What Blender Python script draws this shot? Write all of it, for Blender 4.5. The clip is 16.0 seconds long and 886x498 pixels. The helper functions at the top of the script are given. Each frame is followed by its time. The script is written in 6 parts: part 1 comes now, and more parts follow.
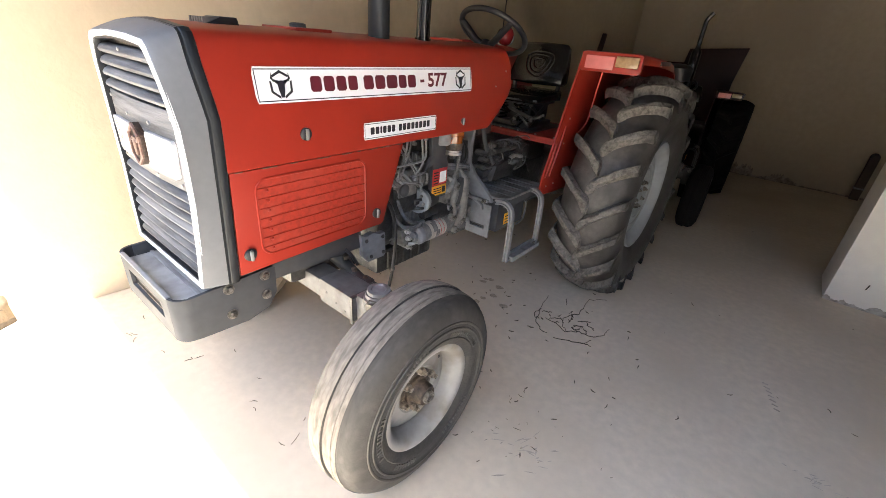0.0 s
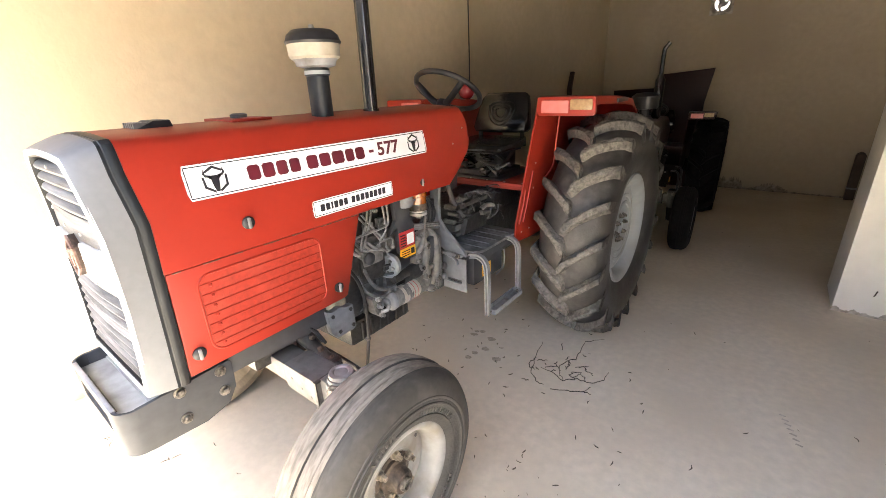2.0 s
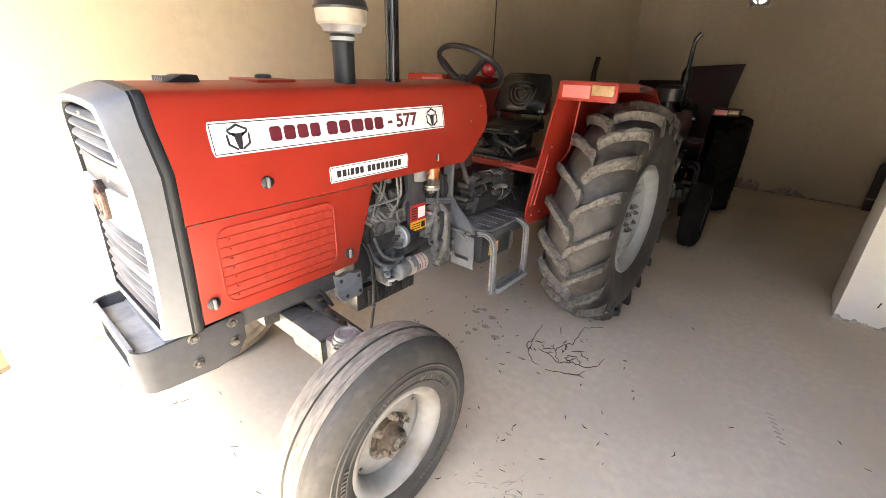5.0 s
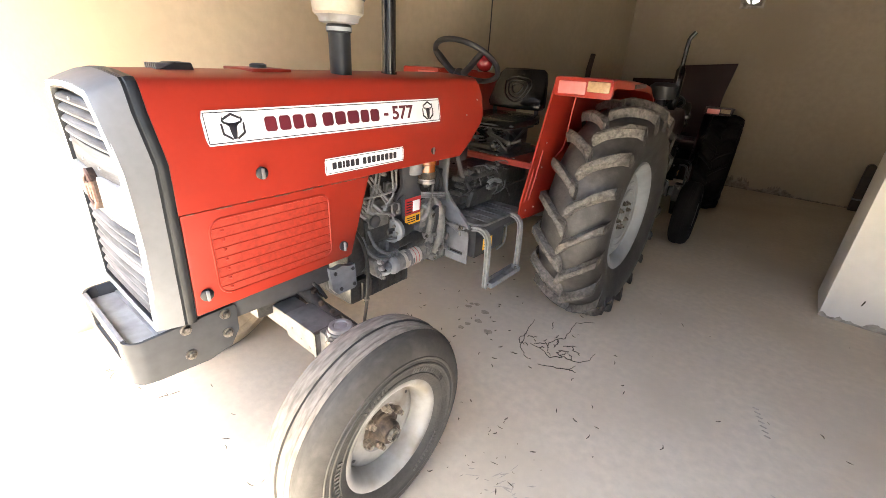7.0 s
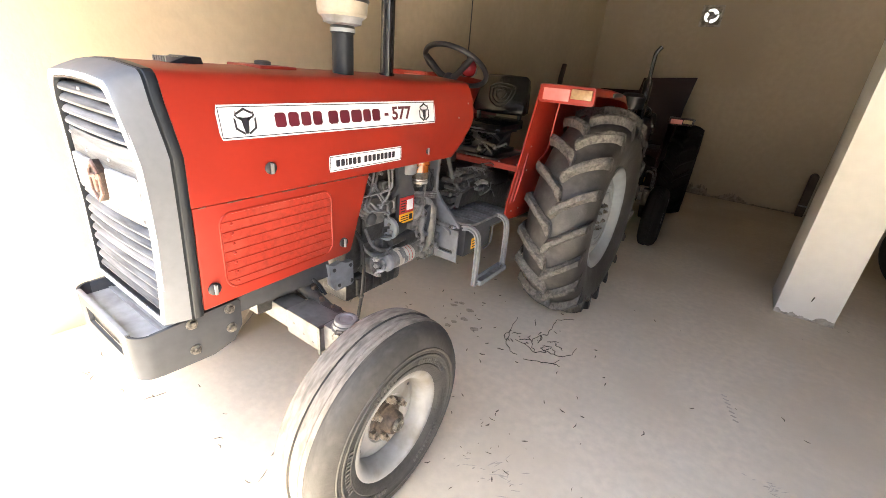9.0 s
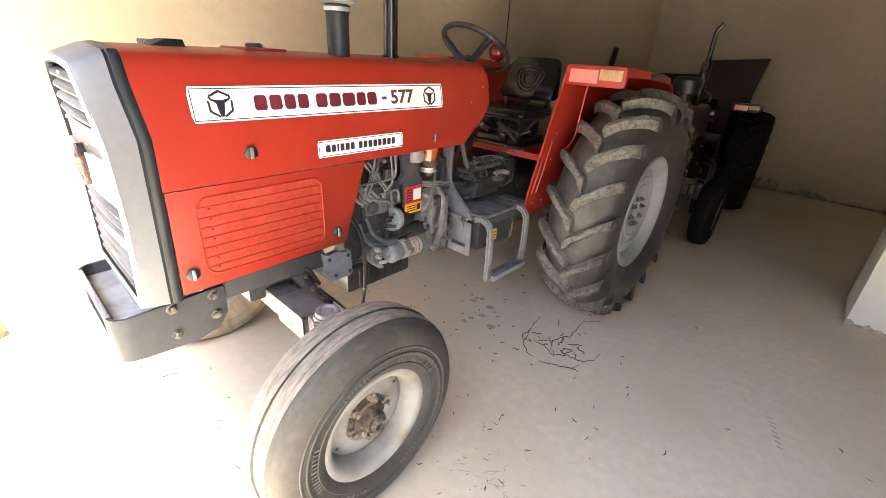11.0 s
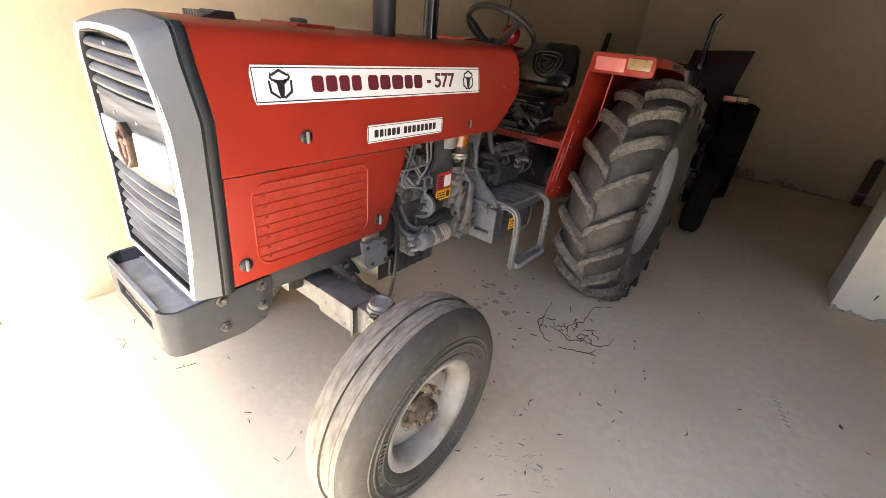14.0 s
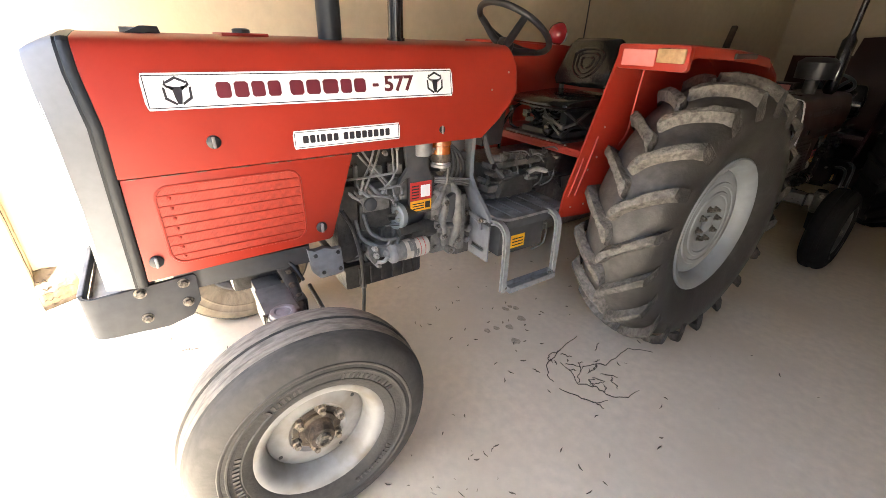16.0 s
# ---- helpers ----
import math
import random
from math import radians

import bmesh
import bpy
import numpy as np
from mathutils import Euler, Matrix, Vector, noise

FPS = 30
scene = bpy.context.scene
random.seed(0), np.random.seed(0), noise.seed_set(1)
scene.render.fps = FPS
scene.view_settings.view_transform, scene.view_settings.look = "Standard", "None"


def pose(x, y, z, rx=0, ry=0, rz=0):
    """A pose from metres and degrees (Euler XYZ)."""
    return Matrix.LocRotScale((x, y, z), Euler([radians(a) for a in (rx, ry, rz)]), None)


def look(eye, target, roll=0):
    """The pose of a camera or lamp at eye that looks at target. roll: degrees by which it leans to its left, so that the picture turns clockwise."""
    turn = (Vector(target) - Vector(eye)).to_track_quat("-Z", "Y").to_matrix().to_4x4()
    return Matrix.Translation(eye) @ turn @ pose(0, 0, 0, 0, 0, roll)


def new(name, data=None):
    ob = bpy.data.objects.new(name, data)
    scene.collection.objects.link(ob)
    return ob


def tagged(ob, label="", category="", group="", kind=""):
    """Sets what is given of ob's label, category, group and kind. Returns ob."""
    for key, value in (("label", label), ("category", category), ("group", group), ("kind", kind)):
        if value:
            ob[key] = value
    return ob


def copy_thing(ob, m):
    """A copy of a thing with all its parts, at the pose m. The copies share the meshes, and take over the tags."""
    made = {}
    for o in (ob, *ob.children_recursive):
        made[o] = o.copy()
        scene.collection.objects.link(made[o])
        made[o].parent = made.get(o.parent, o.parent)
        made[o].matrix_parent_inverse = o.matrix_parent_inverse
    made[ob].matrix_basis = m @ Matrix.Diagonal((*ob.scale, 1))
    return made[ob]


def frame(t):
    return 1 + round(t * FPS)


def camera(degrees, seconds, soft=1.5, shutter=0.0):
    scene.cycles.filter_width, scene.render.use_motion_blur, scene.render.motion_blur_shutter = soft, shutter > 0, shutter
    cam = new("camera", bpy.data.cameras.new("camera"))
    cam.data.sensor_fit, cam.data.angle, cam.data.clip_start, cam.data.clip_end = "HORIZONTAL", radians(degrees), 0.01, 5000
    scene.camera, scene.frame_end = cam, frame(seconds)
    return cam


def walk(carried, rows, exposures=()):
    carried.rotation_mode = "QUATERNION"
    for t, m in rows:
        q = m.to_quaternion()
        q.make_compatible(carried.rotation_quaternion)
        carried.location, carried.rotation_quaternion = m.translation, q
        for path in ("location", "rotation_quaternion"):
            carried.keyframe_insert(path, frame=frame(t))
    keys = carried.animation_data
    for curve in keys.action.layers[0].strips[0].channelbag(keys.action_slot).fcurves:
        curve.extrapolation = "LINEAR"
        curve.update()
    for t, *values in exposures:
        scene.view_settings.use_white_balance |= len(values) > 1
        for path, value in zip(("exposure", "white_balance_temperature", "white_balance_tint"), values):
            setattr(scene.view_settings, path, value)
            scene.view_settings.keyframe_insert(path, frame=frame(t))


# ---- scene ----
cam = camera(93.3, 16.0, soft=0.6)
PATH = [
    (0, (0.334, 0.269, 1.586), (-0.753, 1.684, 0.684), 4.9),
    (0.3, (0.370, 0.326, 1.611), (-0.715, 1.755, 0.727), 3.7),
    (0.5, (0.376, 0.356, 1.612), (-0.714, 1.792, 0.745), 3.1),
    (1, (0.402, 0.433, 1.622), (-0.756, 1.841, 0.799), 0.1),
    (1.5, (0.405, 0.452, 1.636), (-0.772, 1.9, 0.917), -1.3),
    (2, (0.417, 0.448, 1.648), (-0.753, 1.903, 0.932), -2.4),
    (2.5, (0.397, 0.421, 1.661), (-0.823, 1.842, 0.959), -2.0),
    (3, (0.406, 0.415, 1.654), (-0.773, 1.834, 0.882), -1.7),
    (3.2, (0.409, 0.418, 1.651), (-0.724, 1.843, 0.823), -0.4),
    (5.3, (0.441, 0.405, 1.644), (-0.731, 1.809, 0.836), 2.0),
    (5.5, (0.434, 0.402, 1.639), (-0.713, 1.817, 0.811), 2.6),
    (6, (0.435, 0.402, 1.642), (-0.714, 1.818, 0.821), 2.7),
    (6.5, (0.431, 0.399, 1.64), (-0.703, 1.834, 0.831), 2.8),
    (7, (0.433, 0.4, 1.641), (-0.705, 1.821, 0.812), 3.0),
    (7.5, (0.425, 0.385, 1.64), (-0.729, 1.798, 0.821), 3.6),
    (8, (0.41, 0.356, 1.638), (-0.715, 1.786, 0.808), 4.0),
    (8.5, (0.395, 0.322, 1.634), (-0.696, 1.774, 0.796), 4.4),
    (9, (0.374, 0.266, 1.626), (-0.65, 1.787, 0.827), 5.0),
    (9.2, (0.366, 0.249, 1.634), (-0.67, 1.754, 0.821), 4.5),
    (11.3, (0.509, 0.53, 1.591), (-0.75, 1.826, 0.732), 2.7),
    (11.5, (0.514, 0.547, 1.595), (-0.781, 1.803, 0.732), 2.0),
    (12, (0.522, 0.559, 1.602), (-0.802, 1.811, 0.776), 1.9),
    (12.5, (0.536, 0.582, 1.592), (-0.761, 1.826, 0.716), 1.4),
    (13, (0.508, 0.549, 1.588), (-0.843, 1.712, 0.683), 1.5),
    (13.2, (0.490, 0.532, 1.591), (-0.859, 1.681, 0.665), 1.8),
    (13.5, (0.373, 0.419, 1.59), (-0.892, 1.669, 0.674), 3.2),
    (13.7, (0.320, 0.370, 1.595), (-0.857, 1.697, 0.672), 4.3),
    (14, (0.25, 0.317, 1.589), (-0.822, 1.738, 0.677), 5.9),
    (14.2, (0.251, 0.313, 1.595), (-0.799, 1.757, 0.693), 5.8),
    (14.5, (0.251, 0.329, 1.584), (-0.747, 1.804, 0.673), 5.7),
    (14.8, (0.363, 0.425, 1.600), (-0.701, 1.878, 0.729), 2.3),
    (15, (0.423, 0.486, 1.596), (-0.679, 1.913, 0.731), 1.6),
    (15.2, (0.525, 0.593, 1.596), (-0.651, 1.955, 0.724), 1.1),
    (15.5, (0.604, 0.69, 1.58), (-0.758, 1.869, 0.711), -3.5),
    (15.8, (0.636, 0.862, 1.587), (-0.816, 1.898, 0.682), -2.2),
    (16, (0.621, 0.947, 1.579), (-0.861, 1.945, 0.679), 1.7),
]
EXPOSURES = [(0, 3.66, 5950, 9), (0.5, 4.06, 6050, 9), (1, 4.14, 6150, 9), (2, 4.36, 6350, 9), (3, 4.44, 6350, 9), (12.5, 4.44, 6350, 9), (13, 4.26, 6350, 9), (13.5, 3.91, 6350, 9), (14.2, 3.78, 6350, 9), (14.6, 4.12, 6350, 9), (15, 4.44, 6350, 9), (16, 4.46, 6350, 9)]
walk(cam, [(t, look(eye, target, roll)) for t, eye, target, roll in PATH], EXPOSURES)

# ---- light ----
world = bpy.data.worlds.new("sky")
scene.world = world
world.use_nodes = True
wn, wl = world.node_tree.nodes, world.node_tree.links
sky = wn.new("ShaderNodeTexSky")
sky.sky_type, sky.sun_disc = "NISHITA", False
sky.dust_density = 3.0
sky.sun_elevation, sky.sun_rotation = radians(71.9), radians(146.6)
wl.new(sky.outputs["Color"], wn["Background"].inputs["Color"])
wn["Background"].inputs["Strength"].default_value = 0.085

sun = new("sun", bpy.data.lights.new("sun", "SUN"))
sun.data.energy, sun.data.angle, sun.data.color = 5.0, radians(0.6), (1.0, 0.95, 0.87)
sun.matrix_world = look((0.9, -1.365, 5.0), (0, 0, 0))


# ---- materials ----
def material(name, base, rough=0.6, metal=0.0, vary=0.12, grain=30.0, stain=2.0, stain_colour=None, stain_at=0.62,
             bump=0.0, bump_scale=60.0, coat=0.0, spec=0.5, stretch=None, turned=0.0):
    """A painted, cast or plastered surface: fine grain, large stains, worn gloss and relief."""
    m = bpy.data.materials.new(name)
    m.use_nodes = True
    n, l = m.node_tree.nodes, m.node_tree.links
    b = n["Principled BSDF"]
    tc = n.new("ShaderNodeTexCoord")
    fine, broad = n.new("ShaderNodeTexNoise"), n.new("ShaderNodeTexNoise")
    fine.inputs["Scale"].default_value, fine.inputs["Detail"].default_value = grain, 6
    broad.inputs["Scale"].default_value, broad.inputs["Detail"].default_value = stain, 5
    where = tc.outputs["Object"]
    if stretch:
        mp = n.new("ShaderNodeMapping")
        mp.inputs["Scale"].default_value = stretch
        l.new(where, mp.inputs["Vector"])
        where = mp.outputs["Vector"]
    if turned:
        # streaks that run round the wheel's axle
        sep, ang, com, wide = (n.new("ShaderNode" + k) for k in ("SeparateXYZ", "Math", "CombineXYZ", "Math"))
        ang.operation, wide.operation = "ARCTAN2", "MULTIPLY"
        l.new(where, sep.inputs["Vector"])
        l.new(sep.outputs["Z"], ang.inputs[0])
        l.new(sep.outputs["Y"], ang.inputs[1])
        l.new(ang.outputs["Value"], wide.inputs[0])
        wide.inputs[1].default_value = turned
        l.new(sep.outputs["X"], com.inputs["X"])
        l.new(wide.outputs["Value"], com.inputs["Y"])
        where = com.outputs["Vector"]
    for t in (fine, broad):
        l.new(where, t.inputs["Vector"])
    ramp = n.new("ShaderNodeMapRange")
    ramp.inputs["From Min"].default_value, ramp.inputs["From Max"].default_value = 0.3, 0.7
    ramp.inputs["To Min"].default_value, ramp.inputs["To Max"].default_value = 1 - vary, 1 + vary
    l.new(fine.outputs["Fac"], ramp.inputs["Value"])
    tone = n.new("ShaderNodeMix")
    tone.data_type, tone.blend_type = "RGBA", "MULTIPLY"
    tone.inputs["Factor"].default_value = 1
    tone.inputs["A"].default_value = (*base, 1)
    l.new(ramp.outputs["Result"], tone.inputs["B"])
    mask = n.new("ShaderNodeMapRange")
    mask.inputs["From Min"].default_value, mask.inputs["From Max"].default_value = stain_at - 0.12, stain_at + 0.12
    l.new(broad.outputs["Fac"], mask.inputs["Value"])
    mix = n.new("ShaderNodeMix")
    mix.data_type = "RGBA"
    l.new(mask.outputs["Result"], mix.inputs["Factor"])
    l.new(tone.outputs["Result"], mix.inputs["A"])
    mix.inputs["B"].default_value = (*(stain_colour or [c * (1 - vary) for c in base]), 1)
    l.new(mix.outputs["Result"], b.inputs["Base Color"])
    gloss = n.new("ShaderNodeMapRange")
    gloss.inputs["To Min"].default_value, gloss.inputs["To Max"].default_value = max(rough - 0.12, 0.03), min(rough + 0.12, 1)
    l.new(broad.outputs["Fac"], gloss.inputs["Value"])
    l.new(gloss.outputs["Result"], b.inputs["Roughness"])
    b.inputs["Metallic"].default_value = metal
    b.inputs["Specular IOR Level"].default_value = spec
    b.inputs["Coat Weight"].default_value = coat
    b.inputs["Coat Roughness"].default_value = 0.12
    if bump:
        relief, bp = n.new("ShaderNodeTexNoise"), n.new("ShaderNodeBump")
        relief.inputs["Scale"].default_value, relief.inputs["Detail"].default_value = bump_scale, 8
        l.new(where, relief.inputs["Vector"])
        bp.inputs["Strength"].default_value, bp.inputs["Distance"].default_value = bump, 0.01
        l.new(relief.outputs["Fac"], bp.inputs["Height"])
        l.new(bp.outputs["Normal"], b.inputs["Normal"])
    return m


RED = material("red_paint", (0.275, 0.0220, 0.0115), 0.38, vary=0.05, grain=9, stain=3, stain_colour=(0.305, 0.0235, 0.011), bump=0.03, bump_scale=25, coat=0.1, spec=0.38)
LAMPRED = material("dark_red_lamp_enamel", (0.20, 0.010, 0.014), 0.22, vary=0.08, coat=0.4)
RED_IN = material("red_paint_dusty", (0.29, 0.019, 0.011), 0.45, vary=0.12, grain=15, stain=4, stain_colour=(0.23, 0.028, 0.018))
SILVER = material("silver_paint", (0.178, 0.184, 0.194), 0.5, metal=0.1, vary=0.05, grain=40, stain=5, coat=0.1, spec=0.3)
MARK = material("scuffed_raised_letter", (0.085, 0.080, 0.072), 0.7, vary=0.3, grain=60, stain=30)
TRIM = material("white_trim", (0.82, 0.83, 0.84), 0.3, vary=0.03)
GREY = material("grey_paint", (0.058, 0.060, 0.064), 0.5, vary=0.10, grain=25, stain=6, stain_colour=(0.10, 0.098, 0.092), stain_at=0.70, bump=0.06, bump_scale=40, spec=0.4)
GREY_LT = material("worn_grey_paint", (0.225, 0.23, 0.238), 0.46, vary=0.14, grain=30, stain=11, stain_colour=(0.12, 0.108, 0.095), stain_at=0.62, bump=0.1, bump_scale=50)
CAST = material("cast_iron", (0.148, 0.143, 0.134), 0.34, vary=0.30, grain=45, stain=18, stain_colour=(0.22, 0.207, 0.182), stain_at=0.66, bump=0.35, bump_scale=45, spec=0.6)
GEAR = material("greasy_gearbox_casting", (0.066, 0.064, 0.060), 0.36, vary=0.35, grain=45, stain=18, stain_colour=(0.15, 0.142, 0.128), stain_at=0.68, bump=0.35, bump_scale=45, spec=0.6)
CAST_DK = material("dark_casting", (0.032, 0.031, 0.029), 0.36, vary=0.35, grain=45, stain=16, stain_colour=(0.085, 0.078, 0.066), stain_at=0.68, bump=0.35, bump_scale=45, spec=0.6)
BLACK = material("black_plastic", (0.018, 0.018, 0.02), 0.4, vary=0.2, stain=6, stain_colour=(0.045, 0.045, 0.045), bump=0.05)
GASKET = material("black_gasket", (0.014, 0.016, 0.019), 0.42, vary=0.2, spec=0.35)
GLOSSY = material("glossy_black_enamel", (0.008, 0.008, 0.010), 0.14, vary=0.1, coat=0.5)
VINYL = material("black_vinyl", (0.006, 0.006, 0.007), 0.20, vary=0.15, stain=8, bump=0.35, bump_scale=16, spec=0.45)
GRILLE = material("grille_plastic", (0.088, 0.091, 0.097), 0.55, vary=0.45, grain=26, stain=9, stain_colour=(0.23, 0.23, 0.23), stain_at=0.58, bump=0.4, bump_scale=30, spec=0.3, stretch=(0.25, 1.0, 2.6))
RUBBER = material("tyre_rubber", (0.031, 0.029, 0.026), 0.5, vary=0.16, grain=30, stain=9, stain_colour=(0.080, 0.072, 0.060), stain_at=0.62, bump=0.2, bump_scale=60)
TREAD = material("dusty_rear_tyre_rubber", (0.090, 0.084, 0.075), 0.5, vary=0.16, grain=40, stain=9, stain_colour=(0.052, 0.048, 0.043), stain_at=0.58, bump=0.14, bump_scale=70)
DUSTY = material("dusty_tyre_rubber", (0.128, 0.118, 0.103), 0.85, vary=0.20, grain=90, stain=45, stain_colour=(0.075, 0.069, 0.06), stain_at=0.62, bump=0.3, bump_scale=90, turned=0.10)
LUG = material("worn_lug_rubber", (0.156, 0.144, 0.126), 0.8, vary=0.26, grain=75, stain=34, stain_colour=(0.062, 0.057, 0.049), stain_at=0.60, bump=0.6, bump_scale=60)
SIDEWALL = material("clean_sidewall_rubber", (0.036, 0.034, 0.031), 0.6, vary=0.15, grain=60, stain=14, stain_colour=(0.060, 0.055, 0.048), stain_at=0.62, bump=0.2, bump_scale=80)
SHOULDER = material("brown_dusty_rubber", (0.047, 0.043, 0.038), 0.65, vary=0.16, grain=80, stain=30, stain_colour=(0.088, 0.080, 0.070), stain_at=0.64, bump=0.2, bump_scale=90, turned=0.12)
RIB = material("dusty_tread_rib", (0.235, 0.205, 0.164), 0.85, vary=0.24, grain=90, stain=42, stain_colour=(0.115, 0.10, 0.08), stain_at=0.60, bump=0.35, bump_scale=90, turned=0.10)
# Pale beige puts bounced sunlight into the colour of the inner sidewalls.
LIT_SIDEWALL = material("lit_inner_sidewall", (0.30, 0.245, 0.175), 0.9, vary=0.2, grain=60, stain=16, stain_colour=(0.17, 0.135, 0.09), stain_at=0.6, bump=0.3, bump_scale=60, turned=0.15)
RIM = material("rim_paint", (0.27, 0.263, 0.25), 0.45, vary=0.10, grain=24, stain=9, stain_colour=(0.185, 0.160, 0.128), stain_at=0.60, bump=0.05)
RIM_GREY = material("grey_rim_paint", (0.30, 0.32, 0.33), 0.42, metal=0.1, vary=0.08, grain=20, stain=5, stain_colour=(0.24, 0.24, 0.22), bump=0.05)
RUST = material("dirty_hub_metal", (0.13, 0.095, 0.065), 0.55, metal=0.2, vary=0.35, grain=60, stain=28, stain_colour=(0.035, 0.026, 0.020), stain_at=0.5, bump=0.4)
STEEL = material("bare_steel", (0.42, 0.41, 0.39), 0.35, metal=0.5, vary=0.2, grain=60, stain=15, stain_colour=(0.18, 0.15, 0.12))
PIPE = material("fuel_pipe_steel", (0.23, 0.23, 0.232), 0.32, metal=0.2, vary=0.2, stain=20, stain_colour=(0.12, 0.115, 0.11))
HOSE = material("grey_hose_rubber", (0.125, 0.128, 0.132), 0.45, vary=0.2, grain=60, stain=25, stain_colour=(0.07, 0.066, 0.06))
WHITE = material("white_vinyl_sticker", (0.84, 0.84, 0.86), 0.35, vary=0.02)
INK = material("dark_maroon_ink", (0.11, 0.012, 0.022), 0.4, vary=0.05)
INK_BLACK = material("black_ink", (0.014, 0.013, 0.02), 0.4, vary=0.05)
# Near black: holds the shade on the second tractor and the spare tyre.
SHADE_BLACK = material("shade_black", (0.008, 0.0075, 0.007), 0.85, vary=0.3, grain=25, stain=7, stain_colour=(0.014, 0.013, 0.012), bump=0.2, spec=0.15)
PALE_STEEL = material("worn_tray_floor", (0.29, 0.295, 0.30), 0.5, vary=0.12, grain=18, stain=7, stain_colour=(0.13, 0.13, 0.13), stain_at=0.6)
BRACKET = material("blue_grey_paint", (0.180, 0.187, 0.198), 0.45, vary=0.10, grain=30, stain=10, stain_colour=(0.095, 0.093, 0.09), stain_at=0.66, bump=0.06, bump_scale=50)
PLATE = material("scuffed_foot_plate", (0.168, 0.166, 0.162), 0.42, vary=0.25, grain=26, stain=12, stain_colour=(0.07, 0.066, 0.06), stain_at=0.60, bump=0.2, bump_scale=40)
STEPGREY = material("scuffed_step_paint", (0.215, 0.218, 0.224), 0.40, vary=0.12, grain=50, stain=24, stain_colour=(0.11, 0.103, 0.093), stain_at=0.68, bump=0.08, bump_scale=60)
AXLE = material("scuffed_axle_paint", (0.122, 0.121, 0.118), 0.45, vary=0.2, grain=24, stain=14, stain_colour=(0.07, 0.064, 0.056), stain_at=0.64, bump=0.12, bump_scale=50)
TANNUT = material("oily_nut_steel", (0.30, 0.25, 0.19), 0.42, metal=0.3, vary=0.4, grain=80, stain=50, stain_colour=(0.05, 0.04, 0.03), stain_at=0.58)
BOLT = material("dirty_bolt_zinc", (0.17, 0.155, 0.13), 0.42, metal=0.35, vary=0.5, grain=90, stain=60, stain_colour=(0.03, 0.025, 0.02), stain_at=0.56, bump=0.3)
FILTER = material("filter_paint", (0.52, 0.485, 0.42), 0.4, vary=0.06, stain=14, stain_colour=(0.40, 0.34, 0.27), stain_at=0.62)
YELLOW = material("yellow_label", (0.80, 0.42, 0.02), 0.45, vary=0.08)
REDLAB = material("red_label", (0.45, 0.03, 0.03), 0.45, vary=0.08)
ORANGE = material("orange_fuel_glass", (0.30, 0.085, 0.018), 0.12, vary=0.2, coat=0.5)
AMBER = material("amber_lens", (0.36, 0.235, 0.12), 0.2, vary=0.12, grain=60, stain=25, stain_colour=(0.27, 0.165, 0.085), coat=0.4)
PINK = material("red_reflector_lens", (0.62, 0.19, 0.175), 0.2, vary=0.06, coat=0.5)
LENS = material("clear_headlamp_lens", (0.62, 0.61, 0.59), 0.15, vary=0.08, grain=70, stain=18, stain_colour=(0.50, 0.48, 0.45), coat=0.4)
CREAM = material("cream_plastic_bowl", (0.36, 0.325, 0.26), 0.35, vary=0.1, stain=9, stain_colour=(0.28, 0.235, 0.17))
BRONZE = material("bronze_emblem", (0.045, 0.026, 0.017), 0.5, metal=0.2, vary=0.5, grain=120, stain=40, stain_colour=(0.015, 0.010, 0.007))
COPPER = material("worn_copper_paint", (0.135, 0.078, 0.060), 0.45, metal=0.2, vary=0.4, grain=90, stain=40, stain_colour=(0.26, 0.19, 0.17), stain_at=0.60)
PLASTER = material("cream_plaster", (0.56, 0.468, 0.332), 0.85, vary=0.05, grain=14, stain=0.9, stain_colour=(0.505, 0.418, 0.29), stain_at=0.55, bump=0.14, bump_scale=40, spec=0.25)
# The side wall's cream with the back wall's shade mixed in.
SHADED_PLASTER = material("shaded_cream_plaster", (0.43, 0.362, 0.272), 0.88, vary=0.05, grain=14, stain=0.9, stain_colour=(0.395, 0.33, 0.246), stain_at=0.55, bump=0.14, bump_scale=40, spec=0.2)
WHITEWASH = material("white_column_plaster", (0.80, 0.775, 0.715), 0.8, vary=0.03, grain=12, stain=1.6, stain_colour=(0.70, 0.67, 0.60), bump=0.06, bump_scale=35, spec=0.25)
# Dark cement of chips and cracks; also colours the jamb foot's shadow strip.
PEEL_SHADOW = material("bare_cement_and_shadow", (0.045, 0.035, 0.026), 0.95, vary=0.45, grain=26, stain=16, stain_colour=(0.09, 0.072, 0.054), stain_at=0.60, bump=0.6, bump_scale=40, spec=0.1)
# Cream flaking plaster, coloured dark to stand in for the jamb foot's shade.
FLAKING_SHADED = material("flaking_shaded_plaster", (0.135, 0.104, 0.072), 0.95, vary=0.25, grain=30, stain=14, stain_colour=(0.15, 0.118, 0.08), stain_at=0.55, bump=0.5, bump_scale=40, spec=0.1)
TRAYGREY = material("dull_tray_paint", (0.058, 0.060, 0.064), 0.6, vary=0.08, grain=25, stain=6, stain_colour=(0.075, 0.074, 0.072), stain_at=0.66, bump=0.05, bump_scale=40, spec=0.15)
GROUT = material("cement_skirting_smear", (0.25, 0.22, 0.18), 0.95, vary=0.35, grain=26, stain=14, stain_colour=(0.44, 0.40, 0.34), stain_at=0.62, bump=0.6, bump_scale=50, spec=0.2)
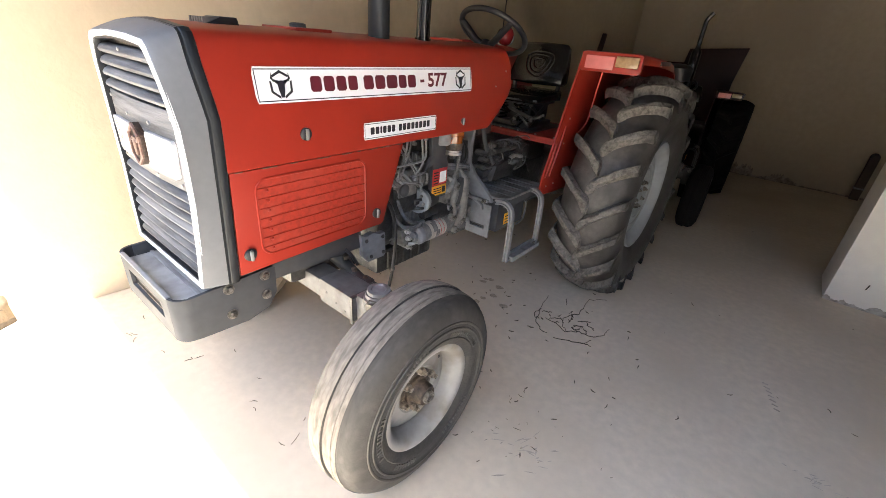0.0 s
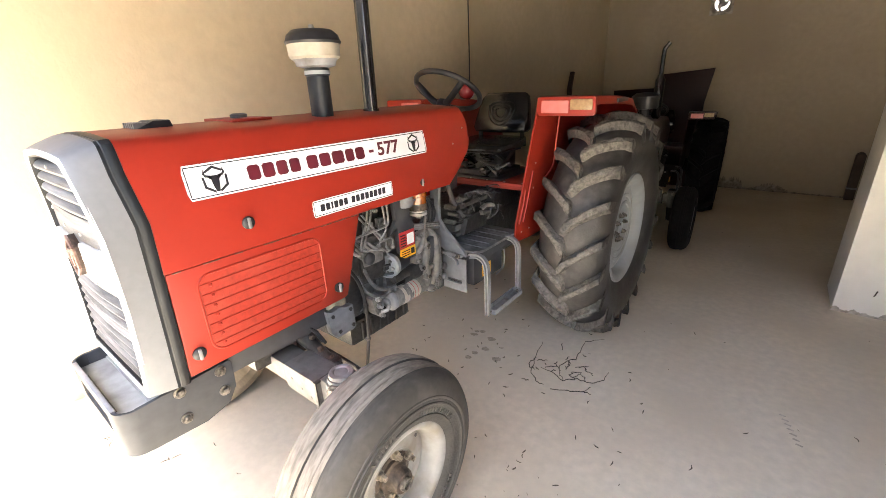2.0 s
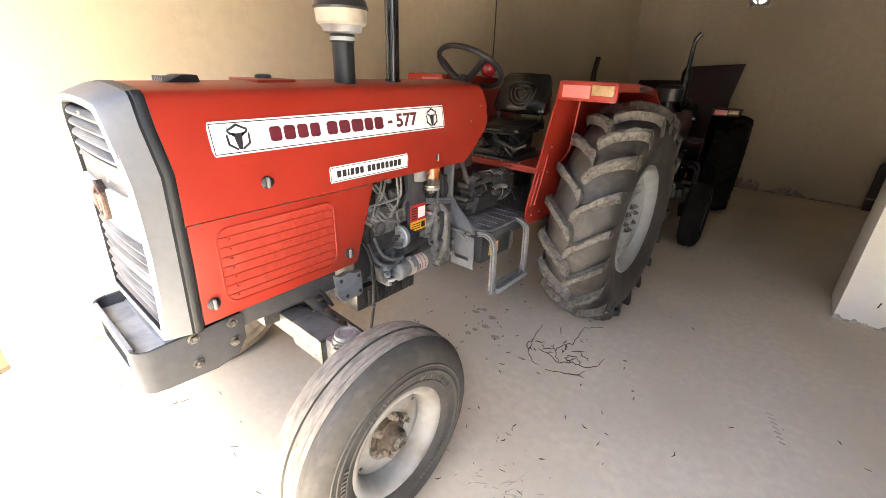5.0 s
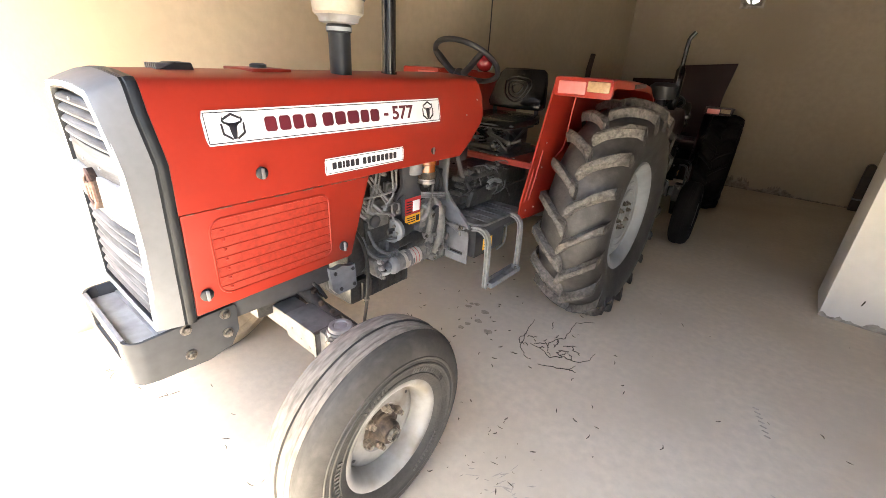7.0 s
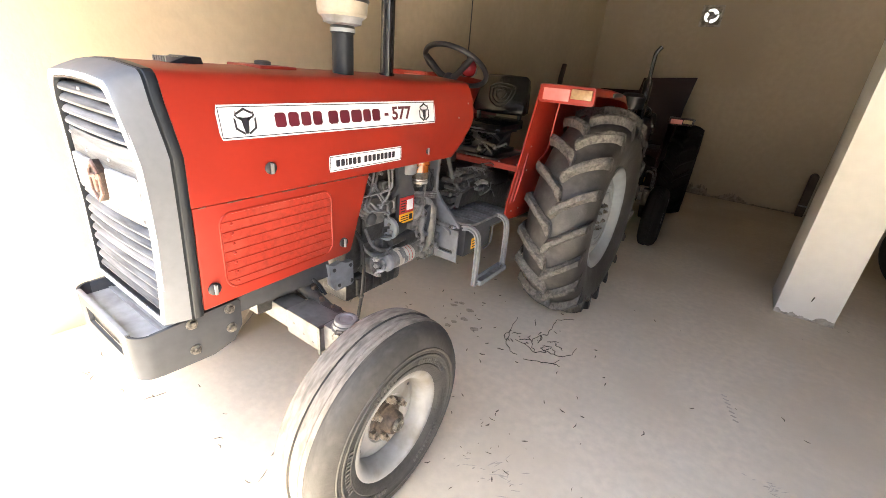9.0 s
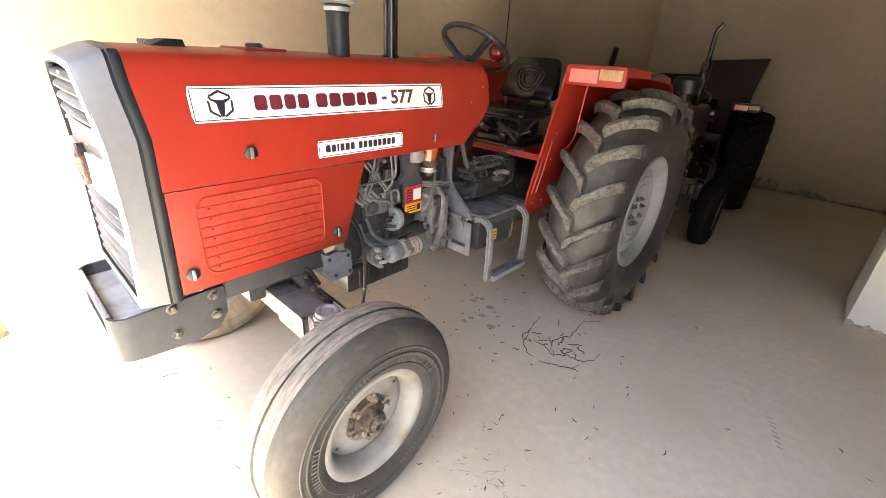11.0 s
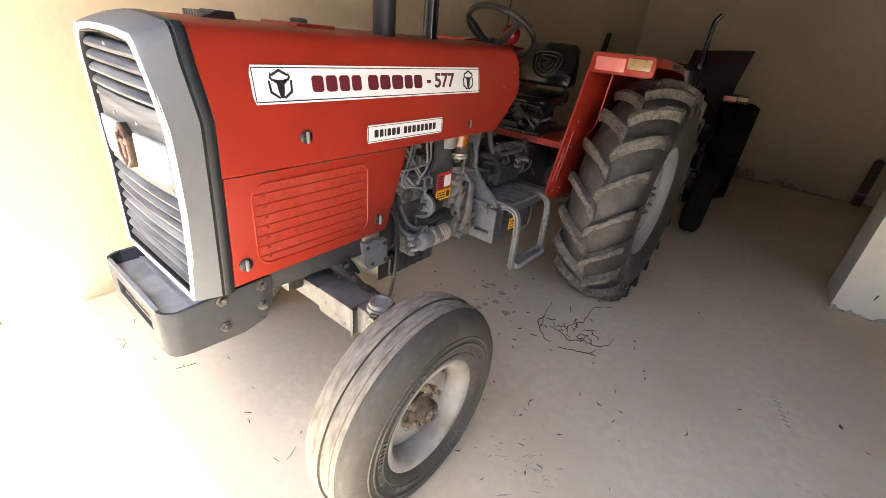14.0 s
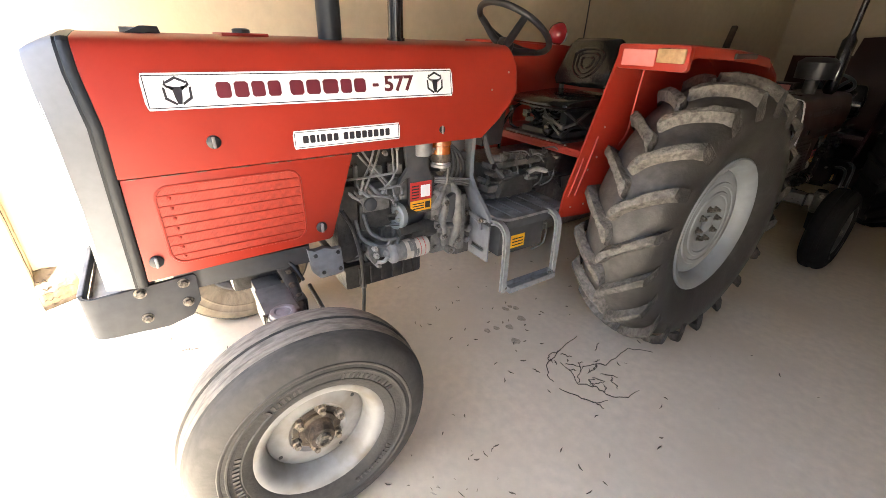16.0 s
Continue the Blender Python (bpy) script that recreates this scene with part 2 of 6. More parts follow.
CHALK = material("dusty_grey_mortar", (0.34, 0.31, 0.265), 0.95, vary=0.3, grain=26, stain=14, stain_colour=(0.50, 0.46, 0.40), stain_at=0.6, bump=0.5, bump_scale=50, spec=0.2)
# For walls out of view; kept dark so they bounce little light.
BOUNCE_CUT = material("bounce_cut_cement", (0.15, 0.137, 0.118), 0.9, vary=0.1, grain=12, stain=1.2, bump=0.2, spec=0.2)
# Tone of the added yard wall, set by the light it sends in.
SKY_BLOCK = material("sky_block_plaster", (0.19, 0.17, 0.145), 0.9, vary=0.1, grain=12, stain=1.2, bump=0.2, spec=0.2)
# Ceiling is out of view; near black so less light bounces to the floor.
CEIL = material("bounce_cut_ceiling", (0.055, 0.051, 0.046), 0.9, vary=0.04, stain=0.8, spec=0.2)
DEBRIS = material("dry_straw", (0.12, 0.095, 0.066), 0.9, vary=0.5, grain=80)
TWIG = material("dry_dark_twig", (0.085, 0.066, 0.045), 0.9, vary=0.4, grain=80)
SCUFF = material("faint_scuff", (0.44, 0.385, 0.315), 0.8, vary=0.25, grain=40)
STAINM = material("oil_spot", (0.36, 0.30, 0.225), 0.9, vary=0.3, grain=60)
WOOD = material("dark_board", (0.05, 0.03, 0.018), 0.6, vary=0.3, grain=18, stain=5)
# Dark red, deepened with the shade at the back of the shed.
SHADED_MAROON = material("shaded_dark_red", (0.020, 0.0019, 0.0020), 0.42, vary=0.15, stain=3, stain_colour=(0.017, 0.0017, 0.0018), spec=0.3)
EARTH = material("pale_yard_ground", (0.36, 0.315, 0.255), 0.95, vary=0.12, grain=6, stain=0.4, stain_colour=(0.28, 0.24, 0.19), bump=0.3, bump_scale=12, spec=0.2)


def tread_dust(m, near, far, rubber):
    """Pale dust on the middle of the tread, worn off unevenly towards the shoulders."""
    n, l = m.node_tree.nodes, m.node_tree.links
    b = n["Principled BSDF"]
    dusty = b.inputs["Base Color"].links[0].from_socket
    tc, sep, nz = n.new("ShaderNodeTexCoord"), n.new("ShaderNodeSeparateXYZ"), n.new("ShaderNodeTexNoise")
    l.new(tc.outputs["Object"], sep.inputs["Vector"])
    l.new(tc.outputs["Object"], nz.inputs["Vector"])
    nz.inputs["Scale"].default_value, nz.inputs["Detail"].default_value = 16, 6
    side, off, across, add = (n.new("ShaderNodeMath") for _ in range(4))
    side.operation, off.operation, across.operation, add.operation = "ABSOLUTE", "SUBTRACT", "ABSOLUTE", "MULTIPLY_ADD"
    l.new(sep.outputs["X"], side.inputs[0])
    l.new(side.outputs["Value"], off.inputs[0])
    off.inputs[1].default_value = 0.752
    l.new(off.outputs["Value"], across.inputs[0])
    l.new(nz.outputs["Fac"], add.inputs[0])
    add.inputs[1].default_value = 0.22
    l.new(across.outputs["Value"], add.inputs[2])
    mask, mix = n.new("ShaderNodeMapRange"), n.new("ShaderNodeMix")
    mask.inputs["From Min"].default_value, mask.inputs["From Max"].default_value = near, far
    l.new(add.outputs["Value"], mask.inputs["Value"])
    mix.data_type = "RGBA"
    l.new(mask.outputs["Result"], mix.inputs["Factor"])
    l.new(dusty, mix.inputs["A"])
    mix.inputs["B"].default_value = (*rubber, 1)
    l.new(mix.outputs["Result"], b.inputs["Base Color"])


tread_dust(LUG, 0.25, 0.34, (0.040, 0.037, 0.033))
tread_dust(TREAD, 0.15, 0.29, (0.038, 0.035, 0.031))


def concrete():
    """Trowelled cement floor: pale dust, darker damp clouds, fine pitting."""
    return material("cement_floor", (0.63, 0.545, 0.425), 0.72, vary=0.07, grain=22, stain=1.1, stain_colour=(0.56, 0.476, 0.36), stain_at=0.55, bump=0.12, bump_scale=35, spec=0.3)


FLOOR = concrete()


def perforated():
    """Red paint over a fine punched mesh."""
    m = material("red_mesh", (0.30, 0.026, 0.013), 0.45, vary=0.22, grain=60, stain=12, stain_colour=(0.35, 0.05, 0.028))
    n, l = m.node_tree.nodes, m.node_tree.links
    tc, v, b = n.new("ShaderNodeTexCoord"), n.new("ShaderNodeTexVoronoi"), n.new("ShaderNodeBump")
    v.inputs["Scale"].default_value, v.inputs["Randomness"].default_value = 260, 0.3
    l.new(tc.outputs["Object"], v.inputs["Vector"])
    b.inputs["Strength"].default_value, b.inputs["Distance"].default_value = 0.35, 0.003
    l.new(v.outputs["Distance"], b.inputs["Height"])
    l.new(b.outputs["Normal"], n["Principled BSDF"].inputs["Normal"])
    return m


MESHRED = perforated()


# ---- mesh tools ----
def box(bm, x0, x1, y0, y1, z0, z1, bevel=0.0):
    r = bmesh.ops.create_cube(bm, size=1, matrix=Matrix.LocRotScale(((x0 + x1) / 2, (y0 + y1) / 2, (z0 + z1) / 2), None, (abs(x1 - x0), abs(y1 - y0), abs(z1 - z0))))
    if bevel:
        edges = list({e for v in r["verts"] for e in v.link_edges})
        bmesh.ops.bevel(bm, geom=edges, offset=bevel, segments=2, affect="EDGES", profile=0.6)
    return bm


def prism(bm, pts, axis, a, b, bevel=0.0):
    """A polygon of two coordinates, drawn out along the third axis from a to b."""
    def at(p, q):
        return {"x": (q, p[0], p[1]), "y": (p[0], q, p[1]), "z": (p[0], p[1], q)}[axis]
    lo = [bm.verts.new(at(p, a)) for p in pts]
    hi = [bm.verts.new(at(p, b)) for p in pts]
    made = [bm.faces.new(lo), bm.faces.new(hi[::-1])]
    for i in range(len(pts)):
        j = (i + 1) % len(pts)
        made.append(bm.faces.new((lo[j], lo[i], hi[i], hi[j])))
    bmesh.ops.recalc_face_normals(bm, faces=made)
    if bevel:
        edges = list({e for f in made for e in f.edges})
        bmesh.ops.bevel(bm, geom=edges, offset=bevel, segments=2, affect="EDGES", profile=0.6)
    return bm


def loft(bm, rings, cap0=True, cap1=True, closed=True):
    rows = [[bm.verts.new(p) for p in r] for r in rings]
    made = []
    n = len(rows[0])
    for a, b in zip(rows, rows[1:]):
        for i in range(n if closed else n - 1):
            j = (i + 1) % n
            made.append(bm.faces.new((a[i], a[j], b[j], b[i])))
    if cap0 and closed:
        made.append(bm.faces.new(rows[0][::-1]))
    if cap1 and closed:
        made.append(bm.faces.new(rows[-1]))
    bmesh.ops.recalc_face_normals(bm, faces=made)
    return bm


def frame_of(d):
    d = Vector(d).normalized()
    u = d.cross(Vector((0, 0, 1)) if abs(d.z) < 0.9 else Vector((1, 0, 0))).normalized()
    return d, u, d.cross(u)


def lathe(bm, prof, centre, axis, seg=32, cap=True):
    """prof: (distance along the axis, radius)."""
    d, u, w = frame_of(axis)
    c = Vector(centre)
    rings = [[c + d * h + (u * math.cos(2 * math.pi * i / seg) + w * math.sin(2 * math.pi * i / seg)) * max(r, 1e-4) for i in range(seg)] for h, r in prof]
    return loft(bm, rings, cap, cap)


def rod(bm, a, b, r, seg=12):
    a, b = Vector(a), Vector(b)
    return lathe(bm, [(0, r), ((b - a).length, r)], a, b - a, seg)


def spline(pts, n=6):
    pts = [Vector(p) for p in pts]
    ext = [2 * pts[0] - pts[1], *pts, 2 * pts[-1] - pts[-2]]
    out = []
    for i in range(1, len(ext) - 2):
        p0, p1, p2, p3 = ext[i - 1:i + 3]
        for k in range(n):
            t = k / n
            out.append(0.5 * (2 * p1 + (p2 - p0) * t + (2 * p0 - 5 * p1 + 4 * p2 - p3) * t * t + (3 * p1 - p0 - 3 * p2 + p3) * t ** 3))
    return out + [pts[-1]]


def tube(bm, pts, r, seg=8, n=6, smooth=True):
    """A round bar along a line; r may be a list of radii along it."""
    path = spline(pts, n) if smooth else [Vector(p) for p in pts]
    up, rings = None, []
    for i, p in enumerate(path):
        d = (path[min(i + 1, len(path) - 1)] - path[max(i - 1, 0)]).normalized()
        if up is None:
            _, up, _ = frame_of(d)
        up = (up - d * up.dot(d)).normalized()
        w = d.cross(up)
        rr = r if not isinstance(r, (list, tuple)) else np.interp(i / (len(path) - 1), np.linspace(0, 1, len(r)), r)
        rings.append([p + (up * math.cos(2 * math.pi * k / seg) + w * math.sin(2 * math.pi * k / seg)) * rr for k in range(seg)])
    return loft(bm, rings)


def ball(bm, c, r, seg=16):
    bmesh.ops.create_uvsphere(bm, u_segments=seg, v_segments=max(6, seg // 2), radius=r, matrix=Matrix.Translation(c))
    return bm


def mesh_of(name, bm, mat, angle=38):
    me = bpy.data.meshes.new(name)
    bm.to_mesh(me)
    bm.free()
    me.materials.append(mat)
    me.polygons.foreach_set("use_smooth", [True] * len(me.polygons))
    me.set_sharp_from_angle(angle=radians(angle))
    return me


def part(name, bm, mat, parent, label="", angle=38):
    ob = new(name, mesh_of(name, bm, mat, angle))
    ob.parent = parent
    if label:
        tagged(ob, label)
    return ob


def thing(name, x, y, z, label, category, group="", kind=""):
    ob = new(name)
    ob.empty_display_size = 0.1
    ob.location = (x, y, z)
    return tagged(ob, label, category, group, kind)


def solo(name, bm, mat, label, category, kind="", group="", angle=38):
    return tagged(new(name, mesh_of(name, bm, mat, angle)), label, category, group, kind)


def B():
    return bmesh.new()


# ---- the room ----
WALL_Y, CEIL_Z, LINTEL = 8.36, 3.7, 2.8
solo("floor", box(B(), -3.1, 4.9, -0.15, 8.6, -0.12, 0.0), FLOOR, "bare trowelled cement floor, dusty and pale", "floor", "structure")
solo("ground", prism(B(), [(-400, -400), (400, -400), (400, 400), (-400, 400)], "z", -0.25, -0.13), EARTH, "pale sunlit yard ground outside the shed", "ground", "structure")
# Added out of view: keeps low sky light off the back of the shed.
solo("wall_yard", box(B(), -14, 14, -6.75, -6.5, -0.13, 5.3), SKY_BLOCK, "added unseen wall across the yard that blocks the low sky", "wall", "structure")
apron = solo("pavement", box(B(), -8, 10, -6, -0.16, -0.129, -0.012), EARTH, "sunlit cement apron before the opening", "pavement", "structure")
solo("wall_north", box(B(), -2.6, 4.9, WALL_Y, WALL_Y + 0.23, 0, CEIL_Z), SHADED_PLASTER, "cream plastered back wall, its shade put into a darker colour", "wall", "structure")
WL = [(-2.615, 0.09), (-2.205, WALL_Y - 0.001), (-2.45, WALL_Y - 0.001), (-2.86, 0.09)]
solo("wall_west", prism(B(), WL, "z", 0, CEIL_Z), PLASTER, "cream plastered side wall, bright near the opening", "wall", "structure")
solo("wall_east", box(B(), 4.6, 4.83, 0.0, WALL_Y, 0, CEIL_Z), BOUNCE_CUT, "unseen side wall beyond the second bay, dark to cut bounced light", "wall", "structure")
solo("ceiling", box(B(), -3.1, 4.9, -0.15, WALL_Y + 0.3, CEIL_Z, CEIL_Z + 0.15), CEIL, "unseen ceiling slab, near black to cut bounced light", "ceiling", "structure")
jamb = B()
prism(jamb, [(-2.86, 0.085), (-2.525, 0.085), (-2.505, -0.12), (-2.86, -0.12)], "z", 0, CEIL_Z, 0.006)
solo("trim_jamb", jamb, PLASTER, "cream plastered jamb of the wide opening", "jamb", "structure")
# Out of view; end wall set back to let light in from the right.
front = B()
box(front, -2.86, 4.83, -0.15, 0.08, LINTEL, CEIL_Z)
box(front, 4.45, 4.83, -0.15, 0.08, 0, LINTEL)
solo("wall_south", front, BOUNCE_CUT, "unseen lintel over the two wide openings, dark to cut bounced light", "wall", "structure")


def column(x0, x1, y0, y1, name, label):
    ob = thing(name, (x0 + x1) / 2, (y0 + y1) / 2, 0, label, "column", kind="structure")
    w, d = (x1 - x0) / 2, (y1 - y0) / 2
    part("shaft", box(B(), -w, w, -d, d, 0.0, CEIL_Z, 0.006), WHITEWASH, ob)
    rng = random.Random(5)
    bm = B()
    pts = [(-w - 0.003, 0.0)]
    n = 70
    for i in range(n + 1):
        u = i / n
        h = 0.012 + 0.05 * max(0.0, noise.noise(Vector((u * 7, 0.4, 0))) + 0.1) + 0.014 * max(0.0, noise.noise(Vector((u * 31, 3.4, 0))))
        pts.append((-w - 0.003 + (2 * w + 0.006) * u, h + 0.004 * rng.random()))
    pts.append((w + 0.003, 0.0))
    prism(bm, pts, "y", -d - 0.004, -d + 0.01)
    part("chipped_base", bm, CHALK, ob, "chipped plaster along the foot")
    bm = B()
    prism(bm, [(0.0, 0.16), (0.008, 0.165), (0.016, 0.205), (0.008, 0.207)], "y", -d - 0.0025, -d + 0.005)
    part("chip", bm, PEEL_SHADOW, ob)
    return ob


column(0.955, 1.337, 4.35, 4.84, "column_1", "white plastered square column with a chipped foot")
column(0.955, 1.337, -0.14, 0.06, "column_2", "white plastered column beside the opening")


def ragged_band(name, x0, x1, y, label):
    """Broken edge of bare cement along the foot of the back wall."""
    rng = random.Random(11)
    bm = B()
    shape = ((-0.62, 0.05), (-0.45, 0.13), (-0.26, 0.145), (0.05, 0.145), (0.09, 0.03), (0.24, 0.04), (0.34, 0.10), (0.50, 0.12), (0.60, 0.05), (0.68, 0.018), (1.0, 0.020), (1.7, 0.022))
    n = 200
    top = []
    for i in range(n + 1):
        x = x0 + (x1 - x0) * i / n
        (xa, ha), (xb, hb) = next(p for p in zip(shape, shape[1:]) if x <= p[1][0] + 1e-6)
        h = ha + (hb - ha) * (x - xa) / (xb - xa)
        h *= 1 + 0.35 * noise.noise(Vector((x * 17, 2.0, 0))) + 0.25 * rng.uniform(-1, 1)
        top.append((x, max(h, 0.004)))
    prism(bm, [(x0, 0.0), *top, (x1, 0.0)], "y", y - 0.006, y + 0.004)
    return solo(name, bm, GROUT, label, "baseboard", "structure")


ragged_band("baseboard", -0.6, 1.7, WALL_Y - 0.003, "ragged smear of cement along the wall foot")


def jamb_damage():
    rng = random.Random(3)
    bm = B()

    def ring(z, reach):
        """Outline of the broken foot at the height z; reach draws it back to the wall."""
        n = 14
        line = []
        for i in range(n + 1):
            u = i / n
            x, y = -2.500 - 0.108 * u, 0.088 + 0.197 * u
            line.append((x + (-2.612 - x) * (1 - reach) + 0.004 * rng.uniform(-1, 1), y, z + (0.02 * noise.noise(Vector((u * 6, z * 9, 0))) if z > 0.1 else 0)))
        return [(-2.64, 0.088, z), *line, (-2.64, 0.285, z)]
    loft(bm, [ring(0.0, 0.97), ring(0.012, 1.0), ring(0.105, 1.02), ring(0.125, 0.90), ring(0.150, 0.78), ring(0.215, 0.30), ring(0.235, 0.10)])
    foot = solo("trim_patch", bm, FLAKING_SHADED, "cracked and flaking plaster foot of the jamb, darkened for its shade", "plaster patch", "structure")
    for z, u0, u1, w in ((0.108, 0.0, 0.85, 0.005), (0.135, 0.10, 0.55, 0.004), (0.175, 0.0, 0.30, 0.004), (0.205, 0.25, 0.6, 0.003), (0.062, 0.05, 0.45, 0.004)):
        pts = []
        for k in range(9):
            u = u0 + (u1 - u0) * k / 8
            grow = float(np.interp(z, (0.0, 0.105, 0.15, 0.215, 0.235), (0.98, 1.02, 0.78, 0.30, 0.10)))
            x = -2.500 - 0.108 * u
            pts.append((x + (-2.612 - x) * (1 - grow), 0.088 + 0.197 * u, z + 0.012 * rng.uniform(-1, 1)))
        part("crack", tube(B(), pts, [w * 0.4, w, w * 0.6, w, w * 0.3], 5, 2), PEEL_SHADOW, foot)
    # Dark strip drawn for the shadow below the plaster edge.
    bm = B()
    prism(bm, [(-2.497, 0.092), (-2.604, 0.285), (-2.62, 0.285), (-2.62, 0.092)], "z", 0.0, 0.030)
    part("bare_foot", bm, PEEL_SHADOW, foot, "dark strip for the shadow under the broken plaster")
    bm = B()
    pts = [(-2.553 + 0.006 * rng.uniform(-1, 1), 0.089 + 0.002 * rng.random(), 0.02 + 0.06 * i) for i in range(44)]
    tube(bm, pts, [0.004, 0.002, 0.005, 0.002, 0.004, 0.002], 5, 1)
    solo("trim_crack", bm, WOOD, "dark crack down the jamb edge", "crack", "structure")


jamb_damage()


def vent_block():
    """Square pierced block with three curved openings through which the day shows."""
    ob = thing("vent_block", -0.61, WALL_Y, 2.63, "square pierced vent block with three bright curved openings", "vent", kind="structure")
    bm = B()
    for a, b, c, d in ((-0.145, 0.145, -0.145, -0.115), (-0.145, 0.145, 0.115, 0.145), (-0.145, -0.115, -0.115, 0.115), (0.115, 0.145, -0.115, 0.115)):
        box(bm, a, b, -0.012, 0.004, c, d, 0.003)
    part("frame", bm, CHALK, ob, "dusty grey frame")
    part("backing", box(B(), -0.115, 0.115, -0.004, 0.004, -0.115, 0.115), GROUT, ob, "shaded recess of the block")
    glow = bpy.data.materials.new("daylight_in_vent")
    glow.use_nodes = True
    e = glow.node_tree.nodes["Principled BSDF"]
    e.inputs["Base Color"].default_value = (0.8, 0.8, 0.8, 1)
    e.inputs["Emission Color"].default_value = (1, 0.98, 0.94, 1)
    e.inputs["Emission Strength"].default_value = 0.45
    for k in range(3):
        a0 = 2 * math.pi * k / 3 + 0.5
        out, inn = [], []
        for i in range(9):
            a = a0 + 1.75 * i / 8
            out.append((0.090 * math.cos(a), 0.090 * math.sin(a)))
            inn.append(((0.046 + 0.038 * (i / 8) ** 1.5) * math.cos(a), (0.046 + 0.038 * (i / 8) ** 1.5) * math.sin(a)))
        part("opening", prism(B(), out + inn[::-1], "y", -0.007, -0.0045), glow, ob, "daylight through a curved opening")
    return ob


vent_block()

wire = B()
tube(wire, [(-2.390, 4.52, 3.69), (-2.388, 4.515, 2.6), (-2.384, 4.52, 1.9), (-2.387, 4.515, 1.5), (-2.385, 4.52, 0.9)], 0.006, 6)
solo("hanging_cable", wire, BLACK, "thin dark cable hanging down the cream wall", "cable")


# ---- the tractor ----
# x: to its own left-hand-drive side seen from the front, y: towards its rear, z: up; the origin lies on the floor under the front axle
CX, FA = -1.19, 1.165
tractor = thing("tractor", CX, FA, 0, "red farm tractor with grey nose and dusty tyres, parked on cement", "tractor", "tractors")

HOOD = [(0.290, 1.178), (0.2885, 1.25), (0.286, 1.33), (0.281, 1.372), (0.2625, 1.472), (0.247, 1.530), (0.238, 1.547), (0.222, 1.557), (0.10, 1.567), (0.0, 1.571)]


def side_x(z):
    """Half width of the hood at a height."""
    zs = [p[1] for p in HOOD]
    return float(np.interp(z, zs, [p[0] for p in HOOD]))


def rear_y(z):
    return float(np.interp(z, [1.178, 1.23, 1.31, 1.40, 1.50, 1.571], [1.00, 1.07, 1.16, 1.215, 1.195, 1.15]))


def edge_y(z):
    """How far the joint between hood and nose lies forward of its waist."""
    return -0.016 * min(max((z - 1.33) / 0.15, 0), 1) - 0.018 * min(max((1.33 - z) / 0.52, 0), 1)


def build_hood():
    half = [HOOD[0], (0.2899, 1.182)] + HOOD[1:]
    prof = half + [(-x, z) for x, z in half[-2::-1]]
    bm = B()
    along = [0.0, 0.003] + [k / 14 for k in range(1, 14)] + [0.997, 1.0]
    rows = []
    for x, z in prof:
        y0, y1 = -0.356 + edge_y(z), rear_y(z)
        rows.append([bm.verts.new((x, y0 + (y1 - y0) * u, z)) for u in along])
    for a, b in zip(rows, rows[1:]):
        for k in range(len(along) - 1):
            bm.faces.new((a[k], a[k + 1], b[k + 1], b[k]))
    bmesh.ops.recalc_face_normals(bm, faces=bm.faces)
    ob = part("hood", bm, RED, tractor, "glossy red sheet-metal hood", 50)
    m = ob.modifiers.new("thickness", "SOLIDIFY")
    m.thickness, m.offset = 0.005, -1
    return ob


hood = build_hood()


def latch(y, z, parent):
    x = side_x(z) if z > 1.178 else 0.291
    bm = B()
    lathe(bm, [(0, 0.021), (0.006, 0.021), (0.009, 0.017)], (x - 0.001, y, z), (1, 0, 0), 20)
    k = part("latch", bm, BLACK, parent, "black quarter-turn latch")
    bm = B()
    box(bm, x + 0.005, x + 0.017, y - 0.0045, y + 0.0045, z - 0.018, z + 0.018, 0.002)
    part("latch_wing", bm, GREY_LT, k)


latch(-0.087, 1.264, hood)
bm = B()
lathe(bm, [(0, 0.015), (0.004, 0.015)], (side_x(1.231) - 0.001, 0.784, 1.231), (1, 0, 0), 16)
lock = part("latch", bm, BLACK, hood)
bm = B()
box(bm, side_x(1.231) + 0.002, side_x(1.231) + 0.010, 0.781, 0.787, 1.214, 1.248, 0.002)
part("latch_wing", bm, GREY_LT, lock)
for y, z in ((1.15, 1.45), (1.05, 1.38)):
    bm = B()
    lathe(bm, [(0, 0.005), (0.004, 0.004)], (side_x(z) - 0.001, y, z), (1, 0, 0), 10)
    part("rivet", bm, STEEL, hood)


def on_side(y, z, off):
    return (side_x(z) + off, y, z)


def sheet(y0, y1, z0, z1, off, corner=0.008):
    """A sticker that follows the side of the hood."""
    bm = B()
    rows = []
    nz, ny = 5, 10
    for i in range(nz + 1):
        z = z0 + (z1 - z0) * i / nz
        pull = corner if i in (0, nz) else 0
        rows.append([bm.verts.new(on_side(y0 + pull + (y1 - y0 - 2 * pull) * k / ny, z, off)) for k in range(ny + 1)])
    for a, b in zip(rows, rows[1:]):
        for k in range(ny):
            bm.faces.new((a[k], a[k + 1], b[k + 1], b[k]))
    bmesh.ops.recalc_face_normals(bm, faces=bm.faces)
    return bm


def glyph(bm, polys, y, z, h, off):
    for poly in polys:
        f = bm.faces.new([bm.verts.new(on_side(y + p * h, z + q * h, off)) for p, q in poly])
    return bm


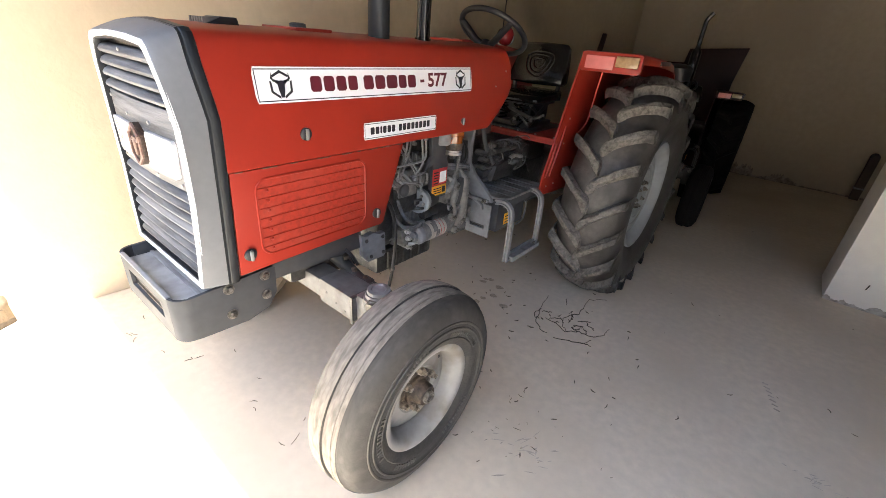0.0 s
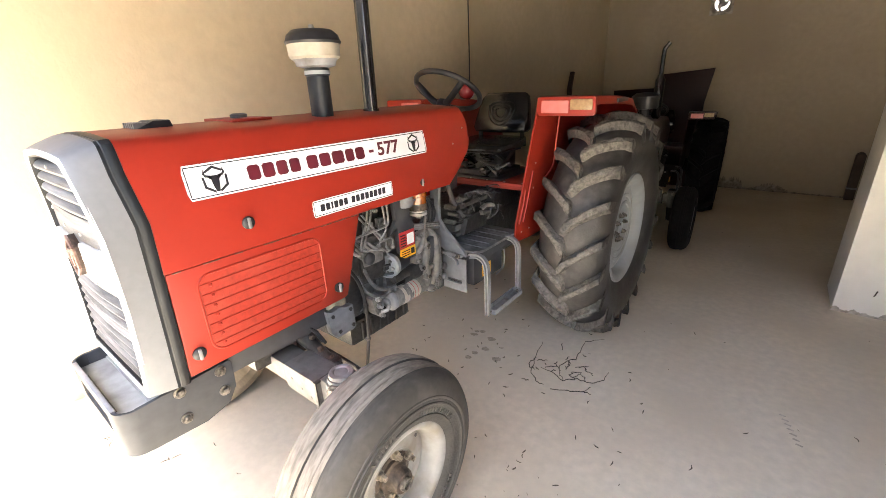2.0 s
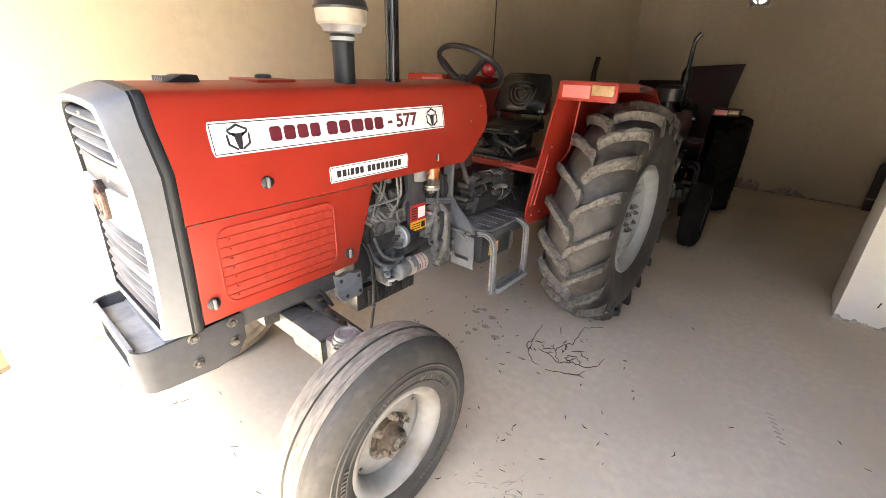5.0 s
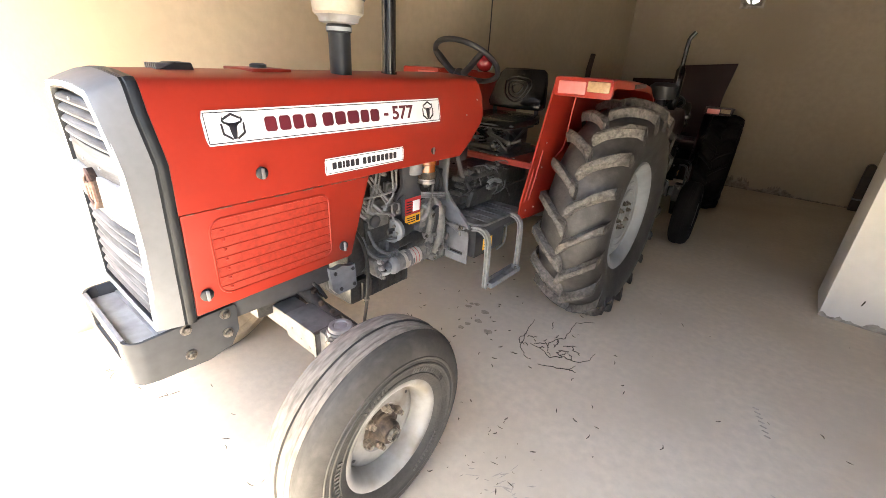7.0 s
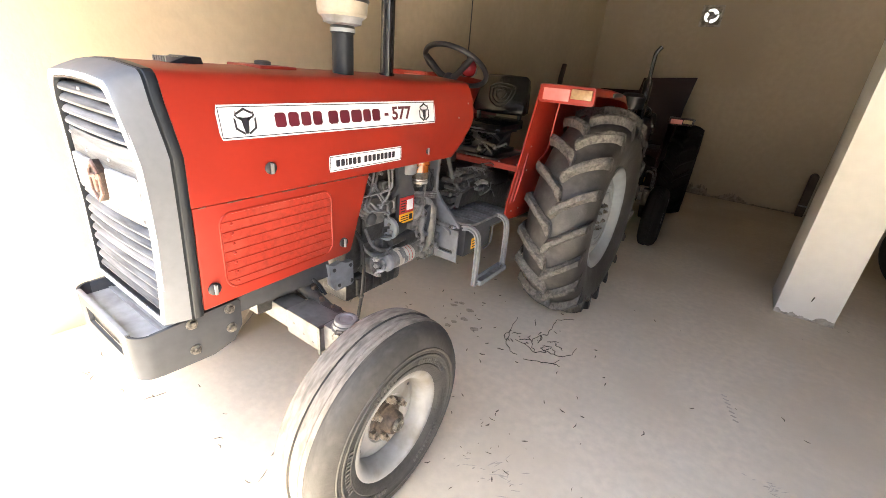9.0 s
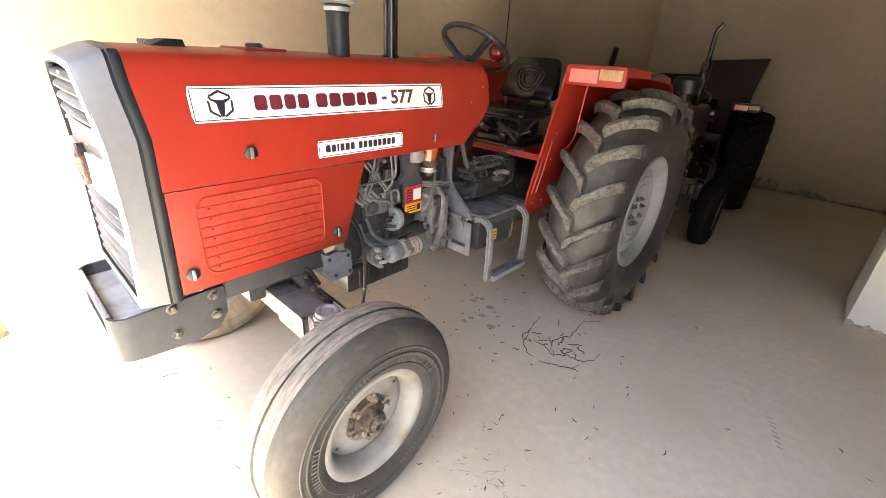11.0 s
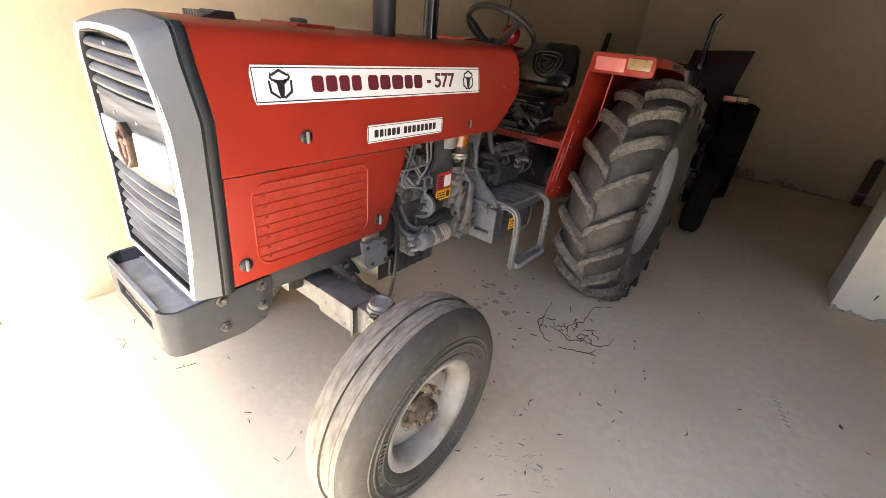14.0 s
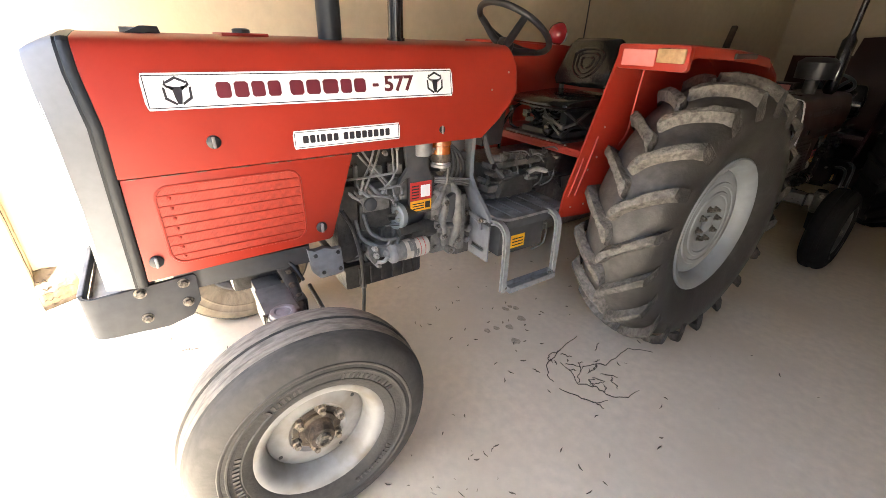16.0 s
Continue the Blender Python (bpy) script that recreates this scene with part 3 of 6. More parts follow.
def bar(bm, y, z, w, h, off, slant=0.0):
    """A plain bar for one letter, with clipped corners."""
    c = min(w, h) * 0.16
    pts = [(c, 0), (w - c, 0), (w, c), (w, h - c), (w - c, h), (c, h), (0, h - c), (0, c)]
    bm.faces.new([bm.verts.new(on_side(y + p + q * slant, z + q, off)) for p, q in pts])


def emblem(bm, y, z, r, off):
    """Broken six-sided ring with a tapered dark wedge inside."""
    for k in range(3):
        a = math.pi / 2 + 2 * math.pi * k / 3
        for s in (-1, 1):
            p = [(math.cos(a) * 1.0, math.sin(a) * 1.0), (math.cos(a + s * 0.85) * 0.95, math.sin(a + s * 0.85) * 0.95),
                 (math.cos(a + s * 0.85) * 0.78, math.sin(a + s * 0.85) * 0.78), (math.cos(a) * 0.80, math.sin(a) * 0.80)]
            glyph(bm, [p], y, z, r, off)
    glyph(bm, [[(-0.32, 0.30), (0.32, 0.30), (0.24, -0.35), (0.13, -0.85), (-0.13, -0.85), (-0.24, -0.35)]], y, z, r, off + 0.0002)
    for s in (-1, 1):
        glyph(bm, [[(s * 0.2, 0.30), (s * 0.62, 0.22), (s * 0.80, 0.45), (s * 0.66, 0.85), (s * 0.64, 0.50), (s * 0.3, 0.05)]], y, z, r, off + 0.0003)


# long name plate
SY0, SY1, SZ0, SZ1 = -0.240, 0.838, 1.366, 1.468
plate = part("name_plate", sheet(SY0, SY1, SZ0, SZ1, 0.0022, 0.006), WHITE, hood, "long white sticker with a dark border and lettering")
bm = B()
z_lo, z_hi, e = SZ0 + 0.005, SZ1 - 0.005, 0.0030
for s0, s1, u0, u1 in ((SY0 + 0.006, SY1 - 0.006, z_lo, z_lo + e), (SY0 + 0.006, SY1 - 0.006, z_hi - e, z_hi), (SY0 + 0.006, SY0 + 0.006 + e, z_lo, z_hi), (SY1 - 0.006 - e, SY1 - 0.006, z_lo, z_hi)):
    n = 12
    for k in range(n):
        ya, yb = s0 + (s1 - s0) * k / n, s0 + (s1 - s0) * (k + 1) / n
        bm.faces.new([bm.verts.new(on_side(y, z, 0.0028)) for y, z in ((ya, u0), (yb, u0), (yb, u1), (ya, u1))])
part("border", bm, INK_BLACK, plate)
zc = (SZ0 + SZ1) / 2
for y in (-0.152, 0.752):
    bm = B()
    emblem(bm, y, zc, 0.042, 0.0030)
    part("emblem", bm, INK_BLACK, plate, "dark emblem in a broken six-sided ring")
def letters(y, z, widths, gap, h, parent, mat, text):
    for w in widths:
        bm = B()
        bar(bm, y, z, w, h, 0.0030)
        part("letter", bm, mat, parent, text)
        y += w + gap


letters(-0.048, zc - 0.0235, (0.043, 0.043, 0.041, 0.041), 0.0090, 0.047, plate, INK, "maroon letter bar")
letters(0.176, zc - 0.0235, (0.047, 0.049, 0.056, 0.042, 0.046), 0.0088, 0.047, plate, INK, "maroon letter bar")
letters(0.478, zc - 0.006, (0.025,), 0, 0.011, plate, INK, "maroon dash")


def text_mesh(body, size):
    cu = bpy.data.curves.new("text", "FONT")
    cu.body, cu.size, cu.align_x, cu.align_y, cu.extrude, cu.offset = body, size, "LEFT", "CENTER", 0.0003, 0.0022
    cu.resolution_u = 3
    ob = bpy.data.objects.new("text", cu)
    scene.collection.objects.link(ob)
    me = bpy.data.meshes.new_from_object(ob.evaluated_get(bpy.context.evaluated_depsgraph_get()))
    bpy.data.objects.remove(ob)
    bm = B()
    bm.from_mesh(me)
    bpy.data.meshes.remove(me)
    return bm


bm = text_mesh("577", 0.080)
lean = math.atan2(side_x(SZ0) - side_x(SZ1), SZ1 - SZ0)
bmesh.ops.scale(bm, vec=(1.06, 0.93, 1), verts=bm.verts)
bmesh.ops.transform(bm, verts=bm.verts, matrix=Matrix.Translation((side_x(zc) + 0.0034, 0.524, zc)) @ Matrix.Rotation(-lean, 4, "Y") @ Matrix.Rotation(radians(90), 4, "Z") @ Matrix.Rotation(radians(90), 4, "X"))
part("number", bm, INK, plate, "maroon number")

OY0, OY1, OZ0, OZ1 = 0.161, 0.580, 1.213, 1.276
plate2 = part("maker_plate", sheet(OY0, OY1, OZ0, OZ1, 0.0022, 0.004), WHITE, hood, "small white sticker with lettering")
zc2 = (OZ0 + OZ1) / 2
letters(0.194, zc2 - 0.0135, (0.020, 0.019, 0.009, 0.018, 0.019, 0.018), 0.0055, 0.027, plate2, INK_BLACK, "dark letter bar")
letters(0.345, zc2 - 0.0135, (0.018, 0.019, 0.020, 0.019, 0.018, 0.020, 0.019, 0.018), 0.0055, 0.027, plate2, INK_BLACK, "dark letter bar")
bm = B()
for a0, a1, u0, u1 in ((OY0 + 0.004, OY1 - 0.004, OZ0 + 0.004, OZ0 + 0.0062), (OY0 + 0.004, OY1 - 0.004, OZ1 - 0.0062, OZ1 - 0.004), (OY0 + 0.004, OY0 + 0.0065, OZ0 + 0.0062, OZ1 - 0.0062), (OY1 - 0.0065, OY1 - 0.004, OZ0 + 0.0062, OZ1 - 0.0062)):
    bm.faces.new([bm.verts.new(on_side(a, b, 0.0028)) for a, b in ((a0, u0), (a1, u0), (a1, u1), (a0, u1))])
part("border", bm, INK_BLACK, plate2)


def rounded(y0, y1, z0, z1, r, n=6):
    pts = []
    for cy, cz, a0 in ((y1 - r, z1 - r, 0), (y0 + r, z1 - r, 90), (y0 + r, z0 + r, 180), (y1 - r, z0 + r, 270)):
        for k in range(n + 1):
            a = radians(a0 + 90 * k / n)
            pts.append((cy + r * math.cos(a), cz + r * math.sin(a)))
    return pts


def side_panel(s):
    """Lower engine panel with a pressed mesh field, on the side s."""
    bm = B()
    prism(bm, [(-0.368, 0.830), (-0.357, 1.1755), (0.376, 1.1755), (0.268, 0.850), (0.252, 0.842)], "x", s * 0.276, s * 0.290, 0.004)
    p = part("side_panel", bm, RED, tractor, "red lower side panel with a punched field")
    if s < 0:
        return
    ring = rounded(-0.284, 0.166, 0.876, 1.142, 0.042)
    part("mesh_field", prism(B(), ring, "x", 0.2875, 0.2912), MESHRED, p, "fine red punched mesh")
    bm = B()
    tube(bm, [(0.2905, a, b) for a, b in ring + ring[:1]], 0.0042, 6, 1, smooth=False)
    part("bead", bm, RED, p)
    for k in range(7):
        z = 0.905 + 0.0345 * k
        bm = B()
        tube(bm, [(0.2895, -0.262, z), (0.2912, -0.25, z), (0.2912, 0.135, z), (0.2895, 0.147, z)], 0.0030, 6, 2)
        part("louvre", bm, RED, p)
        bm = B()
        ball(bm, (0.2905, -0.246, z - 0.009), 0.0058, 8)
        part("dimple", bm, RED, p)
    latch(0.225, 0.901, p)
    latch(-0.329, 0.897, p)
    # bare primer where the paint has chipped along the upper edge
    rng = random.Random(21)
    y = -0.34
    while y < 0.34:
        w = rng.uniform(0.015, 0.07)
        part("paint_chip", box(B(), 0.2885, 0.2908, y, y + w, 1.1728, 1.1752), COPPER, p)
        y += w + rng.uniform(0.01, 0.09)


side_panel(1)
side_panel(-1)
part("seam_strip", box(B(), 0.262, 0.280, -0.352, 0.40, 1.165, 1.185), GASKET, tractor, "dark gap under the hood edge")
part("seam_strip", box(B(), -0.280, -0.262, -0.352, 0.40, 1.165, 1.185), GASKET, tractor)


def section(grow, y, bottom=0.812, top=0.0):
    """A closed outline of the nose at y: the hood's shape, drawn in by grow."""
    half = [(0.284, bottom), (0.287, 0.95), (0.289, 1.10)] + [(x, z) for x, z in HOOD[1:]]
    zc0 = 1.18
    pts = [(max(x - grow, 0), z if z < zc0 else z - grow * 0.55 * (z - zc0) / 0.39 - top * (z - zc0) / 0.39) for x, z in half]
    ring = pts + [(-x, z) for x, z in pts[-2::-1]]
    return [(x, y + edge_y(z), z) for x, z in ring]


gask = loft(B(), [section(0.004, -0.352), section(-0.002, -0.355), section(-0.0045, -0.362), section(-0.0045, -0.372), section(-0.002, -0.380), section(0.001, -0.3825), section(0.001, -0.390), section(0.006, -0.392)], False, False)
part("gasket", gask, GASKET, tractor, "black rubber strip behind the nose", 24)

FRONT = [(0.266, 0.818), (0.283, 0.95), (0.290, 1.10), (0.292, 1.22), (0.289, 1.315), (0.275, 1.375), (0.257, 1.435), (0.236, 1.488), (0.224, 1.512), (0.207, 1.524), (0.10, 1.532), (0.0, 1.534)]


def lean_y(z):
    """How far the sides of the nose draw back at their waist."""
    return 0.013 * min(max((z - 0.84) / 0.22, 0), 1) * min(max((1.50 - z) / 0.16, 0), 1)


def nose_ring(inset, y):
    """The front outline, drawn in all round by inset."""
    pts = [(max(x - inset, 0.0), z + (inset if z < 0.9 else -inset * min(max((z - 1.46) / 0.05, 0), 1))) for x, z in FRONT]
    ring = [(x, y + lean_y(z) * (x / 0.29) ** 2, z) for x, z in pts]
    return ring + [(-x, q, z) for x, q, z in ring[-2::-1]]


def mixed(a, b, t, y):
    return [tuple((1 - t) * p + t * q if i != 1 else y + t * lean_y(v[2]) + (1 - t) * edge_y(u[2]) for i, (p, q) in enumerate(zip(u, v))) for u, v in zip(a, b)]


back, fore = section(0.002, -0.390), nose_ring(0.0, -0.480)
rings = [back, mixed(back, fore, 0.20, -0.410), mixed(back, fore, 0.50, -0.440), mixed(back, fore, 0.80, -0.466), mixed(back, fore, 0.95, -0.4775), fore, nose_ring(0.008, -0.480), nose_ring(0.010, -0.450)]
nose = part("nose_surround", loft(B(), rings, False, False), SILVER, tractor, "silver-grey moulded nose surround", 60)
rim_ring = [nose_ring(-0.0005, -0.476), nose_ring(0.001, -0.4835), nose_ring(0.004, -0.4855), nose_ring(0.015, -0.4845), nose_ring(0.018, -0.470)]
part("grille_trim", loft(B(), rim_ring, False, False), TRIM, nose, "white trim round the grille")
part("grille_seal", loft(B(), [nose_ring(0.0175, -0.4805), nose_ring(0.022, -0.4795), nose_ring(0.024, -0.450)], False, False), GASKET, nose, "thin black seal inside the trim")
part("grille_back", loft(B(), [nose_ring(0.012, -0.444), nose_ring(0.012, -0.438)]), CAST_DK, nose)


def front_half(z):
    return float(np.interp(z, [p[1] for p in FRONT], [p[0] for p in FRONT])) - 0.025


def slats(z0, z1, n):
    """Thick moulded slats with rounded ends that stop short of the seal."""
    for k in range(n):
        z = z0 + (z1 - z0) * (k + 0.5) / n
        h = (z1 - z0) / n * 0.47
        w = front_half(z + (h if z > 1.3 else 0.0)) - 0.004

        def ring(u):
            x, g = u * w, 1.0 if abs(u) < 0.97 else 0.45
            dy = lean_y(z) * (x / 0.29) ** 2 + 0.010 * (1 - g)
            prof = ((-0.446, -1.0), (-0.464, -0.92), (-0.476, -0.55), (-0.4775, -0.1), (-0.472, 0.45), (-0.460, 0.9), (-0.446, 1.0))
            return [(x, y + dy, z + q * h * (g + 0.25 if g < 1 else 1.0)) for y, q in prof]
        bm = loft(B(), [ring(u) for u in (-1.0, -0.955, -0.7, -0.35, 0.0, 0.35, 0.7, 0.955, 1.0)])
        part("slat", bm, GRILLE, nose)


slats(0.850, 1.122, 8)
slats(1.356, 1.496, 4)
w = 0.246
part("lamp_panel", loft(B(), [[(u * w, y + 0.011 * u * u, z) for y, z in ((-0.446, 1.126), (-0.470, 1.128), (-0.472, 1.132), (-0.472, 1.348), (-0.470, 1.353), (-0.446, 1.354))] for u in (-1, -0.66, -0.33, 0, 0.33, 0.66, 1)]), GRILLE, nose, "dark grey headlamp panel")
for s in (-1, 1):
    bm = B()
    prism(bm, rounded(0.056, 0.232, 1.160, 1.274, 0.016), "y", -0.484, -0.466, 0.004)
    for v in bm.verts:
        v.co.x, v.co.y = s * (v.co.x + (v.co.z - 1.217) * 0.08), v.co.y + 0.011 * (v.co.x / 0.246) ** 2
    bmesh.ops.recalc_face_normals(bm, faces=bm.faces)
    part("headlight", bm, LENS, nose, "pale rectangular headlamp")
for x, z in ((0.226, 1.143), (0.236, 1.335), (-0.226, 1.143), (-0.236, 1.335), (0.085, 1.300), (-0.085, 1.300), (0.07, 1.142), (-0.07, 1.142), (0.0, 1.487)):
    part("screw", lathe(B(), [(0, 0.0055), (0.003, 0.0055), (0.0045, 0.004)], (x, (-0.4765 if z > 1.4 else -0.4715) + 0.011 * (x / 0.246) ** 2, z), (0, -1, 0), 10), STEEL, nose)
hexagon = lambda r: [(r * 0.72 * math.cos(a), 1.223 + r * math.sin(a)) for a in [radians(30 + 60 * k) for k in range(6)]]
bm = B()
prism(bm, hexagon(0.066), "y", -0.490, -0.469, 0.003)
badge = part("badge", bm, BRONZE, nose, "dark bronze six-sided badge with a raised copper border")
bm = B()
ring = hexagon(0.061)
tube(bm, [(x, -0.492, z) for x, z in ring + ring[:1]], 0.0055, 6, 1, smooth=False)
part("badge_border", bm, COPPER, badge)
bm = B()
prism(bm, [(-0.016, 1.246), (0.016, 1.246), (0.012, 1.212), (0.007, 1.190), (-0.007, 1.190), (-0.012, 1.212)], "y", -0.4965, -0.489, 0.002)
for q in (-1, 1):
    tube(bm, [(q * 0.010, -0.492, 1.240), (q * 0.026, -0.493, 1.236), (q * 0.031, -0.493, 1.250), (q * 0.027, -0.492, 1.262)], [0.006, 0.005, 0.003], 6, 3)
part("badge_relief", bm, COPPER, badge)


def weight_tray():
    bm = B()
    # front wall round its slot
    for a, b, c, d in ((-0.208, 0.208, 0.636, 0.690), (-0.208, 0.208, 0.752, 0.792), (-0.208, -0.145, 0.690, 0.752), (0.145, 0.208, 0.690, 0.752)):
        box(bm, a, b, -0.572, -0.560, c, d)
    tray = part("weight_tray", bm, TRAYGREY, tractor, "grey steel tray bumper before the nose")
    bm = B()
    box(bm, -0.150, 0.150, -0.556, -0.548, 0.684, 0.756)
    part("slot_back", bm, CAST_DK, tray)
    bm = B()
    box(bm, -0.238, 0.238, -0.558, -0.365, 0.742, 0.752)
    part("tray_floor", bm, PALE_STEEL, tray, "worn tray floor")
    for s in (-1, 1):
        bm = B()
        pts = [(-0.522, 0.793), (-0.48, 0.795), (-0.24, 0.806), (-0.232, 0.795), (-0.236, 0.698), (-0.27, 0.645), (-0.35, 0.624), (-0.44, 0.629), (-0.51, 0.633), (-0.522, 0.636)]
        prism(bm, pts, "x", s * 0.244, s * 0.258, 0.002)
        # rounded front corner
        ring = lambda z: [(s * (0.206 + 0.052 * math.sin(a)), -0.520 - 0.052 * math.cos(a), z) for a in [radians(15 * k) for k in range(7)]] + [(s * (0.206 + 0.042 * math.sin(a)), -0.520 - 0.042 * math.cos(a), z) for a in [radians(90 - 15 * k) for k in range(7)]]
        loft(bm, [ring(0.636), ring(0.793)])
        part("tray_side", bm, TRAYGREY, tray)
    for a, b, c, d in ((-0.205, 0.205, -0.574, -0.559), ):
        part("tray_rim", box(B(), a, b, c, d, 0.789, 0.797, 0.003), GREY_LT, tray, "worn bright edge")
    part("tie_bar", box(B(), -0.235, 0.235, -0.475, -0.462, 0.752, 0.760, 0.003), GREY_LT, tray)
    for y, z in ((-0.404, 0.779), (-0.275, 0.781), (-0.405, 0.679), (-0.276, 0.703)):
        for s in (-1, 1):
            bm = B()
            lathe(bm, [(0, 0.0185), (0.004, 0.0185), (0.0042, 0.010)], (s * 0.2575, y, z), (s, 0, 0), 18)
            lathe(bm, [(0.004, 0.0130), (0.014, 0.0130), (0.0155, 0.0105), (0.0155, 0.0)], (s * 0.2575, y, z), (s, 0.05, 0), 6)
            part("bolt", bm, BOLT, tray)


weight_tray()

# frame rails and engine bracket
for s in (-1, 1):
    bm = B()
    prism(bm, [(-0.30, 0.742), (-0.30, 0.818), (0.18, 0.812), (0.18, 0.735)], "x", s * 0.20, s * 0.246, 0.004)
    part("frame_rail", bm, GREY, tractor)
    bm = B()
    prism(bm, [(0.165, 0.800), (0.195, 0.786), (0.235, 0.793), (0.27, 0.778), (0.306, 0.778), (0.312, 0.668), (0.300, 0.656), (0.205, 0.656), (0.178, 0.690)], "x", s * 0.232, s * 0.262, 0.004)
    br = part("engine_bracket", bm, GREY_LT, tractor, "grey cast bracket with four bolts")
    for y, z in ((0.195, 0.765), (0.290, 0.760), (0.295, 0.680), (0.222, 0.680)):
        part("bolt", lathe(B(), [(0, 0.010), (0.005, 0.009)], (s * 0.261, y, z), (s, 0, 0), 6), CAST_DK, br)
    part("bracket_lug", box(B(), *sorted((s * 0.15, s * 0.235)), 0.215, 0.300, 0.635, 0.70, 0.012), CAST_DK, br)


def axle():
    ob = part("front_axle", box(B(), -0.48, 0.48, -0.052, 0.052, 0.588, 0.674, 0.008), AXLE, tractor, "worn grey box-section front axle")
    part("pivot", box(B(), -0.16, 0.16, -0.12, 0.14, 0.63, 0.74, 0.02), CAST_DK, ob)
    for s in (-1, 1):
        bm = B()
        box(bm, *sorted((s * 0.265, s * 0.478)), -0.061, 0.061, 0.577, 0.687, 0.012)
        sl = part("axle_sleeve", bm, AXLE, ob, "pale worn outer sleeve of the axle")
        for x, z in ((0.315, 0.640), (0.375, 0.618), (0.43, 0.605)):
            part("paint_chip", lathe(B(), [(0, 0.006), (0.001, 0.005), (0.001, 0.0)], (s * x, -0.061, z), (0, -1, 0), 7), CAST_DK, sl)
        part("axle_end", box(B(), *sorted((s * 0.474, s * 0.535)), -0.046, 0.046, 0.585, 0.70, 0.012), AXLE, ob)
        bm = B()
        lathe(bm, [(0.53, 0.040), (0.55, 0.052), (0.66, 0.052), (0.69, 0.056), (0.724, 0.056), (0.728, 0.050), (0.742, 0.048), (0.748, 0.030)], (s * 0.572, -0.016, 0), (0, 0, 1), 24)
        kp = part("kingpin", bm, AXLE, ob, "worn kingpin housing with a cap")
        part("grease_bolt", lathe(B(), [(0, 0.026), (0.012, 0.025), (0.014, 0.016), (0.024, 0.015)], (s * 0.590, -0.064, 0.712), (0.35 * s, -1, 0.25), 6), BOLT, kp)
        part("kingpin_cap", lathe(B(), [(0.744, 0.044), (0.756, 0.042), (0.759, 0.037), (0.758, 0.028), (0.754, 0.024), (0.754, 0.0)], (s * 0.572, -0.016, 0), (0, 0, 1), 24), GREY_LT, kp, "worn round cap")
        bm = B()
        box(bm, s * 0.545, s * 0.575, -0.02, 0.15, 0.595, 0.622, 0.006)
        part("steering_arm", bm, CAST, ob)
        bm = B()
        rod(bm, (s * 0.56, -0.016, 0.56), (s * 0.575, 0.0, 0.36), 0.034, 16)
        rod(bm, (s * 0.56, 0, 0.39), (s * 0.73, 0, 0.39), 0.045, 16)
        part("spindle", bm, CAST, ob)
        bm = B()
        tube(bm, [(s * 0.56, 0.14, 0.60), (s * 0.42, 0.16, 0.60), (s * 0.2, 0.17, 0.60)], 0.010, 8)
        part("track_rod", bm, CAST_DK, ob)
    strap = prism(B(), [(0.030, 0.688), (-0.062, 0.688), (-0.062, 0.574), (-0.068, 0.574), (-0.068, 0.694), (0.030, 0.694)], "x", 0.466, 0.482, 0.0015)
    part("stop_bar", strap, CAST_DK, ob, "dark bent strap over the axle end")
    # clutter over the axle: steering ram, hoses, bolts
    bm = B()
    box(bm, 0.10, 0.18, 0.07, 0.14, 0.62, 0.74, 0.02)
    box(bm, 0.21, 0.25, 0.08, 0.13, 0.65, 0.73, 0.012)
    part("pivot_bracket", bm, RUST, ob, "rusty pivot bracket over the axle")
    for s in (-1, 1):
        bm = B()
        tube(bm, [(s * 0.10, 0.085, 0.735), (s * 0.19, 0.085, 0.715), (s * 0.25, 0.082, 0.690), (s * 0.34, 0.080, 0.668), (s * 0.43, 0.070, 0.655), (s * 0.52, 0.040, 0.650)], [0.030, 0.040, 0.028, 0.024, 0.022, 0.026], 10, 4)
        lathe(bm, [(0, 0.034), (0.03, 0.032), (0.034, 0.020), (0.034, 0.0)], (s * 0.205, 0.082, 0.725), (0.2 * s, -0.25, 1), 14)
        box(bm, *sorted((s * 0.36, s * 0.42)), 0.060, 0.105, 0.600, 0.682, 0.012)
        kn = part("steering_knuckle", bm, CAST_DK, ob, "greasy dark steering arm behind the axle")
        for k in range(5):
            part("knuckle_bolt", lathe(B(), [(0, 0.013), (0.014, 0.012), (0.016, 0.006)], (s * (0.205 + 0.060 * k), 0.075 + 0.008 * (k % 2), 0.745 - 0.026 * k + 0.004 * (k % 2)), (0, -0.3, 1), 6), RUST, kn)
    for k in range(3):
        bm = B()
        tube(bm, [(0.12 + 0.03 * k, 0.12, 0.74), (0.17 + 0.03 * k, 0.09, 0.76), (0.22 + 0.02 * k, 0.11, 0.73), (0.24 + 0.02 * k, 0.13, 0.68)], 0.007, 8)
        part("hose", bm, BLACK, ob)


axle()


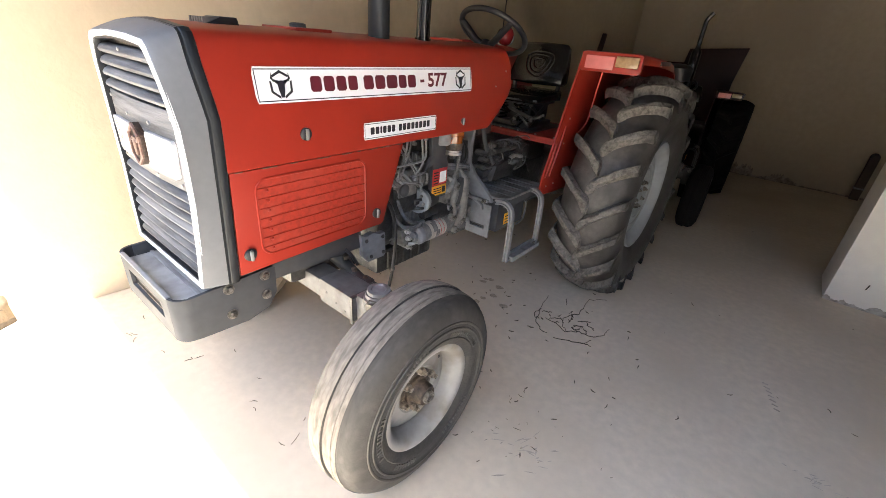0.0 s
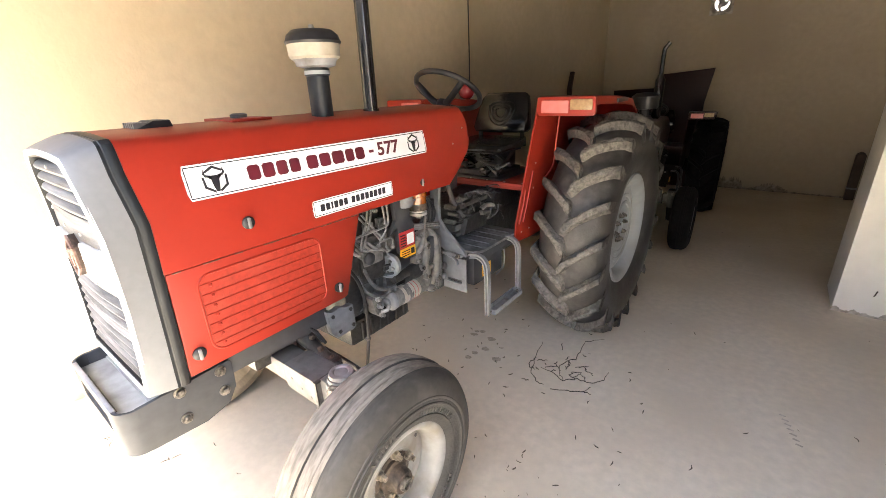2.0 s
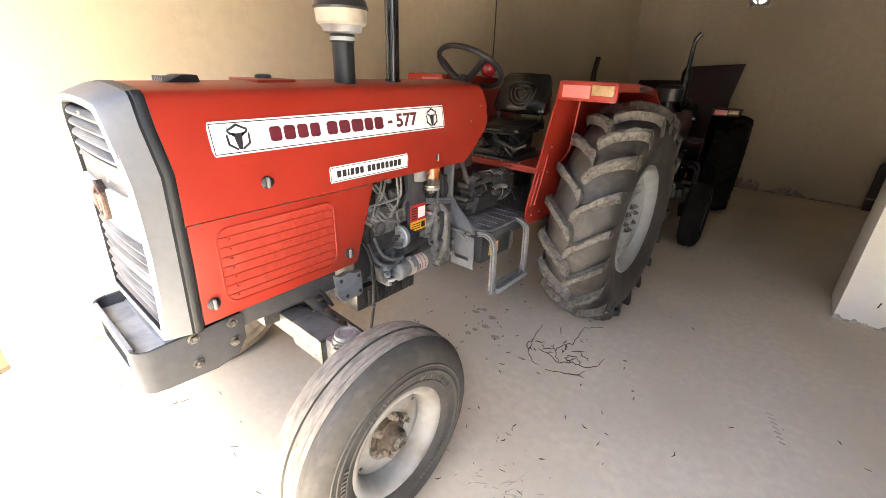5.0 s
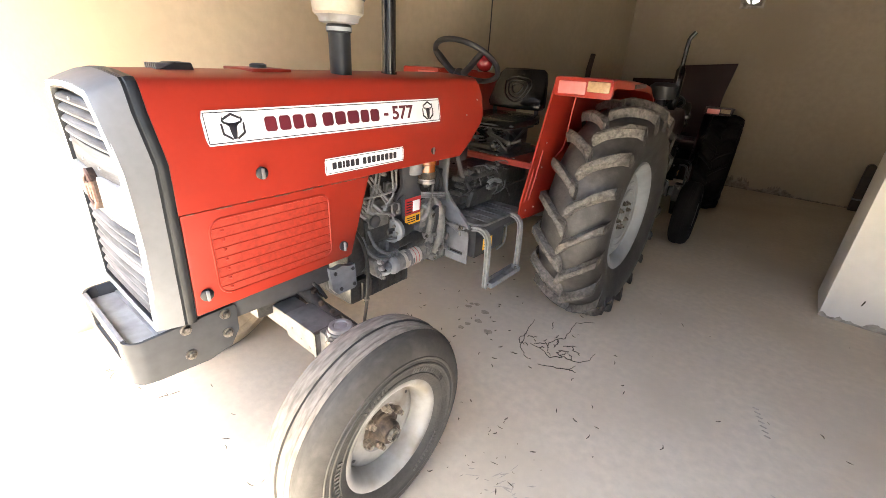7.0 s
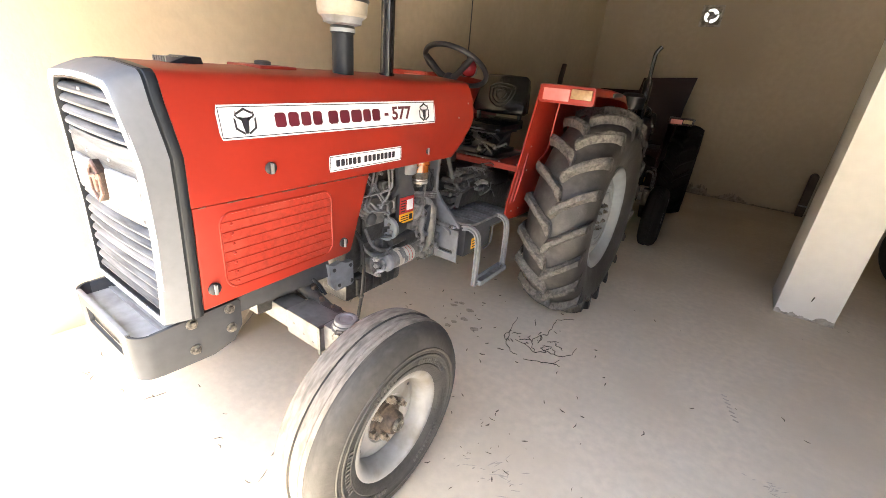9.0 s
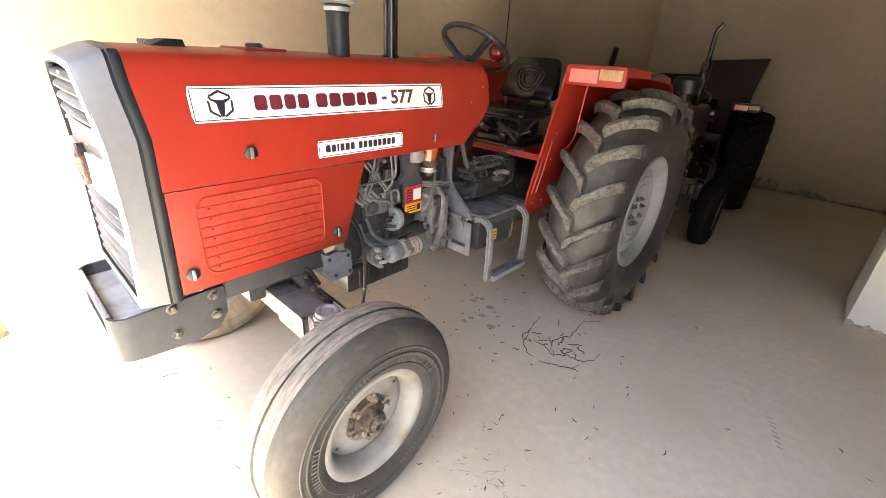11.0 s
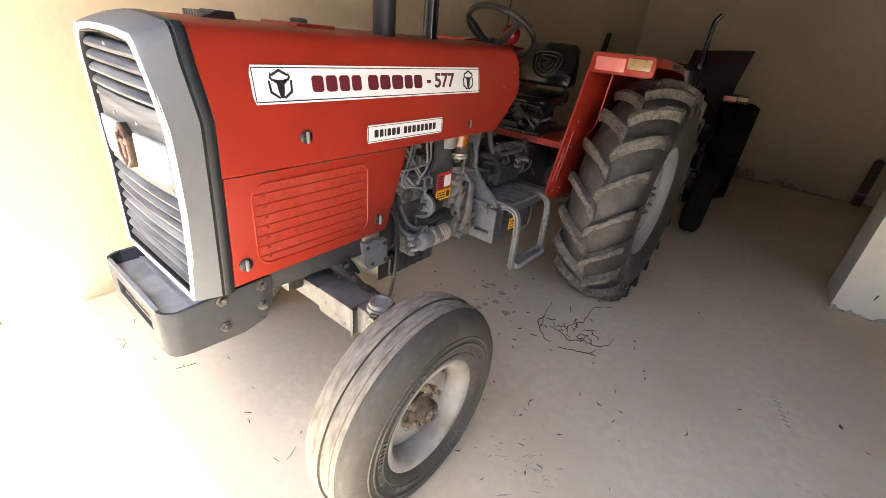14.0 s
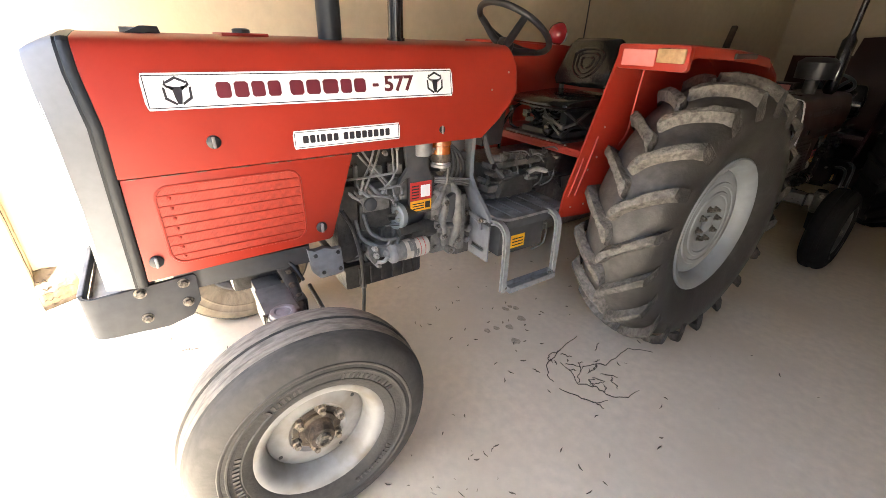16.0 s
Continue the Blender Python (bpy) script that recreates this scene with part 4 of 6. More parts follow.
def lug(bm, centre, R, W, s, th, sweep, h=0.048, wid=0.040):
    """One tread bar on the half s of a rear tyre: a club-shaped foot at the angle th, a straight bar, a square shoulder end."""
    rings = []
    for u in (0.0, 0.025, 0.06, 0.10, 0.15, 0.21, 0.28, 0.36, 0.44, 0.52, 0.60, 0.68, 0.76, 0.83, 0.86, 0.93, 1.0):
        x = s * (-0.016 + (W / 2 + 0.016) * min(u / 0.86, 1.0))
        a = th - 0.020 + (sweep + 0.020) * (u ** 0.86)
        crown = R - 0.060 * (abs(x) / (W / 2)) ** 2.2
        drop = 0.0 if u <= 0.86 else (u - 0.86) / 0.14 * 0.085
        top = crown - drop
        base = top - h - (0.0 if u < 0.8 else 0.01)
        club = max(0.0, 1 - abs(u - 0.07) / 0.15)
        half = wid / 2 * ((0.55 if u == 0 else 0.85 if u < 0.05 else 1.0) + 0.62 * club + 0.16 * u)
        ring = []
        for k, (r, f) in enumerate(((base, 1.75), (top - 0.014, 1.16), (top - 0.003, 1.03), (top, 0.90), (top + 0.001, 0.3), (top + 0.001, -0.3), (top, -0.90), (top - 0.003, -1.03), (top - 0.014, -1.16), (base, -1.65))):
            wear = noise.noise(Vector((x * 60, th * 9 + s * 3, k * 1.7 + u * 9)))
            chip = max(0.0, noise.noise(Vector((x * 45 + 7, th * 13, 4.0 if k < 5 else 9.0))) - 0.22) if 1 < k < 8 and abs(f) > 0.5 else 0.0
            aa = a + (f + 0.10 * wear - math.copysign(0.7, f) * chip) * half / R
            xx = x + (0.004 * s if u >= 0.86 and r > base else 0) + 0.004 * wear
            r += (0.003 * wear - 0.020 * chip) if 0 < k < 9 else 0
            ring.append((centre[0] + xx, centre[1] - math.cos(aa) * r, centre[2] + math.sin(aa) * r))
        rings.append(ring)
    return loft(bm, rings)


def rear_wheel(s):
    R, W, c = 0.756, 0.410, (s * 0.752, 2.145, 0.717)
    bm = B()
    prof = [(-0.135, 0.355), (-0.165, 0.385), (-0.205, 0.50), (-0.210, 0.56), (-0.194, 0.612), (-0.166, 0.652), (-0.10, 0.692), (0, 0.709),
            (0.10, 0.692), (0.166, 0.652), (0.194, 0.612), (0.210, 0.56), (0.205, 0.50), (0.165, 0.385), (0.135, 0.355)]
    lathe(bm, prof, c, (1, 0, 0), 72, False)
    wheel = part("rear_wheel", bm, TREAD, tractor, "large rear tractor tyre with dusty chevron lugs", 60)
    count = 20
    for side in (-1, 1):
        for k in range(count):
            th = radians(-4.6 if side > 0 else 4.0) + 2 * math.pi * k / count
            bm = lug(B(), c, R, W, side, th, 0.27)
            for v in bm.verts:
                v.co.z = max(v.co.z, 0.003)
            bmesh.ops.recalc_face_normals(bm, faces=bm.faces)
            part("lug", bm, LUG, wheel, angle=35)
    bm = B()
    d = s
    rim = [(-0.14 * d, 0.386), (-0.155 * d, 0.405), (-0.148 * d, 0.408), (-0.125 * d, 0.37), (-0.09 * d, 0.335), (0.06 * d, 0.335), (0.11 * d, 0.362), (0.140 * d, 0.372),
           (0.150 * d, 0.408), (0.160 * d, 0.412), (0.166 * d, 0.402), (0.156 * d, 0.368), (0.128 * d, 0.352), (0.080 * d, 0.322), (0.05 * d, 0.318)]
    lathe(bm, [(h, r * 0.905) for h, r in rim], c, (1, 0, 0), 56, False)
    rm = part("rim", bm, RIM_GREY, wheel, "grey painted steel rim", 50)
    bm = B()
    disc = [(0.080 * d, 0.330), (0.098 * d, 0.322), (0.108 * d, 0.300), (0.113 * d, 0.262), (0.119 * d, 0.256), (0.119 * d, 0.236), (0.114 * d, 0.230), (0.114 * d, 0.206),
            (0.120 * d, 0.200), (0.120 * d, 0.182), (0.114 * d, 0.176), (0.112 * d, 0.155), (0.104 * d, 0.14), (0.102 * d, 0.0)]
    lathe(bm, [(h, r * 0.905) for h, r in disc], c, (1, 0, 0), 48, False)
    part("wheel_disc", bm, RIM_GREY, rm)
    for k in range(8):
        a = 2 * math.pi * (k + 0.3) / 8
        bm = B()
        lathe(bm, [(0, 0.020), (0.004, 0.020), (0.005, 0.014), (0.020, 0.014), (0.022, 0.009), (0.032, 0.008), (0.033, 0.0)], (c[0] + 0.102 * d, c[1] + 0.088 * math.cos(a), c[2] + 0.088 * math.sin(a)), (d, 0, 0), 6)
        part("wheel_nut", bm, BOLT, rm)
    bm = B()
    lathe(bm, [(0, 0.046), (0.012, 0.046), (0.016, 0.040), (0.018, 0.0)], (c[0] + 0.100 * d, c[1], c[2]), (d, 0, 0), 24)
    part("hub_cap", bm, RIM_GREY, rm)


rear_wheel(1)
rear_wheel(-1)


def front_wheel(s, turn=0.0):
    c = (0.0, 0.0, 0.0)
    bm = B()
    half = [(-0.075, 0.215), (-0.092, 0.235), (-0.106, 0.285), (-0.111, 0.289), (-0.111, 0.294), (-0.107, 0.297), (-0.108, 0.325), (-0.112, 0.329), (-0.111, 0.335), (-0.105, 0.338), (-0.103, 0.352), (-0.098, 0.362), (-0.091, 0.376), (-0.081, 0.387), (-0.070, 0.3930), (-0.060, 0.3955),
            (-0.036, 0.399), (-0.012, 0.400), (-0.008, 0.398), (-0.006, 0.3915), (0.021, 0.3895), (0.0225, 0.395), (0.036, 0.3945), (0.037, 0.392), (0.0385, 0.392), (0.0395, 0.3942), (0.055, 0.3905), (0.0575, 0.3855), (0.072, 0.380), (0.088, 0.366), (0.099, 0.345), (0.105, 0.324),
            (0.106, 0.319), (0.110, 0.317), (0.110, 0.312), (0.107, 0.309), (0.1075, 0.300), (0.111, 0.298), (0.111, 0.294), (0.107, 0.291), (0.105, 0.280), (0.101, 0.262), (0.104, 0.259), (0.103, 0.255), (0.093, 0.235), (0.080, 0.218), (0.075, 0.215)]
    grown = lambda r: 0.200 + (r - 0.215) * 1.124
    prof = [(s * (h * 1.05 if h > 0 else h * 1.06), grown(r)) for h, r in half]
    lathe(bm, prof, c, (1, 0, 0), 64, False)
    me = mesh_of("front_wheel", bm, DUSTY, 45)
    for m in (RIB, SHOULDER, SIDEWALL, RUBBER, LIT_SIDEWALL):
        me.materials.append(m)
    for p in me.polygons:
        r, h = 0.215 + (math.hypot(p.center[1], p.center[2]) - 0.200) / 1.124, p.center[0] * s
        h = h / 1.05 if h > 0 else h / 1.06
        if abs(p.normal[0]) > 0.6 and r > 0.377 and -0.009 < h < 0.0265 or 0.0365 < h < 0.039 and r > 0.38 or 0.055 < h < 0.058 and r > 0.384:
            p.material_index = 4
        elif r > 0.3870 and h < 0.0575:
            p.material_index = 1
        elif r > 0.306 and h > 0.05:
            p.material_index = 2
        elif r < 0.306 and h > 0:
            p.material_index = 3
        elif h < -0.05 and r < 0.372:
            p.material_index = 5
    wheel = new("front_wheel", me)
    wheel.parent = tractor
    tagged(wheel, "narrow ribbed front tyre, grey with dust")
    wheel.matrix_local = pose(0.740 if s > 0 else -0.690, -0.003, 0.399, 0, 0, turn)
    d = s
    bm = B()
    rim = [(-0.075 * d, 0.205), (-0.088 * d, 0.232), (-0.078 * d, 0.234), (-0.05 * d, 0.195), (0.03 * d, 0.190), (0.060 * d, 0.198), (0.076 * d, 0.208), (0.082 * d, 0.232), (0.091 * d, 0.236), (0.095 * d, 0.228),
           (0.088 * d, 0.205), (0.070 * d, 0.190), (0.035 * d, 0.180), (0.0 * d, 0.176)]
    lathe(bm, [(h, r * 0.935) for h, r in rim], c, (1, 0, 0), 48, False)
    rm = part("rim", bm, RIM, wheel, "pale painted rim, dusty", 50)
    # Dark ring put in for the shade in the gap round the disc.
    part("rim_well", lathe(B(), [(-0.010 * d, 0.172), (0.004 * d, 0.176)], c, (1, 0, 0), 40, False), CAST_DK, rm)
    bm = B()
    disc = [(0.006 * d, 0.164), (0.016 * d, 0.165), (0.020 * d, 0.161), (0.024 * d, 0.140), (0.034 * d, 0.112), (0.034 * d, 0.098), (0.024 * d, 0.086), (0.024 * d, 0.0)]
    lathe(bm, disc, c, (1, 0, 0), 48, False)
    plate = part("wheel_disc", bm, RIM, rm, "pale dished wheel disc with an oily centre")
    part("grease_ring", lathe(B(), [(0.0255 * d, 0.083), (0.0275 * d, 0.080), (0.0275 * d, 0.060)], c, (1, 0, 0), 30, False), RUST, plate)
    bm = B()
    lathe(bm, [(0.020 * d, 0.064), (0.038 * d, 0.062), (0.042 * d, 0.050), (0.050 * d, 0.046), (0.076 * d, 0.043), (0.084 * d, 0.038), (0.085 * d, 0.0)], c, (1, 0, 0), 24)
    hb = part("hub", bm, RUST, rm, "greasy brown hub")
    bm = B()
    lathe(bm, [(0.084 * d, 0.026), (0.098 * d, 0.024), (0.099 * d, 0.017), (0.090 * d, 0.015), (0.090 * d, 0.0)], c, (1, 0, 0), 20)
    part("hub_cap", bm, BOLT, hb)
    for k in range(6):
        a = 2 * math.pi * (k + 0.3) / 6
        bm = B()
        lathe(bm, [(0.022 * d, 0.021), (0.028 * d, 0.021), (0.029 * d, 0.017), (0.044 * d, 0.016), (0.047 * d, 0.011), (0.060 * d, 0.010)], (0, 0.080 * math.cos(a), 0.080 * math.sin(a)), (1, 0, 0), 6)
        part("wheel_nut", bm, TANNUT, rm)
    for k in range(4):
        a = 2 * math.pi * k / 4 + 0.5
        bm = B()
        rod(bm, (0.020 * d, 0.148 * math.cos(a), 0.148 * math.sin(a)), (0.0245 * d, 0.148 * math.cos(a), 0.148 * math.sin(a)), 0.007, 8)
        part("wheel_slot", bm, CAST_DK, rm)
    for a0, count in ((0.45, 14), (1.75, 7), (2.75, 12), (3.95, 8), (5.05, 11)):
        for k in range(count):
            a = a0 + 0.062 * k
            q = [(a, 0.256), (a + 0.034, 0.256), (a + 0.034 - 0.018 * (k % 3 == 1), 0.274), (a + 0.012 * (k % 4 == 2), 0.274)]
            bm = B()
            loft(bm, [[(d * 0.104, r * math.cos(t), r * math.sin(t)) for t, r in q], [(d * 0.1125, r * math.cos(t), r * math.sin(t)) for t, r in q]])
            part("sidewall_mark", bm, MARK, wheel)


front_wheel(1, 0)
front_wheel(-1, 0)


def engine():
    bm = B()
    box(bm, -0.19, 0.150, 0.36, 0.86, 0.62, 1.00, 0.02)
    box(bm, -0.17, 0.130, 0.20, 0.37, 0.80, 0.995, 0.02)
    eng = part("engine_block", bm, CAST, tractor, "dark grey cast engine block")
    bm = B()
    box(bm, -0.17, 0.130, 0.16, 0.90, 0.99, 1.16, 0.02)
    part("cylinder_head", bm, CAST_DK, eng)
    bm = B()
    box(bm, -0.19, 0.165, 0.345, 0.755, 0.490, 0.63, 0.02)
    sump = part("sump", bm, CAST_DK, eng, "ribbed dark oil sump")
    for k in range(6):
        y = 0.42 + 0.058 * k
        part("sump_rib", box(B(), 0.150, 0.178, y - 0.008, y + 0.008, 0.505, 0.60, 0.004), CAST_DK, sump)
    part("sump_flange", box(B(), -0.2, 0.185, 0.335, 0.78, 0.610, 0.628, 0.004), CAST_DK, sump)
    # timing case, pump, bell housing
    bm = B()
    box(bm, 0.10, 0.205, 0.31, 0.42, 0.66, 1.02, 0.03)
    part("timing_case", bm, CAST_DK, eng)
    ax, pc = (0.30, -1.0, 0.06), (0.152, 0.735, 0.828)
    bm = B()
    lathe(bm, [(-0.03, 0.040), (0.0, 0.056), (0.012, 0.060), (0.120, 0.060), (0.124, 0.056)], pc, ax, 32)
    pump = part("injection_pump", bm, BLACK, eng, "black round injection pump body under the label board")
    part("pump_ring", lathe(B(), [(0.116, 0.058), (0.120, 0.063), (0.146, 0.063), (0.151, 0.057), (0.151, 0.044), (0.145, 0.042), (0.145, 0.0)], pc, ax, 32), RIM_GREY, pump, "pale cast end ring")
    face = Vector(pc) + Vector(ax).normalized() * 0.147
    d, u, w = frame_of(ax)
    for k in range(5):
        a = 1.25 * k + 0.4
        part("bolt", lathe(B(), [(0, 0.010), (0.012, 0.008)], face + (u * math.cos(a) + w * math.sin(a)) * 0.034, ax, 6), CAST if k % 2 else STEEL, pump)
    bm = B()
    tube(bm, [face + u * 0.03 + w * 0.02, face + d * 0.03 + w * 0.01, face + d * 0.034 - w * 0.012, face - u * 0.03 + d * 0.02 - w * 0.02], 0.008, 6)
    tube(bm, [face - u * 0.035 + w * 0.03, face + d * 0.022 + w * 0.034, face + u * 0.02 + d * 0.02 + w * 0.04], 0.007, 6)
    box(bm, *sorted((face.x - 0.010, face.x + 0.012)), face.y - 0.03, face.y, face.z - 0.012, face.z + 0.012, 0.004)
    part("pump_linkage", bm, CAST_DK, pump)
    part("pump_body", box(B(), 0.11, 0.205, 0.42, 0.58, 0.80, 0.93, 0.02), CAST_DK, eng)
    bm = B()
    prism(bm, [(0.775, 0.60), (0.775, 0.90), (0.83, 0.955), (0.92, 0.955), (0.965, 0.90), (0.975, 0.60)], "x", -0.22, 0.222, 0.02)
    bell = part("bell_housing", bm, CAST, eng, "dark cast bell housing")
    for y, z in ((0.80, 0.64), (0.80, 0.72), (0.80, 0.80), (0.81, 0.88), (0.85, 0.93), (0.95, 0.62), (0.95, 0.75), (0.945, 0.86)):
        part("bolt", lathe(B(), [(0, 0.013), (0.014, 0.011)], (0.220, y, z), (1, 0, 0), 6), CAST, bell)
    bm = B()
    prism(bm, [(0.84, 0.78), (0.855, 0.90), (0.90, 0.92), (0.915, 0.86), (0.88, 0.76)], "x", 0.215, 0.25, 0.012)
    part("lever_casting", bm, GREY, bell)
    part("rib", box(B(), 0.21, 0.245, 0.925, 0.965, 0.60, 0.90, 0.008), CAST, bell)
    bm = B()
    rod(bm, (0.20, 0.66, 0.745), (0.20, 0.80, 0.745), 0.045, 18)
    rod(bm, (0.22, 0.60, 0.77), (0.22, 0.70, 0.77), 0.025, 14)
    part("starter_motor", bm, CAST_DK, eng)
    # rounded webs and bosses of the casting
    for ln, r in (([(0.205, 0.80, 0.93), (0.232, 0.835, 0.90), (0.236, 0.845, 0.84), (0.232, 0.832, 0.78), (0.236, 0.845, 0.72), (0.220, 0.85, 0.64)], 0.020),
                  ([(0.20, 0.90, 0.95), (0.232, 0.915, 0.90), (0.240, 0.92, 0.80), (0.236, 0.915, 0.70), (0.215, 0.90, 0.62)], 0.024),
                  ([(0.20, 0.775, 0.74), (0.225, 0.80, 0.735), (0.232, 0.86, 0.745), (0.228, 0.93, 0.735)], 0.018),
                  ([(0.20, 0.78, 0.845), (0.228, 0.80, 0.865), (0.234, 0.825, 0.905), (0.215, 0.86, 0.945)], 0.016)):
        part("web", tube(B(), ln, [r * 0.7, r, r * 1.1, r, r * 0.7], 10, 4), CAST, bell)
    for y, z, r in ((0.845, 0.875, 0.026), (0.842, 0.70, 0.022), (0.925, 0.66, 0.024), (0.88, 0.61, 0.020), (0.80, 0.765, 0.018)):
        boss = part("boss", lathe(B(), [(0, r), (0.030, r), (0.034, r * 0.85), (0.034, 0)], (0.215, y, z), (1, 0, 0), 14), CAST, bell)
        part("bolt", lathe(B(), [(0.034, r * 0.6), (0.044, r * 0.55), (0.046, 0)], (0.215, y, z), (1, 0, 0), 6), BOLT, boss)
    # knobs low on the housing
    for y, z, r in ((0.93, 0.625, 0.02), (0.99, 0.64, 0.018), (0.90, 0.60, 0.016), (1.0, 0.70, 0.022)):
        part("drain_plug", lathe(B(), [(0, r), (0.02, r), (0.026, r * 0.6)], (0.215, y, z), (1, 0.2, 0), 8), GREY_LT if r < 0.02 else CAST, bell)
    # oil filter and its hoses
    c = (0.240, 0.0, 0.678)
    bm = B()
    lathe(bm, [(0.515, 0.012), (0.520, 0.022), (0.532, 0.024), (0.538, 0.044), (0.546, 0.050), (0.562, 0.050), (0.566, 0.044)], c, (0, 1, 0), 28)
    box(bm, 0.15, 0.225, 0.50, 0.56, 0.655, 0.715, 0.014)
    fl = part("oil_filter_head", bm, GREY_LT, eng, "blue-grey oil filter flange")
    bm = B()
    prism(bm, [(0.432, 0.735), (0.470, 0.752), (0.492, 0.720), (0.486, 0.668), (0.500, 0.636), (0.478, 0.618), (0.452, 0.650), (0.436, 0.690)], "x", 0.17, 0.245, 0.012)
    part("filter_casting", bm, CAST, fl)
    for y, z in ((0.462, 0.728), (0.476, 0.640), (0.468, 0.690)):
        part("union_bolt", lathe(B(), [(0, 0.014), (0.014, 0.014), (0.015, 0.009), (0.030, 0.008)], (0.243, y, z), (1, 0, 0), 6), STEEL, fl)
    bm = B()
    tube(bm, [(0.25, 0.475, 0.655), (0.268, 0.498, 0.660), (0.262, 0.52, 0.672)], 0.010, 8)
    part("union_pipe", bm, STEEL, fl)
    bm = B()
    lathe(bm, [(0.564, 0.044), (0.570, 0.047), (0.614, 0.047)], c, (0, 1, 0), 28)
    part("canister_base", bm, CAST, fl, "dark band of the oil filter")
    bm = B()
    lathe(bm, [(0.610, 0.0475), (0.614, 0.0485), (0.724, 0.0485), (0.738, 0.042), (0.741, 0.0)], c, (0, 1, 0), 28)
    can = part("oil_filter", bm, FILTER, fl, "cream oil filter canister with red bands")
    for a0, a1, h0, h1 in ((0.2, 1.3, 0.628, 0.645), (1.1, 2.4, 0.655, 0.668), (-0.6, 0.3, 0.663, 0.674)):
        rings = [[(c[0] + 0.0492 * math.cos(a), h, c[2] + 0.0492 * math.sin(a)) for a in [a0 + (a1 - a0) * k / 6 for k in range(7)]] for h in (h0, (h0 + h1) / 2, h1)]
        part("torn_patch", loft(B(), rings, False, False, False), CAST, can)
    for a in (0.684, 0.708):
        part("red_band", lathe(B(), [(a, 0.0490), (a + 0.003, 0.0490)], c, (0, 1, 0), 28), REDLAB, can)
    part("grey_label", lathe(B(), [(0.646, 0.0490), (0.662, 0.0490)], c, (0, 1, 0), 28), CAST, can)
    for k, (y0, z0) in enumerate(((0.40, 0.86), (0.44, 0.88))):
        bm = B()
        tube(bm, [(0.20, y0, z0), (0.235, y0 + 0.01, z0 - 0.07), (0.245, y0 + 0.06, z0 - 0.115), (0.25, y0 + 0.12, z0 - 0.13), (0.252, 0.545 + 0.03 * k, 0.752), (0.246, 0.552 + 0.03 * k, 0.715)], 0.0085, 12)
        part("hose", bm, HOSE, fl)
    # label board and grey cowl beneath the filters
    bm = B()
    prism(bm, [(0.60, 0.99), (0.66, 1.02), (0.665, 0.845), (0.78, 0.835), (0.782, 1.01), (0.755, 1.06), (0.76, 1.168), (0.64, 1.168), (0.655, 1.06)], "x", 0.195, 0.221, 0.004)
    board = part("filter_bracket", bm, GREY, eng, "grey sheet bracket with warning label")
    part("warning_label", box(B(), 0.2205, 0.2235, 0.664, 0.776, 0.905, 0.992), REDLAB, board, "red warning label with small print")
    part("warning_label", box(B(), 0.2205, 0.2235, 0.664, 0.776, 0.852, 0.903), YELLOW, board, "yellow warning label with small print")
    bm = B()
    for k in range(5):
        box(bm, 0.2235, 0.2242, 0.672, 0.708, 0.915 + 0.014 * k, 0.921 + 0.014 * k)
    for k in range(3):
        box(bm, 0.2235, 0.2242, 0.674, 0.735, 0.862 + 0.012 * k, 0.867 + 0.012 * k)
    box(bm, 0.2235, 0.2242, 0.742, 0.768, 0.862, 0.893)
    part("small_print", bm, INK_BLACK, board)
    part("label_picture", box(B(), 0.2235, 0.2244, 0.718, 0.768, 0.918, 0.975), WHITE, board)
    for y, top in ((0.835, 1.168), (0.735, 1.17)):
        big = y > 0.8
        bm = B()
        lathe(bm, [(0, 0.040), (0.006, 0.046), (0.075, 0.046), (0.078, 0.050), (0.10, 0.050)], (0.205, y, 1.07 if big else 1.11), (0, 0, 1), 24)
        ft = part("fuel_filter", bm, ORANGE if big else GREY_LT, eng, "orange glass fuel filter" if big else "grey fuel filter cap")
        if big:
            bm = B()
            lathe(bm, [(-0.028, 0.012), (-0.024, 0.014), (-0.020, 0.046), (-0.006, 0.047), (-0.004, 0.040), (0.004, 0.040)], (0.205, y, 1.066), (0, 0, 1), 24)
            part("filter_bowl", bm, STEEL, ft, "bright bowl ring")
            bm = B()
            lathe(bm, [(0, 0.0462), (0.036, 0.0468)], (0.205, y, 1.072), (0, 0, 1), 24)
            part("dark_fuel", bm, RUST, ft, "brown fuel in the glass")
